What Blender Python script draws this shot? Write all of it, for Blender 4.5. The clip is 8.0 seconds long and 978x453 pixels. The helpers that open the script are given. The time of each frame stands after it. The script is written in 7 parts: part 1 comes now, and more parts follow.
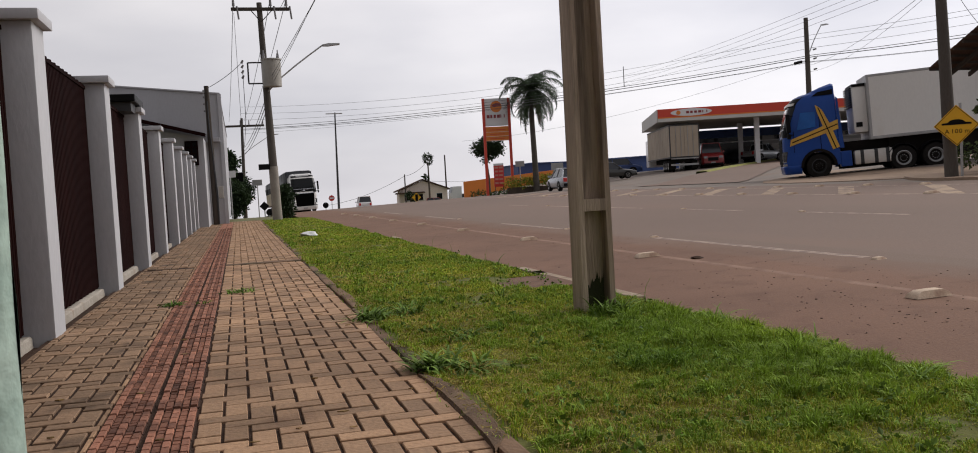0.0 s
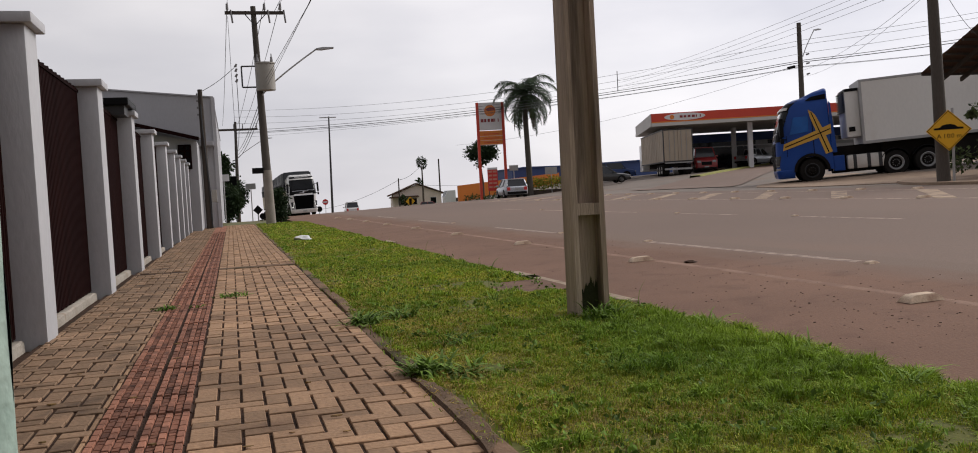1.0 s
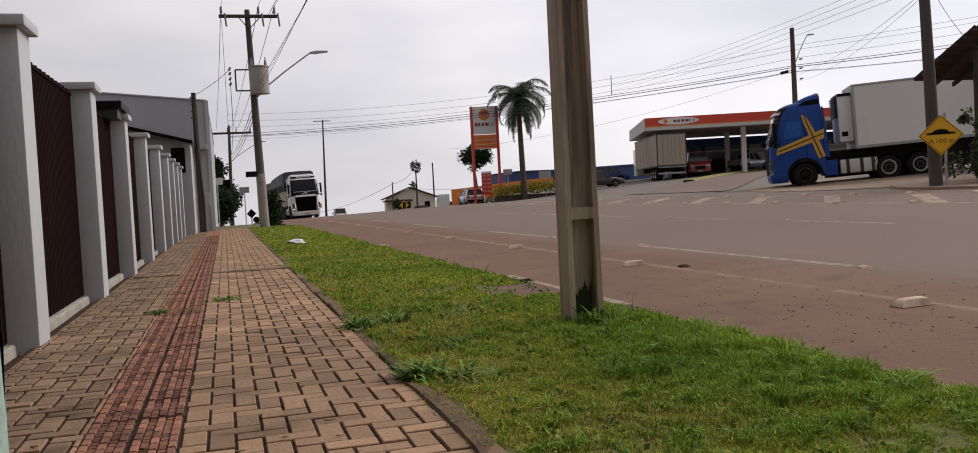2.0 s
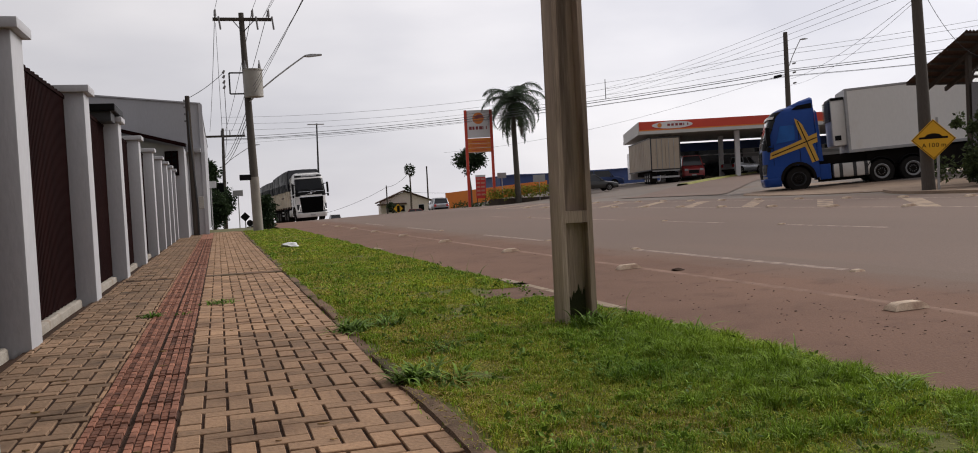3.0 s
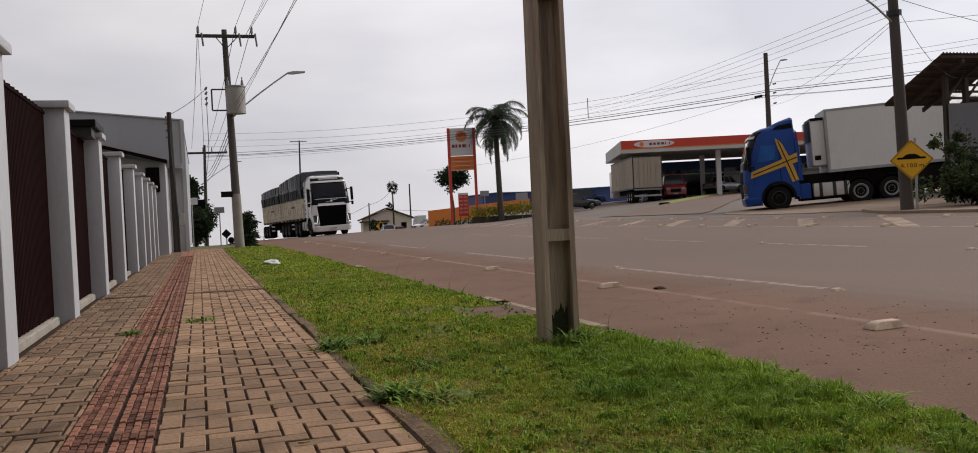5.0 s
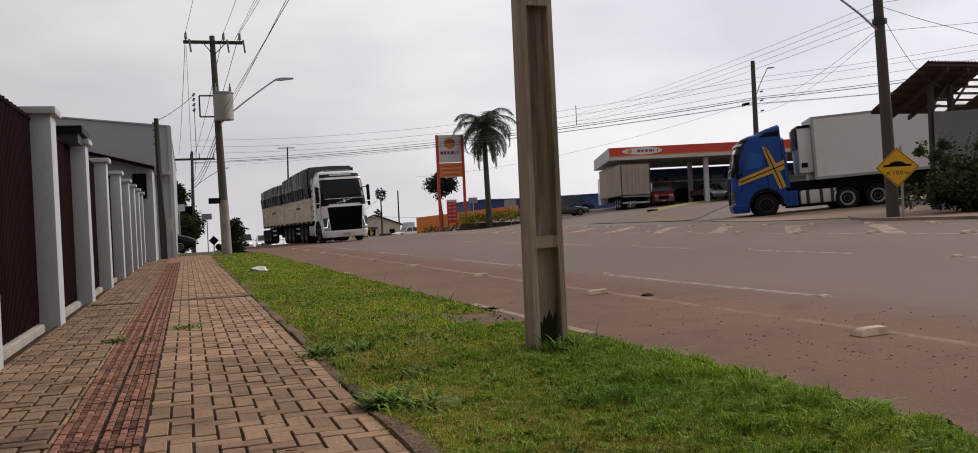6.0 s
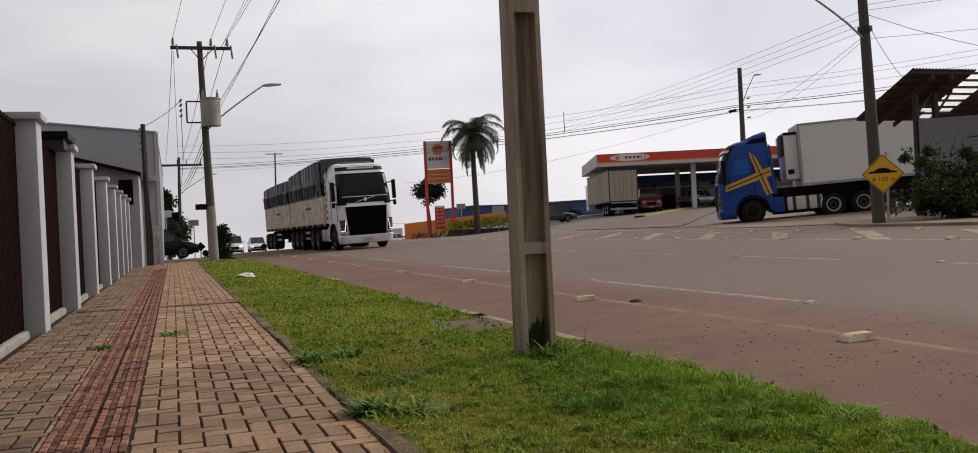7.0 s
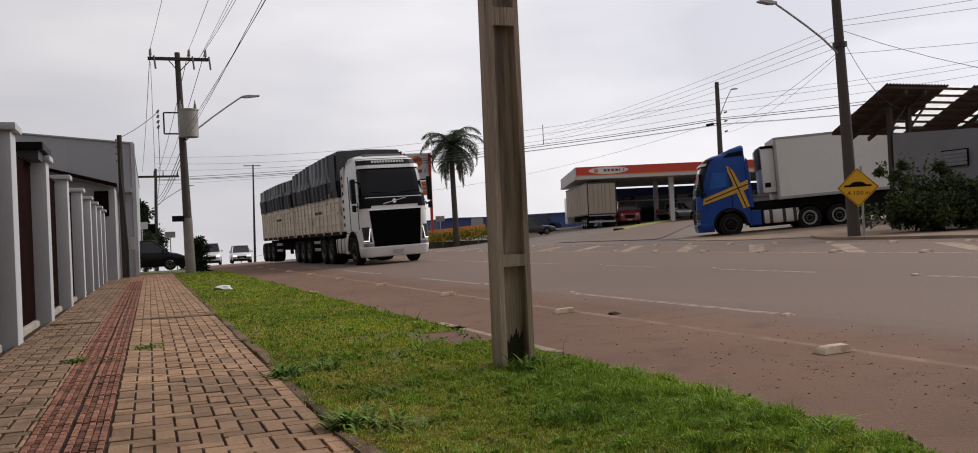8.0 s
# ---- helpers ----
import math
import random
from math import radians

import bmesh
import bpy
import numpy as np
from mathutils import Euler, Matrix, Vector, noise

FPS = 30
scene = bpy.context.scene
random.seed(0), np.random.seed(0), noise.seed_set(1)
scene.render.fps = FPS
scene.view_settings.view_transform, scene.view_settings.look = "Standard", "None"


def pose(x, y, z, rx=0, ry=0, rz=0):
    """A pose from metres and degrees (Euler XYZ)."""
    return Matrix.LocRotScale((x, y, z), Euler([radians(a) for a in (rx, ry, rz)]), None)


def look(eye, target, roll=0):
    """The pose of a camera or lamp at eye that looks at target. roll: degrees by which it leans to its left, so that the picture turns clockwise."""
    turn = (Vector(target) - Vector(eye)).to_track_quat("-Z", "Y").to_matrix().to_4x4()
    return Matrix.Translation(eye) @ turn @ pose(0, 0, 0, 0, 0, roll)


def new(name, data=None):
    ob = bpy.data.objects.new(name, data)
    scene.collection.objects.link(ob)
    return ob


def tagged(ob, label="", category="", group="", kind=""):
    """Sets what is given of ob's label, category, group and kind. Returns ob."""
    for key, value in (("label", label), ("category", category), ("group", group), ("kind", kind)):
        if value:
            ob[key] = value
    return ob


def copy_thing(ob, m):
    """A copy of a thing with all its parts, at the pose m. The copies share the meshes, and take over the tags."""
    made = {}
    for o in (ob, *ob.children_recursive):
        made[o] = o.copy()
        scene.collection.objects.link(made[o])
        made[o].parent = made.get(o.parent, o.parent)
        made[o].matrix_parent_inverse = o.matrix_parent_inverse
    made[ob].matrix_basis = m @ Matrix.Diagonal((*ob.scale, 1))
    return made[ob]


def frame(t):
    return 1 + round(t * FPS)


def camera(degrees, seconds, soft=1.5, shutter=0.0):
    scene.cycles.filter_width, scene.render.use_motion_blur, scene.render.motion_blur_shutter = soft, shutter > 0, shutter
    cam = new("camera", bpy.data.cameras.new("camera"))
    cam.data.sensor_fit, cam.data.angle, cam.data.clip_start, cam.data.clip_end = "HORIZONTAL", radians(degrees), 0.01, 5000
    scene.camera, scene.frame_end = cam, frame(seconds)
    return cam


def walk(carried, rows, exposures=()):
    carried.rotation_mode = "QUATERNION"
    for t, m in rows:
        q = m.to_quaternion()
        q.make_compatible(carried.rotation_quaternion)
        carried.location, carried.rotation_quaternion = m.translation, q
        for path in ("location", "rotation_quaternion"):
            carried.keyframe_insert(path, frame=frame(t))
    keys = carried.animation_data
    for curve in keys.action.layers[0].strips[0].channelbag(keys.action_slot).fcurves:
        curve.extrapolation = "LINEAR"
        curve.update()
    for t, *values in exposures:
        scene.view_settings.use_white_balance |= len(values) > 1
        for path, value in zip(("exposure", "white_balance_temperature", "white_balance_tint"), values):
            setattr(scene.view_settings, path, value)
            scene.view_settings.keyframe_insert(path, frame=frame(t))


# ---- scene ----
cam = camera(57.0, 8.0, soft=0.95)
EYE = (0.0, 0.0, 0.9)
TURNS = [
    (0.0, 87.347, 3.205, -15.599), (0.5, 87.534, 3.145, -15.769), (1.0, 87.582, 3.141, -15.988),
    (1.5, 87.678, 3.080, -16.190), (3.0, 88.016, 2.978, -16.749), (3.5, 88.090, 2.896, -16.963),
    (4.0, 88.438, 2.872, -17.186), (4.5, 88.807, 2.803, -17.505), (6.0, 89.499, 2.699, -18.587),
    (6.5, 89.645, 2.706, -18.975), (7.0, 89.857, 2.695, -19.347), (7.5, 90.131, 2.627, -19.885),
    (8.0, 90.587, 2.590, -20.683)]
walk(cam, [(t, pose(*EYE, rx, ry, rz)) for t, rx, ry, rz in TURNS],
     exposures=[(0.0, 0.15), (3.0, 0.12), (4.5, 0.05), (8.0, 0.07)])

# ---- overcast sky and weak, wide sun ----
SUN_UP, SUN_TURN = 36.0, 80.0
world = bpy.data.worlds.new("overcast_sky")
scene.world = world
world.use_nodes = True
wn, wl = world.node_tree.nodes, world.node_tree.links
wn.clear()
w_out = wn.new("ShaderNodeOutputWorld")
w_bg = wn.new("ShaderNodeBackground")
w_sky = wn.new("ShaderNodeTexSky")
w_sky.sky_type = "NISHITA"
w_sky.sun_disc = False
w_sky.sun_elevation, w_sky.sun_rotation = radians(SUN_UP), radians(SUN_TURN)
w_dim = wn.new("ShaderNodeMix")
w_dim.data_type, w_dim.blend_type = "RGBA", "MULTIPLY"
w_dim.inputs[0].default_value = 1.0
w_dim.inputs[7].default_value = (0.1, 0.1, 0.1, 1)
w_co = wn.new("ShaderNodeTexCoord")
w_map = wn.new("ShaderNodeMapping")
w_map.inputs["Scale"].default_value = (1.0, 1.0, 3.2)
w_no = wn.new("ShaderNodeTexNoise")
w_no.inputs["Scale"].default_value, w_no.inputs["Detail"].default_value = 2.3, 6.0
w_no.inputs["Roughness"].default_value = 0.45
w_ramp = wn.new("ShaderNodeValToRGB")
w_ramp.color_ramp.elements[0].position, w_ramp.color_ramp.elements[0].color = 0.33, (0.565, 0.555, 0.605, 1)
w_ramp.color_ramp.elements[1].position, w_ramp.color_ramp.elements[1].color = 0.68, (0.872, 0.84, 0.858, 1)
w_mix = wn.new("ShaderNodeMix")
w_mix.data_type = "RGBA"
w_mix.inputs[0].default_value = 0.93
wl.new(w_sky.outputs[0], w_dim.inputs[6])
wl.new(w_co.outputs["Generated"], w_map.inputs[0])
wl.new(w_map.outputs[0], w_no.inputs["Vector"])
wl.new(w_no.outputs["Fac"], w_ramp.inputs[0])
wl.new(w_dim.outputs[2], w_mix.inputs[6])
wl.new(w_ramp.outputs[0], w_mix.inputs[7])
# the cloud is thinner, and so brighter, on the sun's side
w_sep = wn.new("ShaderNodeSeparateXYZ")
w_side = wn.new("ShaderNodeMapRange")
for i_, v_ in enumerate((-0.4, 0.9, 0.69, 1.4)):
    w_side.inputs[i_ + 1].default_value = v_
w_lift = wn.new("ShaderNodeVectorMath")
w_lift.operation = "SCALE"
wl.new(w_co.outputs["Generated"], w_sep.inputs[0])
wl.new(w_sep.outputs["X"], w_side.inputs[0])
wl.new(w_mix.outputs[2], w_lift.inputs[0])
wl.new(w_side.outputs[0], w_lift.inputs["Scale"])
# and thicker behind the camera
w_back = wn.new("ShaderNodeMapRange")
for i_, v_ in enumerate((-0.8, 0.4, 0.62, 1.0)):
    w_back.inputs[i_ + 1].default_value = v_
w_lift2 = wn.new("ShaderNodeVectorMath")
w_lift2.operation = "SCALE"
wl.new(w_sep.outputs["Y"], w_back.inputs[0])
wl.new(w_lift.outputs[0], w_lift2.inputs[0])
wl.new(w_back.outputs[0], w_lift2.inputs["Scale"])
wl.new(w_lift2.outputs[0], w_bg.inputs[0])
w_bg.inputs[1].default_value = 1.0
wl.new(w_bg.outputs[0], w_out.inputs[0])

sun = new("sun", bpy.data.lights.new("sun", "SUN"))
sun.data.energy, sun.data.angle, sun.data.color = 2.05, radians(40), (1.0, 0.955, 0.9)
sun.matrix_world = look((0, 0, 0), (-math.sin(radians(SUN_TURN)) * math.cos(radians(SUN_UP)),
                                    -math.cos(radians(SUN_TURN)) * math.cos(radians(SUN_UP)), -math.sin(radians(SUN_UP))))


# ---- materials ----
def mat(name, c1, c2=None, rough=0.8, big=0.6, small=30.0, bump=0.15, metal=0.0, space="Object", vary=0.0,
        island=0.0, dirt=None, dirt_at=0.62, dirt_scale=1.2, spec=0.5, coat=0.0, stretch=(1, 1, 1), grain=None):
    """A surface with variation at two scales, fine relief, and stains of a third colour."""
    m = bpy.data.materials.new(name)
    m.use_nodes = True
    n, l = m.node_tree.nodes, m.node_tree.links
    b = n["Principled BSDF"]
    c2 = c2 or tuple(v * 0.75 for v in c1)
    grain = grain if grain is not None else (0.6 if bump > 0.06 else 0.1)
    if rough > 0.6 and spec == 0.5:
        spec = 0.2
    if space == "Object":
        co = n.new("ShaderNodeTexCoord").outputs["Object"]
    else:
        co = n.new("ShaderNodeNewGeometry").outputs["Position"]
    mp = n.new("ShaderNodeMapping")
    mp.inputs["Scale"].default_value = stretch
    l.new(co, mp.inputs[0])
    co = mp.outputs[0]

    def noise_at(scale, detail=5.0):
        t = n.new("ShaderNodeTexNoise")
        t.inputs["Scale"].default_value, t.inputs["Detail"].default_value = scale, detail
        l.new(co, t.inputs["Vector"])
        return t.outputs["Fac"]

    def mixed(kind, f, a, c):
        x = n.new("ShaderNodeMix")
        x.data_type, x.blend_type = "RGBA", kind
        for sock, v in ((x.inputs[0], f), (x.inputs[6], a), (x.inputs[7], c)):
            if isinstance(v, (float, int)):
                sock.default_value = v
            elif isinstance(v, tuple):
                sock.default_value = (*v, 1)
            else:
                l.new(v, sock)
        return x.outputs[2]

    def spread(v, lo, hi, a=0.0, c=1.0):
        r = n.new("ShaderNodeMapRange")
        for i, q in enumerate((lo, hi, a, c)):
            r.inputs[i + 1].default_value = q
        l.new(v, r.inputs[0])
        return r.outputs[0]

    big_f, small_f = noise_at(big), noise_at(small, 3.0)
    col = mixed("MIX", spread(big_f, 0.3, 0.7), c1, c2)
    col = mixed("MULTIPLY", grain, col, mixed("MIX", spread(small_f, 0.3, 0.7), (0.72, 0.72, 0.72), (1.18, 1.18, 1.18)))
    if dirt:
        col = mixed("MIX", spread(noise_at(dirt_scale, 8.0), dirt_at, dirt_at + 0.13, 0.0, 0.85), col, dirt)
    if vary:
        r = n.new("ShaderNodeObjectInfo").outputs["Random"]
        col = mixed("MULTIPLY", 1.0, col, mixed("MIX", r, (1 - vary,) * 3, (1 + vary, 1 + vary * 0.9, 1 + vary * 0.75)))
    if island:
        r = n.new("ShaderNodeNewGeometry").outputs["Random Per Island"]
        col = mixed("MULTIPLY", 1.0, col, mixed("MIX", r, (1 - island,) * 3, (1 + island, 1 + island * 0.9, 1 + island * 0.75)))
    l.new(col, b.inputs["Base Color"])
    l.new(spread(small_f, 0.2, 0.8, max(0.02, rough - 0.1), min(1.0, rough + 0.1)), b.inputs["Roughness"])
    b.inputs["Metallic"].default_value = metal
    b.inputs["Specular IOR Level"].default_value = spec
    b.inputs["Coat Weight"].default_value = coat
    b.inputs["Coat Roughness"].default_value = 0.08
    if bump:
        u = n.new("ShaderNodeBump")
        u.inputs["Strength"].default_value, u.inputs["Distance"].default_value = bump, 0.01
        l.new(small_f, u.inputs["Height"])
        l.new(u.outputs[0], b.inputs["Normal"])
    return m


def glow(name, colour, strength):
    m = bpy.data.materials.new(name)
    m.use_nodes = True
    b = m.node_tree.nodes["Principled BSDF"]
    b.inputs["Base Color"].default_value = (*colour, 1)
    b.inputs["Emission Color"].default_value = (*colour, 1)
    b.inputs["Emission Strength"].default_value = strength
    return m


M_PAVER = mat("paver_concrete", (0.35, 0.226, 0.142), (0.265, 0.168, 0.105), 0.85, 1.3, 45, 0.5, space="Position", vary=0.24,
              island=0.24, dirt=(0.17, 0.104, 0.066), dirt_at=0.56, dirt_scale=2.1)
M_PAVER_OLD = mat("grimy_paver_concrete", (0.285, 0.187, 0.12), (0.205, 0.134, 0.086), 0.88, 1.3, 45, 0.5, space="Position",
                  island=0.28, dirt=(0.075, 0.05, 0.034), dirt_at=0.57, dirt_scale=2.2)
M_TACTILE = mat("tactile_red", (0.35, 0.162, 0.107), (0.25, 0.115, 0.077), 0.8, 2.0, 60, 0.4, space="Position", vary=0.18, island=0.2,
                dirt=(0.12, 0.055, 0.037), dirt_at=0.52, dirt_scale=3.2)
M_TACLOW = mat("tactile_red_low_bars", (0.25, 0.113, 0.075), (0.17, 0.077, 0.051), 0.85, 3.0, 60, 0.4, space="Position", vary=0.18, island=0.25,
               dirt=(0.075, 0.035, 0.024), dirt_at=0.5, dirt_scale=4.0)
M_JOINT = mat("joint_soil", (0.062, 0.033, 0.02), (0.036, 0.02, 0.013), 0.95, 2.0, 60, 0.6, space="Position", dirt=(0.03, 0.034, 0.014))
M_KERB = mat("kerb_concrete", (0.2, 0.155, 0.11), (0.13, 0.1, 0.075), 0.9, 2.0, 50, 0.5, space="Position", vary=0.1,
             dirt=(0.07, 0.05, 0.035), dirt_at=0.5)
M_SOIL = mat("verge_soil", (0.14, 0.135, 0.035), (0.085, 0.095, 0.022), 0.95, 1.5, 40, 0.6, space="Position", dirt=(0.14, 0.09, 0.05), dirt_at=0.64)
M_LAND = mat("far_land", (0.1, 0.13, 0.045), (0.16, 0.12, 0.07), 0.95, 0.02, 0.6, 0.2, space="Position")
M_ASPHALT = mat("asphalt", (0.195, 0.136, 0.107), (0.164, 0.115, 0.091), 0.82, 0.12, 55, 0.35, space="Position",
                dirt=(0.19, 0.128, 0.098), dirt_at=0.55, dirt_scale=0.35, stretch=(1, 0.45, 1))
M_DUST = mat("red_dust_asphalt", (0.205, 0.116, 0.079), (0.152, 0.086, 0.059), 0.9, 0.5, 60, 0.5, space="Position",
             dirt=(0.142, 0.08, 0.055), dirt_at=0.55, dirt_scale=2.8)


def thin_out(m, under, x0, x1):
    """Dust that gives way to the asphalt under it in ragged patches between two lines along the road."""
    n, l = m.node_tree.nodes, m.node_tree.links
    b = n["Principled BSDF"]
    old = b.inputs["Base Color"].links[0].from_socket
    pos = n.new("ShaderNodeNewGeometry").outputs["Position"]
    sep, rng_, add = n.new("ShaderNodeSeparateXYZ"), n.new("ShaderNodeMapRange"), n.new("ShaderNodeMath")
    t, stretched = n.new("ShaderNodeTexNoise"), n.new("ShaderNodeMapping")
    stretched.inputs["Scale"].default_value = (1.0, 0.25, 1.0)
    t.inputs["Scale"].default_value, t.inputs["Detail"].default_value = 2.2, 7.0
    l.new(pos, stretched.inputs[0])
    l.new(stretched.outputs[0], t.inputs["Vector"])
    l.new(pos, sep.inputs[0])
    add.operation = "MULTIPLY_ADD"
    add.inputs[1].default_value = 0.9
    l.new(t.outputs["Fac"], add.inputs[0])
    l.new(sep.outputs["X"], add.inputs[2])
    rng_.inputs[1].default_value, rng_.inputs[2].default_value = x0 + 0.45, x1 + 0.45
    l.new(add.outputs[0], rng_.inputs[0])
    mx = n.new("ShaderNodeMix")
    mx.data_type = "RGBA"
    mx.inputs[7].default_value = (*under, 1)
    l.new(rng_.outputs[0], mx.inputs[0])
    l.new(old, mx.inputs[6])
    l.new(mx.outputs[2], b.inputs["Base Color"])


thin_out(M_DUST, (0.184, 0.132, 0.105), 5.2, 5.95)
M_FORE = mat("forecourt", (0.21, 0.172, 0.145), (0.165, 0.137, 0.117), 0.85, 0.2, 30, 0.2, space="Position", dirt=(0.185, 0.135, 0.1), dirt_at=0.55, dirt_scale=0.3)
M_LINE = mat("road_paint_white", (0.38, 0.29, 0.235), (0.28, 0.21, 0.17), 0.8, 3.0, 50, 0.2, space="Position", dirt=(0.18, 0.128, 0.105), dirt_at=0.46, dirt_scale=6.0)
M_LINE_Y = mat("road_paint_cream", (0.42, 0.31, 0.215), (0.32, 0.235, 0.165), 0.8, 2.0, 50, 0.2, space="Position", dirt=(0.17, 0.12, 0.095), dirt_at=0.47, dirt_scale=2.6)
M_STUD = mat("stud_cream", (0.6, 0.47, 0.35), (0.45, 0.325, 0.23), 0.7, 6.0, 60, 0.3, dirt=(0.28, 0.17, 0.12), dirt_at=0.55, dirt_scale=9.0)
M_PEBBLE = mat("pebble", (0.075, 0.048, 0.038), (0.15, 0.095, 0.07), 0.9, 3, 80, 0.4, space="Position", island=0.4)
M_GREYPAINT = mat("grey_wall_paint", (0.47, 0.47, 0.49), (0.4, 0.4, 0.42), 0.85, 0.7, 35, 0.2, space="Position",
                  dirt=(0.24, 0.23, 0.22), dirt_at=0.66, dirt_scale=1.6, stretch=(1, 1, 0.35), grain=0.18)
M_BUILD = mat("grey_building_paint", (0.42, 0.42, 0.44), (0.36, 0.36, 0.38), 0.88, 0.25, 20, 0.15, space="Position",
              dirt=(0.3, 0.29, 0.28), dirt_at=0.6, dirt_scale=0.6, stretch=(1, 1, 0.3), grain=0.15)
M_MAROON = mat("maroon_metal", (0.014, 0.004, 0.0036), (0.01, 0.003, 0.003), 0.9, 1.5, 40, 0.1, space="Position", vary=0.15, spec=0.04)
M_SILL = mat("whitewashed_sill", (0.4, 0.36, 0.31), (0.28, 0.245, 0.205), 0.9, 3, 50, 0.4, space="Position", dirt=(0.27, 0.2, 0.15), dirt_at=0.58, dirt_scale=4)
M_CONC = mat("pole_concrete", (0.47, 0.375, 0.295), (0.265, 0.205, 0.156), 0.9, 3.6, 55, 0.8, space="Position",
             dirt=(0.095, 0.075, 0.058), dirt_at=0.54, dirt_scale=6.5, stretch=(1.6, 1.6, 0.1))
M_MOSS = mat("pole_damp", (0.02, 0.022, 0.012), (0.035, 0.04, 0.015), 0.95, 6, 60, 0.5, space="Position")
M_POLE = mat("weathered_concrete_pole", (0.105, 0.092, 0.08), (0.065, 0.057, 0.05), 0.9, 1.0, 40, 0.3, space="Position", stretch=(1, 1, 0.2))
M_WOOD = mat("dark_weathered_wood", (0.075, 0.06, 0.05), (0.05, 0.042, 0.036), 0.9, 2.0, 40, 0.4, stretch=(1, 1, 0.15))
M_STEEL = mat("galvanised_steel", (0.42, 0.42, 0.42), (0.33, 0.33, 0.33), 0.5, 2, 40, 0.05, metal=0.6)
M_DARKSTEEL = mat("dark_steel", (0.045, 0.045, 0.048), (0.03, 0.03, 0.03), 0.55, 2, 40, 0.05, metal=0.3)
M_TRAFO = mat("transformer_grey", (0.33, 0.31, 0.275), (0.25, 0.235, 0.21), 0.6, 2, 30, 0.1, dirt=(0.25, 0.2, 0.16), dirt_at=0.62, dirt_scale=4)
M_CABLE = mat("cable_black", (0.09, 0.09, 0.097), (0.075, 0.075, 0.08), 0.7, 1, 20, 0.0)
M_PORC = mat("porcelain", (0.2, 0.19, 0.19), (0.12, 0.11, 0.11), 0.35, 4, 30, 0.0)
M_WHITE = mat("truck_white_paint", (0.74, 0.73, 0.71), (0.68, 0.67, 0.65), 0.35, 0.9, 25, 0.03, coat=0.4, dirt=(0.5, 0.44, 0.38), dirt_at=0.66, dirt_scale=1.5)
M_BLUE = mat("truck_blue_paint", (0.012, 0.062, 0.29), (0.009, 0.048, 0.23), 0.35, 0.9, 25, 0.03, coat=0.1, spec=0.25, dirt=(0.06, 0.07, 0.14), dirt_at=0.68, dirt_scale=1.5)
M_YEL = mat("yellow_decal", (0.66, 0.38, 0.045), (0.52, 0.3, 0.05), 0.5, 2, 25, 0.03, dirt=(0.3, 0.2, 0.08), dirt_at=0.64, dirt_scale=4)
M_BLACK = mat("black_plastic", (0.004, 0.004, 0.0045), (0.006, 0.006, 0.0065), 0.5, 2, 40, 0.05, spec=0.12)
M_GRILLE = mat("grille_black", (0.003, 0.003, 0.0033), (0.002, 0.002, 0.0022), 0.7, 2, 40, 0.0, spec=0.04)
M_CHASSIS = mat("chassis_dirt", (0.012, 0.011, 0.01), (0.02, 0.017, 0.015), 0.9, 1.5, 30, 0.2, spec=0.05)
M_TYRE = mat("tyre_rubber", (0.012, 0.011, 0.0105), (0.02, 0.018, 0.016), 0.9, 3, 40, 0.3, spec=0.1)
M_RIM = mat("wheel_rim", (0.5, 0.49, 0.48), (0.36, 0.34, 0.33), 0.4, 4, 40, 0.05, metal=0.7)
M_RIMD = mat("dull_wheel_rim", (0.13, 0.12, 0.115), (0.08, 0.075, 0.07), 0.6, 4, 40, 0.05, metal=0.4)
M_ALU = mat("tank_aluminium", (0.66, 0.64, 0.6), (0.55, 0.52, 0.48), 0.4, 2, 30, 0.05, metal=0.4)
M_CREAM = mat("trailer_cream_boards", (0.8, 0.72, 0.6), (0.68, 0.595, 0.475), 0.75, 0.8, 18, 0.15, vary=0.1, dirt=(0.25, 0.17, 0.12), dirt_at=0.6, dirt_scale=2.2)
M_RUST = mat("rusty_steel", (0.12, 0.06, 0.04), (0.08, 0.045, 0.035), 0.9, 3, 30, 0.2)
M_TARP = mat("grey_tarpaulin", (0.07, 0.074, 0.083), (0.035, 0.037, 0.043), 0.33, 0.9, 12, 0.1, spec=0.3)
M_TARPD = mat("navy_tarpaulin_band", (0.01, 0.011, 0.018), (0.008, 0.009, 0.014), 0.5, 0.9, 12, 0.1, spec=0.15)
M_REEFER = mat("trailer_white_panel", (0.78, 0.77, 0.74), (0.7, 0.69, 0.66), 0.6, 0.3, 14, 0.05, dirt=(0.6, 0.55, 0.48), dirt_at=0.6, dirt_scale=0.8, stretch=(1, 1, 0.4))
M_BOXCREAM = mat("trailer_beige_panel", (0.44, 0.37, 0.29), (0.37, 0.31, 0.245), 0.7, 0.3, 14, 0.05, dirt=(0.3, 0.24, 0.18), dirt_at=0.6, dirt_scale=0.8)
M_RED = mat("station_red", (0.62, 0.06, 0.028), (0.56, 0.05, 0.025), 0.45, 0.3, 10, 0.0)
M_ORANGE = mat("station_orange", (0.72, 0.22, 0.03), (0.64, 0.19, 0.03), 0.5, 0.3, 10, 0.0)
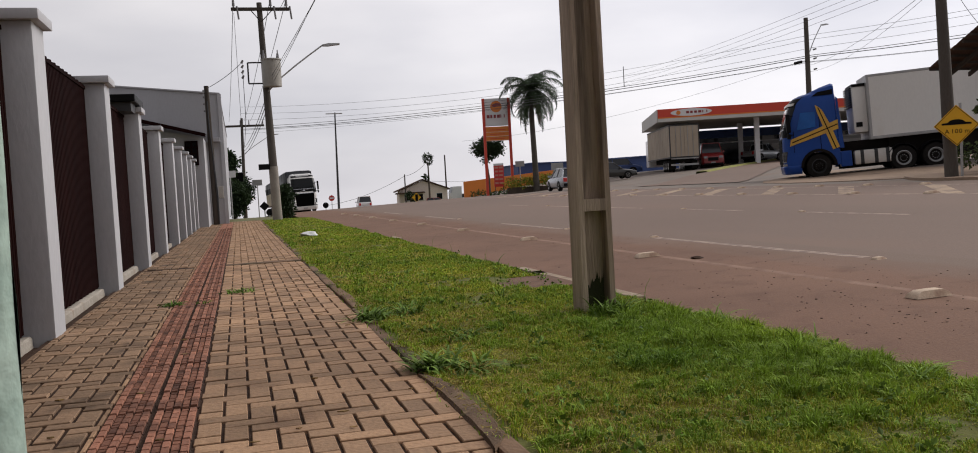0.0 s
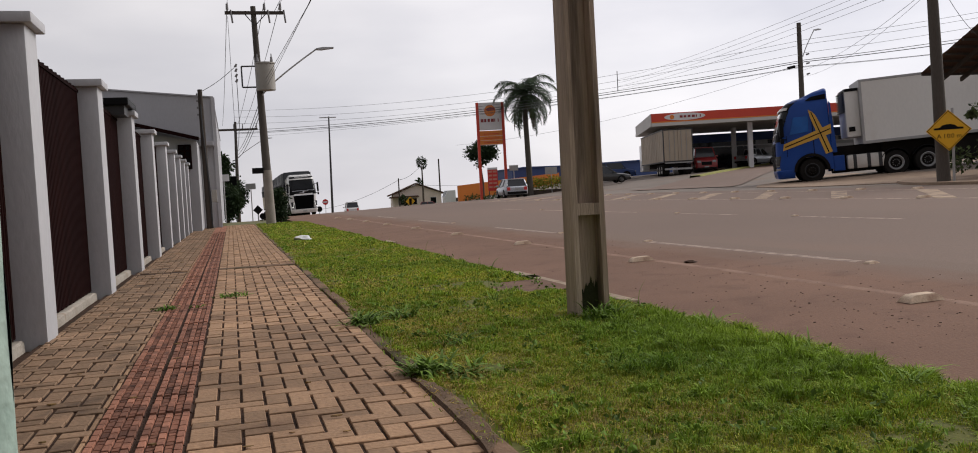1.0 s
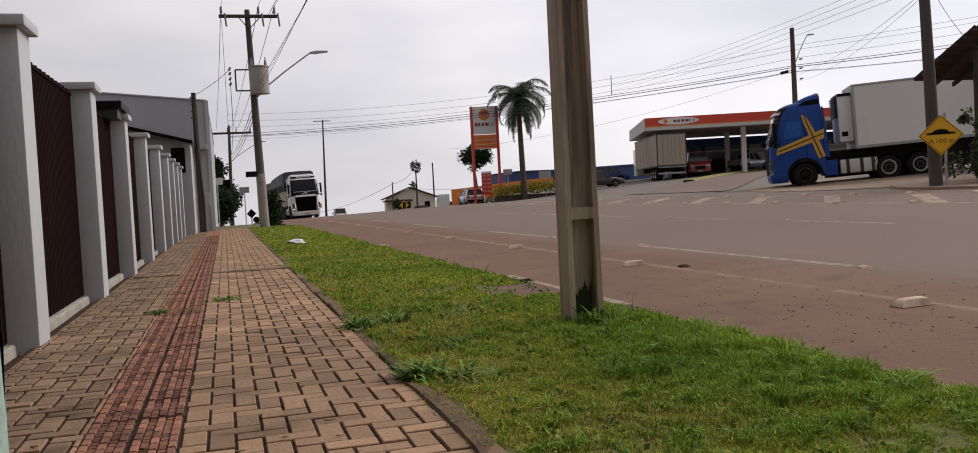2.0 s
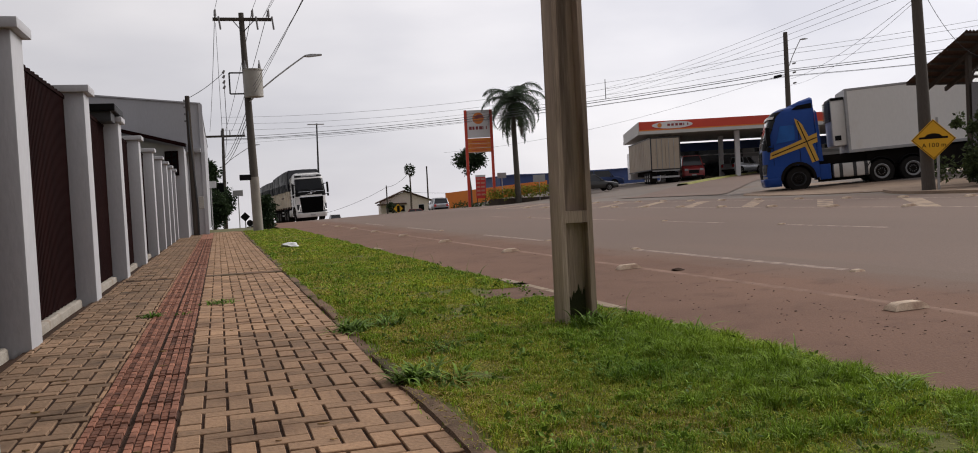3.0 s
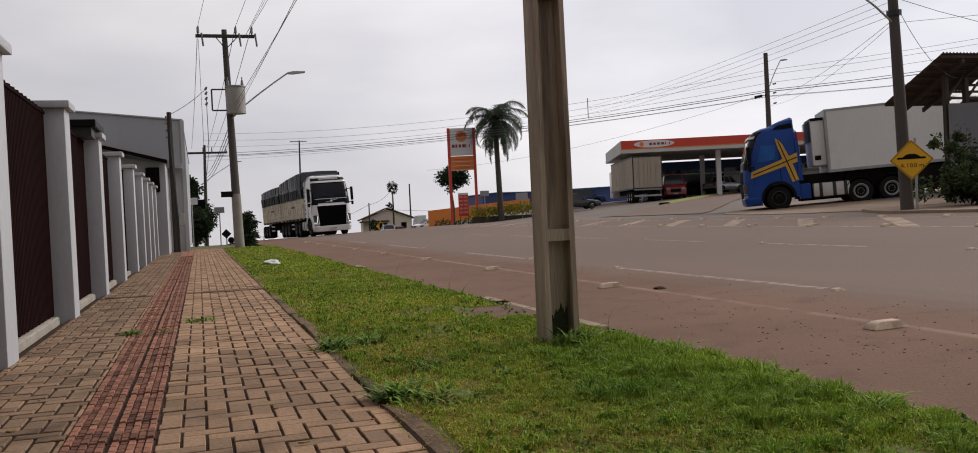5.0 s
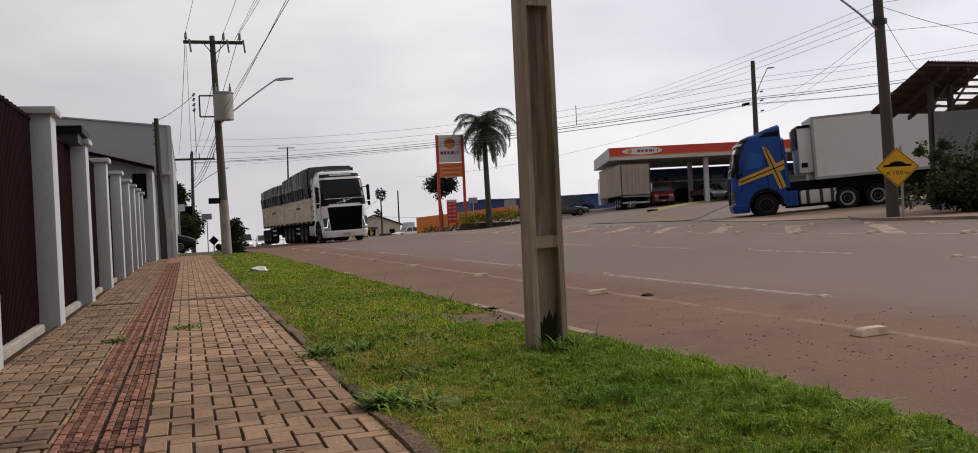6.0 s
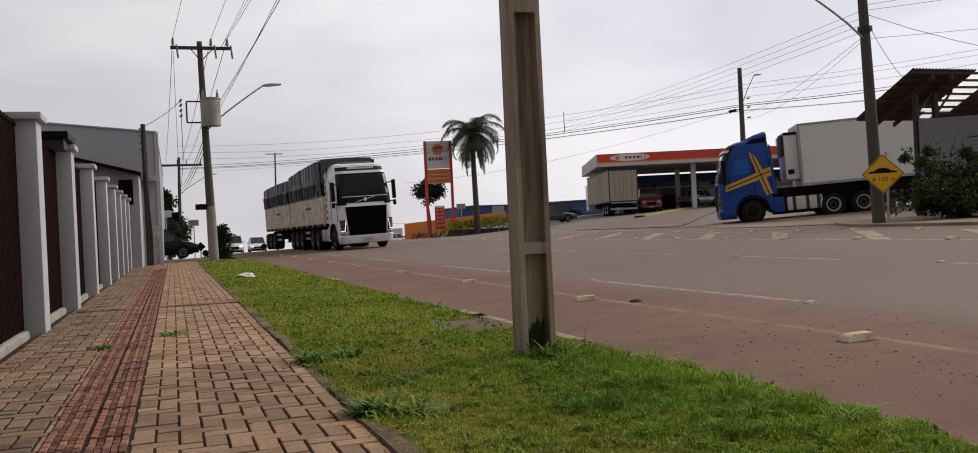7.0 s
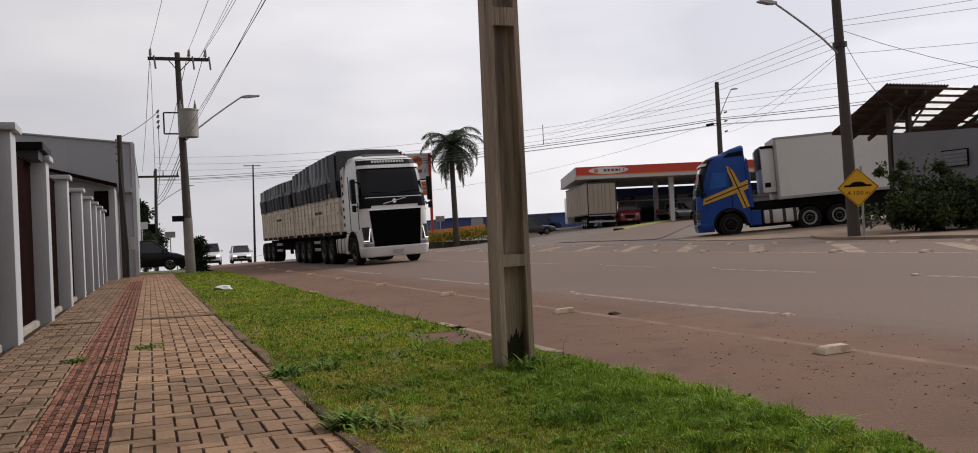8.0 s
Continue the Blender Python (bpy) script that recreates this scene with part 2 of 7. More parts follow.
M_SOFFIT = mat("canopy_soffit", (0.6, 0.585, 0.56), (0.52, 0.51, 0.49), 0.7, 0.2, 10, 0.0)
M_SIGNW = mat("sign_white", (0.72, 0.71, 0.72), (0.66, 0.65, 0.66), 0.5, 0.3, 10, 0.0)
M_SHOP = mat("shop_wall", (0.5, 0.5, 0.5), (0.42, 0.42, 0.43), 0.8, 0.3, 10, 0.05)
M_SIGNY = mat("sign_yellow", (0.78, 0.42, 0.012), (0.7, 0.37, 0.012), 0.5, 1.2, 20, 0.0, dirt=(0.45, 0.26, 0.03), dirt_at=0.68, dirt_scale=4)
M_STOPRED = mat("stop_red", (0.6, 0.03, 0.025), (0.55, 0.03, 0.025), 0.5, 2, 20, 0.0)
M_GLASS = mat("dark_glass", (0.006, 0.007, 0.009), (0.005, 0.006, 0.007), 0.08, 1, 20, 0.0, spec=0.25)
M_CHROME = mat("chrome", (0.7, 0.7, 0.72), (0.6, 0.6, 0.62), 0.2, 4, 30, 0.0, metal=0.95)
M_LAMPGLASS = mat("headlamp_glass", (0.3, 0.31, 0.33), (0.2, 0.2, 0.22), 0.12, 6, 30, 0.0, metal=0.3)
M_LAMPDARK = mat("smoked_headlamp", (0.07, 0.075, 0.08), (0.03, 0.03, 0.035), 0.1, 9, 40, 0.0, metal=0.2)
M_DRL = glow("daylight_strip", (1.0, 0.98, 0.95), 0.85)
M_BARK = mat("bark", (0.11, 0.085, 0.065), (0.07, 0.055, 0.045), 0.95, 2.0, 25, 0.6, stretch=(1, 1, 0.4))
M_PALMTRUNK = mat("palm_trunk", (0.1, 0.088, 0.075), (0.065, 0.058, 0.05), 0.95, 1.0, 18, 0.5, stretch=(0.3, 0.3, 1.6))
M_ROOFSHEET = mat("brown_roof_sheet", (0.16, 0.1, 0.075), (0.1, 0.065, 0.05), 0.85, 0.5, 14, 0.2, dirt=(0.15, 0.09, 0.06), dirt_at=0.58)
M_CLEARSHEET = mat("translucent_sheet", (0.85, 0.83, 0.78), (0.75, 0.72, 0.66), 0.8, 1, 14, 0.05)
M_CLEARSHEET.node_tree.nodes["Principled BSDF"].inputs["Transmission Weight"].default_value = 0.9
M_SHEDWALL = mat("shed_grey_render", (0.235, 0.235, 0.25), (0.19, 0.19, 0.205), 0.9, 0.5, 25, 0.2, dirt=(0.2, 0.18, 0.17), dirt_at=0.62, dirt_scale=0.9)
M_TERRA = mat("clay_roof", (0.12, 0.07, 0.05), (0.085, 0.052, 0.04), 0.9, 0.4, 8, 0.3)
M_HOUSE = mat("house_cream", (0.8, 0.69, 0.61), (0.75, 0.64, 0.56), 0.9, 0.3, 10, 0.1)
M_GREENPOST = mat("pale_green_paint", (0.4, 0.5, 0.44), (0.3, 0.4, 0.35), 0.8, 9, 40, 0.4, space="Position", dirt=(0.2, 0.22, 0.19), dirt_at=0.6, dirt_scale=12)
M_KERBY = mat("mossy_kerb", (0.3, 0.28, 0.09), (0.2, 0.21, 0.06), 0.9, 1.5, 20, 0.3, space="Position", dirt=(0.16, 0.14, 0.09), dirt_at=0.55, dirt_scale=1.0)
M_EDGE = mat("earthy_edging", (0.23, 0.145, 0.092), (0.14, 0.088, 0.058), 0.95, 2.5, 40, 0.6, space="Position", vary=0.2, dirt=(0.05, 0.045, 0.02), dirt_at=0.5, dirt_scale=3)
M_TACBASE = mat("tactile_base", (0.07, 0.038, 0.027), (0.045, 0.025, 0.018), 0.95, 2, 60, 0.5, space="Position", dirt=(0.045, 0.03, 0.02), dirt_at=0.5, dirt_scale=2)
M_PINKBAR = mat("faded_price_bar", (0.6, 0.26, 0.2), (0.52, 0.2, 0.15), 0.6, 2, 20, 0.0)
M_LITTER = mat("white_plastic_bag", (0.72, 0.72, 0.72), (0.6, 0.6, 0.6), 0.5, 9, 40, 0.2)
M_BLUEROOF = mat("blue_metal", (0.03, 0.065, 0.2), (0.025, 0.05, 0.16), 0.6, 0.5, 10, 0.05)
M_SILVER = mat("silver_car_paint", (0.46, 0.48, 0.52), (0.42, 0.44, 0.48), 0.3, 2, 40, 0.0, metal=0.5, coat=0.5)
M_CARWHITE = mat("white_car_paint", (0.74, 0.74, 0.74), (0.7, 0.7, 0.7), 0.3, 2, 40, 0.0, coat=0.5)
M_CARBLACK = mat("black_car_paint", (0.007, 0.0072, 0.008), (0.005, 0.0055, 0.006), 0.22, 2, 40, 0.0, coat=0.0, spec=0.25)
M_CARRED = mat("red_car_paint", (0.26, 0.02, 0.022), (0.22, 0.018, 0.02), 0.35, 2, 40, 0.0, coat=0.4)
M_CARGLASS = mat("car_glass", (0.03, 0.034, 0.04), (0.02, 0.023, 0.027), 0.08, 1, 20, 0.0, spec=0.55)
M_CARGREY = mat("grey_car_paint", (0.028, 0.028, 0.027), (0.022, 0.022, 0.021), 0.35, 2, 40, 0.0, coat=0.4)


def leaf_mat(name, c1, c2, island=0.35, through_=0.18):
    m = mat(name, c1, c2, 0.75, 0.8, 9, 0.0, island=island, space="Position")
    n, l = m.node_tree.nodes, m.node_tree.links
    b = n["Principled BSDF"]
    thin, both = n.new("ShaderNodeBsdfTranslucent"), n.new("ShaderNodeMixShader")
    both.inputs[0].default_value = through_
    l.new(b.inputs["Base Color"].links[0].from_socket, thin.inputs[0])
    l.new(b.outputs[0], both.inputs[1])
    l.new(thin.outputs[0], both.inputs[2])
    l.new(both.outputs[0], n["Material Output"].inputs[0])
    return m


M_GRASS = leaf_mat("grass_blade", (0.44, 0.44, 0.055), (0.25, 0.31, 0.036), 0.45)
M_LUSH = leaf_mat("lush_grass_blade", (0.28, 0.4, 0.04), (0.13, 0.235, 0.026), 0.55)
M_STRAW = leaf_mat("straw_blade", (0.52, 0.42, 0.15), (0.34, 0.27, 0.085), 0.4)
M_WEED = leaf_mat("weed_blade", (0.17, 0.27, 0.045), (0.085, 0.16, 0.026), 0.55, 0.1)
M_LEAF = leaf_mat("leaf_green", (0.05, 0.085, 0.025), (0.03, 0.06, 0.02))
M_LEAFD = leaf_mat("leaf_dark", (0.028, 0.048, 0.018), (0.018, 0.034, 0.014))
M_SHRUB = leaf_mat("shrub_leaf", (0.085, 0.115, 0.045), (0.03, 0.05, 0.02), 0.6)
M_LEAFY = leaf_mat("hedge_leaf", (0.3, 0.3, 0.035), (0.11, 0.15, 0.025), 0.5)
M_PALM = leaf_mat("palm_leaf", (0.045, 0.07, 0.035), (0.03, 0.05, 0.025))
M_DEADPALM = leaf_mat("dry_palm_leaf", (0.1, 0.085, 0.06), (0.06, 0.055, 0.04))
M_PINK = leaf_mat("pink_flower", (0.45, 0.12, 0.16), (0.4, 0.1, 0.12))


# ---- mesh helpers ----
def link(name, bm, material, parent=None, smooth=False):
    me = bpy.data.meshes.new(name)
    bmesh.ops.recalc_face_normals(bm, faces=bm.faces)
    bm.to_mesh(me)
    bm.free()
    me.materials.append(material)
    if smooth:
        me.polygons.foreach_set("use_smooth", [True] * len(me.polygons))
        me.set_sharp_from_angle(angle=radians(38))
    ob = new(name, me)
    ob.parent = parent
    return ob


def part(name, bm, material, parent, label="", smooth=False):
    ob = link(name, bm, material, parent, smooth)
    if label:
        ob["label"] = label
    return ob


def thing(name, label, category, m=None, group="", kind=""):
    ob = new(name)
    ob.matrix_world = m or Matrix()
    return tagged(ob, label, category, group, kind)


def bm_new():
    return bmesh.new()


def box(bm, x0, x1, y0, y1, z0, z1, bevel=0.0, m=None):
    v = [bm.verts.new((x, y, z)) for x in (x0, x1) for y in (y0, y1) for z in (z0, z1)]
    f = [bm.faces.new([v[i] for i in q]) for q in ((0, 1, 3, 2), (4, 6, 7, 5), (0, 4, 5, 1), (2, 3, 7, 6), (0, 2, 6, 4), (1, 5, 7, 3))]
    if m:
        bmesh.ops.transform(bm, matrix=m, verts=v)
    if bevel:
        e = list({e for q in f for e in q.edges})
        bmesh.ops.bevel(bm, geom=e, offset=bevel, segments=2, affect="EDGES", profile=0.6)
    return bm


def rod(bm, a, b, r0, r1=None, n=10, cap=True):
    """A round bar from a to b."""
    a, b = Vector(a), Vector(b)
    r1 = r0 if r1 is None else r1
    q = (b - a).to_track_quat("Z", "Y").to_matrix()
    rings = []
    for c, r in ((a, r0), (b, r1)):
        rings.append([bm.verts.new(c + q @ Vector((r * math.cos(2 * math.pi * i / n), r * math.sin(2 * math.pi * i / n), 0))) for i in range(n)])
    for i in range(n):
        bm.faces.new((rings[0][i], rings[0][(i + 1) % n], rings[1][(i + 1) % n], rings[1][i]))
    if cap:
        bm.faces.new(rings[0][::-1])
        bm.faces.new(rings[1])
    return bm


def tube(bm, pts, r, n=8):
    """A bent pipe through the points; r is one radius or one for each point."""
    pts = [Vector(p) for p in pts]
    rs = r if isinstance(r, (list, tuple)) else [r] * len(pts)
    rings = []
    for i, p in enumerate(pts):
        d = (pts[min(i + 1, len(pts) - 1)] - pts[max(i - 1, 0)]).normalized()
        side = d.cross(Vector((0.13, 0.21, 1)) if abs(d.z) < 0.95 else Vector((1, 0, 0))).normalized()
        up = side.cross(d)
        rings.append([bm.verts.new(p + rs[i] * (side * math.cos(2 * math.pi * k / n) + up * math.sin(2 * math.pi * k / n))) for k in range(n)])
    for a, b in zip(rings, rings[1:]):
        for k in range(n):
            bm.faces.new((a[k], a[(k + 1) % n], b[(k + 1) % n], b[k]))
    bm.faces.new(rings[0][::-1])
    bm.faces.new(rings[-1])
    return bm


def prism(bm, pts, axis, lo, hi, bevel=0.0):
    """A flat outline (two coordinates a point) pulled out along an axis: x takes (y, z), y takes (x, z), z takes (x, y)."""
    def at(p, w):
        return {"x": (w, p[0], p[1]), "y": (p[0], w, p[1]), "z": (p[0], p[1], w)}[axis]
    a = [bm.verts.new(at(p, lo)) for p in pts]
    b = [bm.verts.new(at(p, hi)) for p in pts]
    fs = [bm.faces.new(a), bm.faces.new(b[::-1])]
    for i in range(len(pts)):
        j = (i + 1) % len(pts)
        fs.append(bm.faces.new((a[i], b[i], b[j], a[j])))
    if bevel:
        bmesh.ops.bevel(bm, geom=list({e for f in fs for e in f.edges}), offset=bevel, segments=2, affect="EDGES", profile=0.6)
    return bm


def sheet(bm, grid):
    """A surface over rows of points."""
    vs = [[bm.verts.new(p) for p in row] for row in grid]
    for a, b in zip(vs, vs[1:]):
        for i in range(len(a) - 1):
            bm.faces.new((a[i], a[i + 1], b[i + 1], b[i]))
    return bm


def text_part(name, words, size, m, material, parent, label=""):
    cu = bpy.data.curves.new(name, "FONT")
    cu.body, cu.size, cu.extrude = words, size, 0.002
    cu.align_x, cu.align_y = "CENTER", "CENTER"
    tmp = bpy.data.objects.new(name, cu)
    me = bpy.data.meshes.new_from_object(tmp)
    bpy.data.objects.remove(tmp)
    me.materials.clear()
    me.materials.append(material)
    ob = new(name, me)
    ob.parent = parent
    ob.matrix_local = m
    if label:
        ob["label"] = label
    return ob


def smooth01(v, a, b):
    u = min(1.0, max(0.0, (v - a) / (b - a)))
    return u * u * (3 - 2 * u)


# ---- lie of the land ----
def across(x):
    """Height over the road's cross section."""
    if x < 3.0:
        return -0.1
    if x < 16:
        return -0.1 + 0.03 * (x - 3)
    if x < 23.6:
        return 0.29 + 0.016 * (x - 16)
    if x < 30:
        return 0.412 + 0.07 * (x - 23.6)
    return 0.86 + 0.038 * (min(x, 90) - 30)


def along(y):
    """The fall of the road beyond its crest."""
    if y < 35:
        return 0.0
    return -0.000265 * (min(y, 150) - 35) ** 2 - max(0, y - 150) * 0.06


def land(x, y):
    w = 1 - smooth01(x, 25, 40) * (1 - smooth01(y, 90, 160))
    return across(x) + along(y) * w

# ---- ground, road, pavement ----
FENCE_X, WALK_R, VERGE_R = -1.28, 0.80, 2.9


def steps(*runs):
    """Break points: (start, stop, step) runs put end to end."""
    out = []
    for a, b, s in runs:
        k = max(1, round((b - a) / s))
        out += [a + (b - a) * i / k for i in range(k)]
    return out + [runs[-1][1]]


def surface(name, xs, ys, lift, material, label, category):
    bm = bm_new()
    sheet(bm, [[(x, y, lift(x, y)) for x in xs] for y in ys])
    return tagged(link(name, bm, material, smooth=True), label, category, kind="structure")


def base_land(x, y):
    drop = 0.16 if x < 70 and y < 170 else 0.05
    z = land(max(x, 3.05), y) if x > 2 else along(y) * smooth01(y, 30, 60) - 0.1
    return z - drop


surface("ground", steps((-900, -60, 120), (-60, -10, 10), (-10, 60, 2.5), (60, 120, 10), (120, 1500, 150)),
        steps((-80, -10, 10), (-10, 170, 4), (170, 400, 20), (400, 2500, 200)), base_land, M_LAND, "dry grassy land falling away behind the road", "ground")
surface("road", steps((2.7, 5.6, 0.5), (5.6, 18.0, 1.2)), steps((-30, 0, 3), (0, 60, 1.5), (60, 165, 3)),
        lambda x, y: land(x, y), M_ASPHALT, "worn grey asphalt road with faded markings", "road")
surface("dusty_shoulder", steps((2.7, 6.25, 0.25)), steps((-30, 0, 3), (0, 60, 1.0), (60, 120, 3)),
        lambda x, y: land(x, y) + 0.004, M_DUST, "asphalt shoulder covered in reddish dust", "road shoulder")
surface("forecourt_ground", steps((18.0, 21, 1), (21, 27, 0.75), (27, 75, 3)), steps((-30, 20, 5), (20, 120, 2.5)),
        lambda x, y: land(x, y) - 0.004, M_FORE, "pale worn paving of the fuel station forecourt and side street", "paving")

# side street beside the forecourt, and the mossy kerb along it
bm = bm_new()
sheet(bm, [[(x, y, land(x, y) + 0.03) for x, y in ((20.5 + 11.8 * u + 24.5 * v, 44.5 + 14 * u + 27.5 * v) if w == 1 else (21.3 + 8 * u + 26 * v, 35.4 + 10 * u + 34 * v) for w in (0, 1))] for u, v in ((0, 0), (0.25, 0), (0.5, 0), (0.75, 0), (1, 0), (1, 0.2), (1, 0.4), (1, 0.6), (1, 0.8), (1, 1))])
tagged(link("side_street", bm, M_ASPHALT, smooth=True), "dark asphalt side street climbing past the fuel station", "road", kind="structure")
bm = bm_new()
g = []
for k in range(25):
    x, y = 32.3 + 24.5 * k / 24, 58.5 + 27.5 * k / 24
    z = land(x, y)
    g.append([(x - 0.35, y + 0.3, z - 0.1), (x - 0.3, y + 0.25, z + 0.14), (x + 0.25, y - 0.2, z + 0.15), (x + 0.35, y - 0.3, z - 0.1)])
sheet(bm, g)
tagged(link("forecourt_kerb", bm, M_KERBY), "low kerb with yellowish mossy grass beside the side street", "kerb", kind="structure")

# paint on the road
def stripe(name, x0, x1, runs, material, label):
    bm = bm_new()
    for a, b in runs:
        k = max(1, round((b - a) / 3))
        ys = [a + (b - a) * i / k for i in range(k + 1)]
        top, low = (0.0068, 0.0036) if x0 < 6.2 else (0.0032, -0.0004)
        sheet(bm, [[(x, y, land(x, y) + d) for x, d in ((x0 - 0.012, low), (x0 + 0.012, top), ((x0 + x1) / 2, top), (x1 - 0.012, top), (x1 + 0.012, low))] for y in ys])
    return tagged(link(name, bm, material), label, "road marking", kind="structure")


stripe("edge_line", 4.66, 4.75, [(-10, 40)], mat("faded_edge_paint", (0.3, 0.188, 0.135), (0.22, 0.133, 0.094), 0.85, 2, 40, 0.2, space="Position",
       dirt=(0.18, 0.102, 0.07), dirt_at=0.47, dirt_scale=3.0), "faded edge line half hidden under dust")
stripe("lane_line", 5.81, 5.91, [(-1.5, 3.0), (7.45, 12.0), (16.05, 20.0), (24.6, 28.8), (33.2, 37.4)], M_LINE, "worn white dashed lane line")
stripe("centre_line", 9.66, 9.76, [(2.0, 4.6), (6.7, 9.2), (11.3, 13.85), (16.0, 18.3), (20.6, 23.0), (25.2, 27.6), (29.8, 32.2)], M_LINE, "worn white dashed lane line")
stripe("far_edge_line", 13.5, 13.61, [(-10, 60)], M_LINE, "worn white edge line")
stripe("far_outer_line", 16.3, 16.41, [(-10, 60)], M_LINE, "worn white edge line")
bm = bm_new()
for k in range(-3, 11):
    y0 = 14.45 + 3.27 * k
    rim = []
    for x, ya, yb in ((13.66, y0, y0 + 0.6), (14.9, y0 + 1.62, y0 + 2.25), (16.25, y0 + 3.38, y0 + 4.05)):
        rim.append([(x, ya - 0.004, land(x, ya) - 0.01), (x, ya, land(x, ya) + 0.005), (x, yb, land(x, yb) + 0.005), (x, yb + 0.004, land(x, yb) - 0.01)])
    sheet(bm, [[(p[0] - 0.004, p[1], p[2] - 0.015) for p in rim[0]]] + rim)
tagged(link("hatched_island_marking", bm, M_LINE_Y), "worn cream slanted bars between two white lines", "road marking", kind="structure")


# raised road studs
def stud_mesh(w, d, h):
    bm = bm_new()
    rows = []
    for u, z in ((-1, 0), (-0.86, 0.55), (-0.6, 0.95), (0.0, 1.0), (0.6, 0.95), (0.86, 0.55), (1, 0)):
        k = 1.0 - 0.3 * z
        rows.append([(u * w / 2, v * d / 2 * k2, z * h * zz) for v, k2, zz in ((-1, 1.0, 0), (-0.9, k, 1), (0.9, k, 1), (1, 1.0, 0))])
    sheet(bm, rows)
    return bm


stud = link("road_stud", stud_mesh(0.29, 0.15, 0.05), M_STUD, smooth=True)
tagged(stud, "cream raised plastic road stud, chipped and dusty", "road stud", group="studs along the edge line")
spots = [(4.58, 5.2 + 4.47 * k) for k in range(-1, 9)]
spots2 = [(13.62, 8.1 + 2.4 * k) for k in range(0, 14)] + [(16.5, 10.2 + 2.13 * k) for k in range(0, 14)]
stud.matrix_world = pose(spots[0][0], spots[0][1], land(*spots[0]) + 0.005, 0, 0, 4)
rng = random.Random(4)
for x, y in spots[1:] + spots2:
    copy_thing(stud, pose(x, y, land(x, y) + 0.008, 0, -1.7, rng.uniform(-6, 6)))
small = link("lane_stud", stud_mesh(0.12, 0.1, 0.022), M_STUD, smooth=True)
tagged(small, "small flat white reflective lane stud", "road stud", group="small studs on the lane lines")
small.matrix_world = pose(5.82, 7.24, land(5.82, 7.24) + 0.004, 0, -1.7)
for x, y in [(5.88, 12.15), (5.88, 15.8), (5.88, 24.3), (9.71, 14.05), (9.71, 9.4), (9.71, 18.5), (9.71, 4.8), (9.71, 23.2), (9.71, 27.8)]:
    copy_thing(small, pose(x, y, land(x, y) + 0.004, 0, -1.7, rng.uniform(-5, 5)))

# loose grit on the shoulder
bm = bm_new()
rng = random.Random(11)
for k in range(4200):
    x = 2.95 + 2.7 * rng.random() ** 0.8
    y = 1.5 + 22 * rng.random() ** 1.7
    if k % 3 == 0:
        x, y = rng.gauss(4.15, 0.45), 2.5 + abs(rng.gauss(0, 3.0))
    s = rng.choice((0.0014, 0.002, 0.0024, 0.0028, 0.0034, 0.004, 0.0065)) * rng.uniform(0.7, 1.2)
    mm = pose(x, y, land(x, y) + s * 0.5, rng.uniform(0, 360), rng.uniform(0, 360), 0) @ Matrix.Diagonal((s, s * 0.8, s * 0.6, 1))
    bmesh.ops.create_icosphere(bm, subdivisions=1, radius=1, matrix=mm) if k < 120 else box(bm, -s, s, -s * .7, s * .7, -s * .5, s * .5, 0, pose(x, y, land(x, y) + s * 0.4, rng.uniform(0, 90), 0, rng.uniform(0, 360)))
tagged(link("grit", bm, M_PEBBLE), "dark loose grit and pebbles on the dusty shoulder", "gravel", kind="stuff")

clod = bm_new()
bmesh.ops.create_icosphere(clod, subdivisions=2, radius=0.05)
for v in clod.verts:
    v.co *= 1 + 0.6 * noise.noise(v.co * 22)
    v.co.z = max(-0.01, v.co.z * 0.45)
    v.co.x *= 1.5
ob = link("earth_clod", clod, M_JOINT, smooth=True)
ob.matrix_world = pose(4.84, 8.95, land(4.84, 8.95) + 0.012)
tagged(ob, "dark crumbled clod of earth lying on the shoulder", "clod")

# soil of the verge, with a ragged edge over the road
def verge_edge(y):
    return VERGE_R + 0.07 * noise.noise(Vector((0.3, y * 0.9, 0))) + 0.05 * noise.noise(Vector((5.3, y * 3.1, 0)))


bm = bm_new()
rows = []
for y in steps((-3, 20, 0.25), (20, 37, 0.6)):
    e = verge_edge(y)
    rows.append([(x, y, z + 0.018 * noise.noise(Vector((x * 2, y * 2, 0)))) for x, z in ((0.82, -0.01), (1.2, -0.008), (1.7, -0.005), (2.3, -0.005), (e - 0.25, -0.02), (e - 0.06, -0.05), (e, -0.13))])
sheet(bm, rows)
tagged(link("verge", bm, M_SOIL, smooth=True), "soil bank of the roadside verge under short grass", "verge", kind="structure")
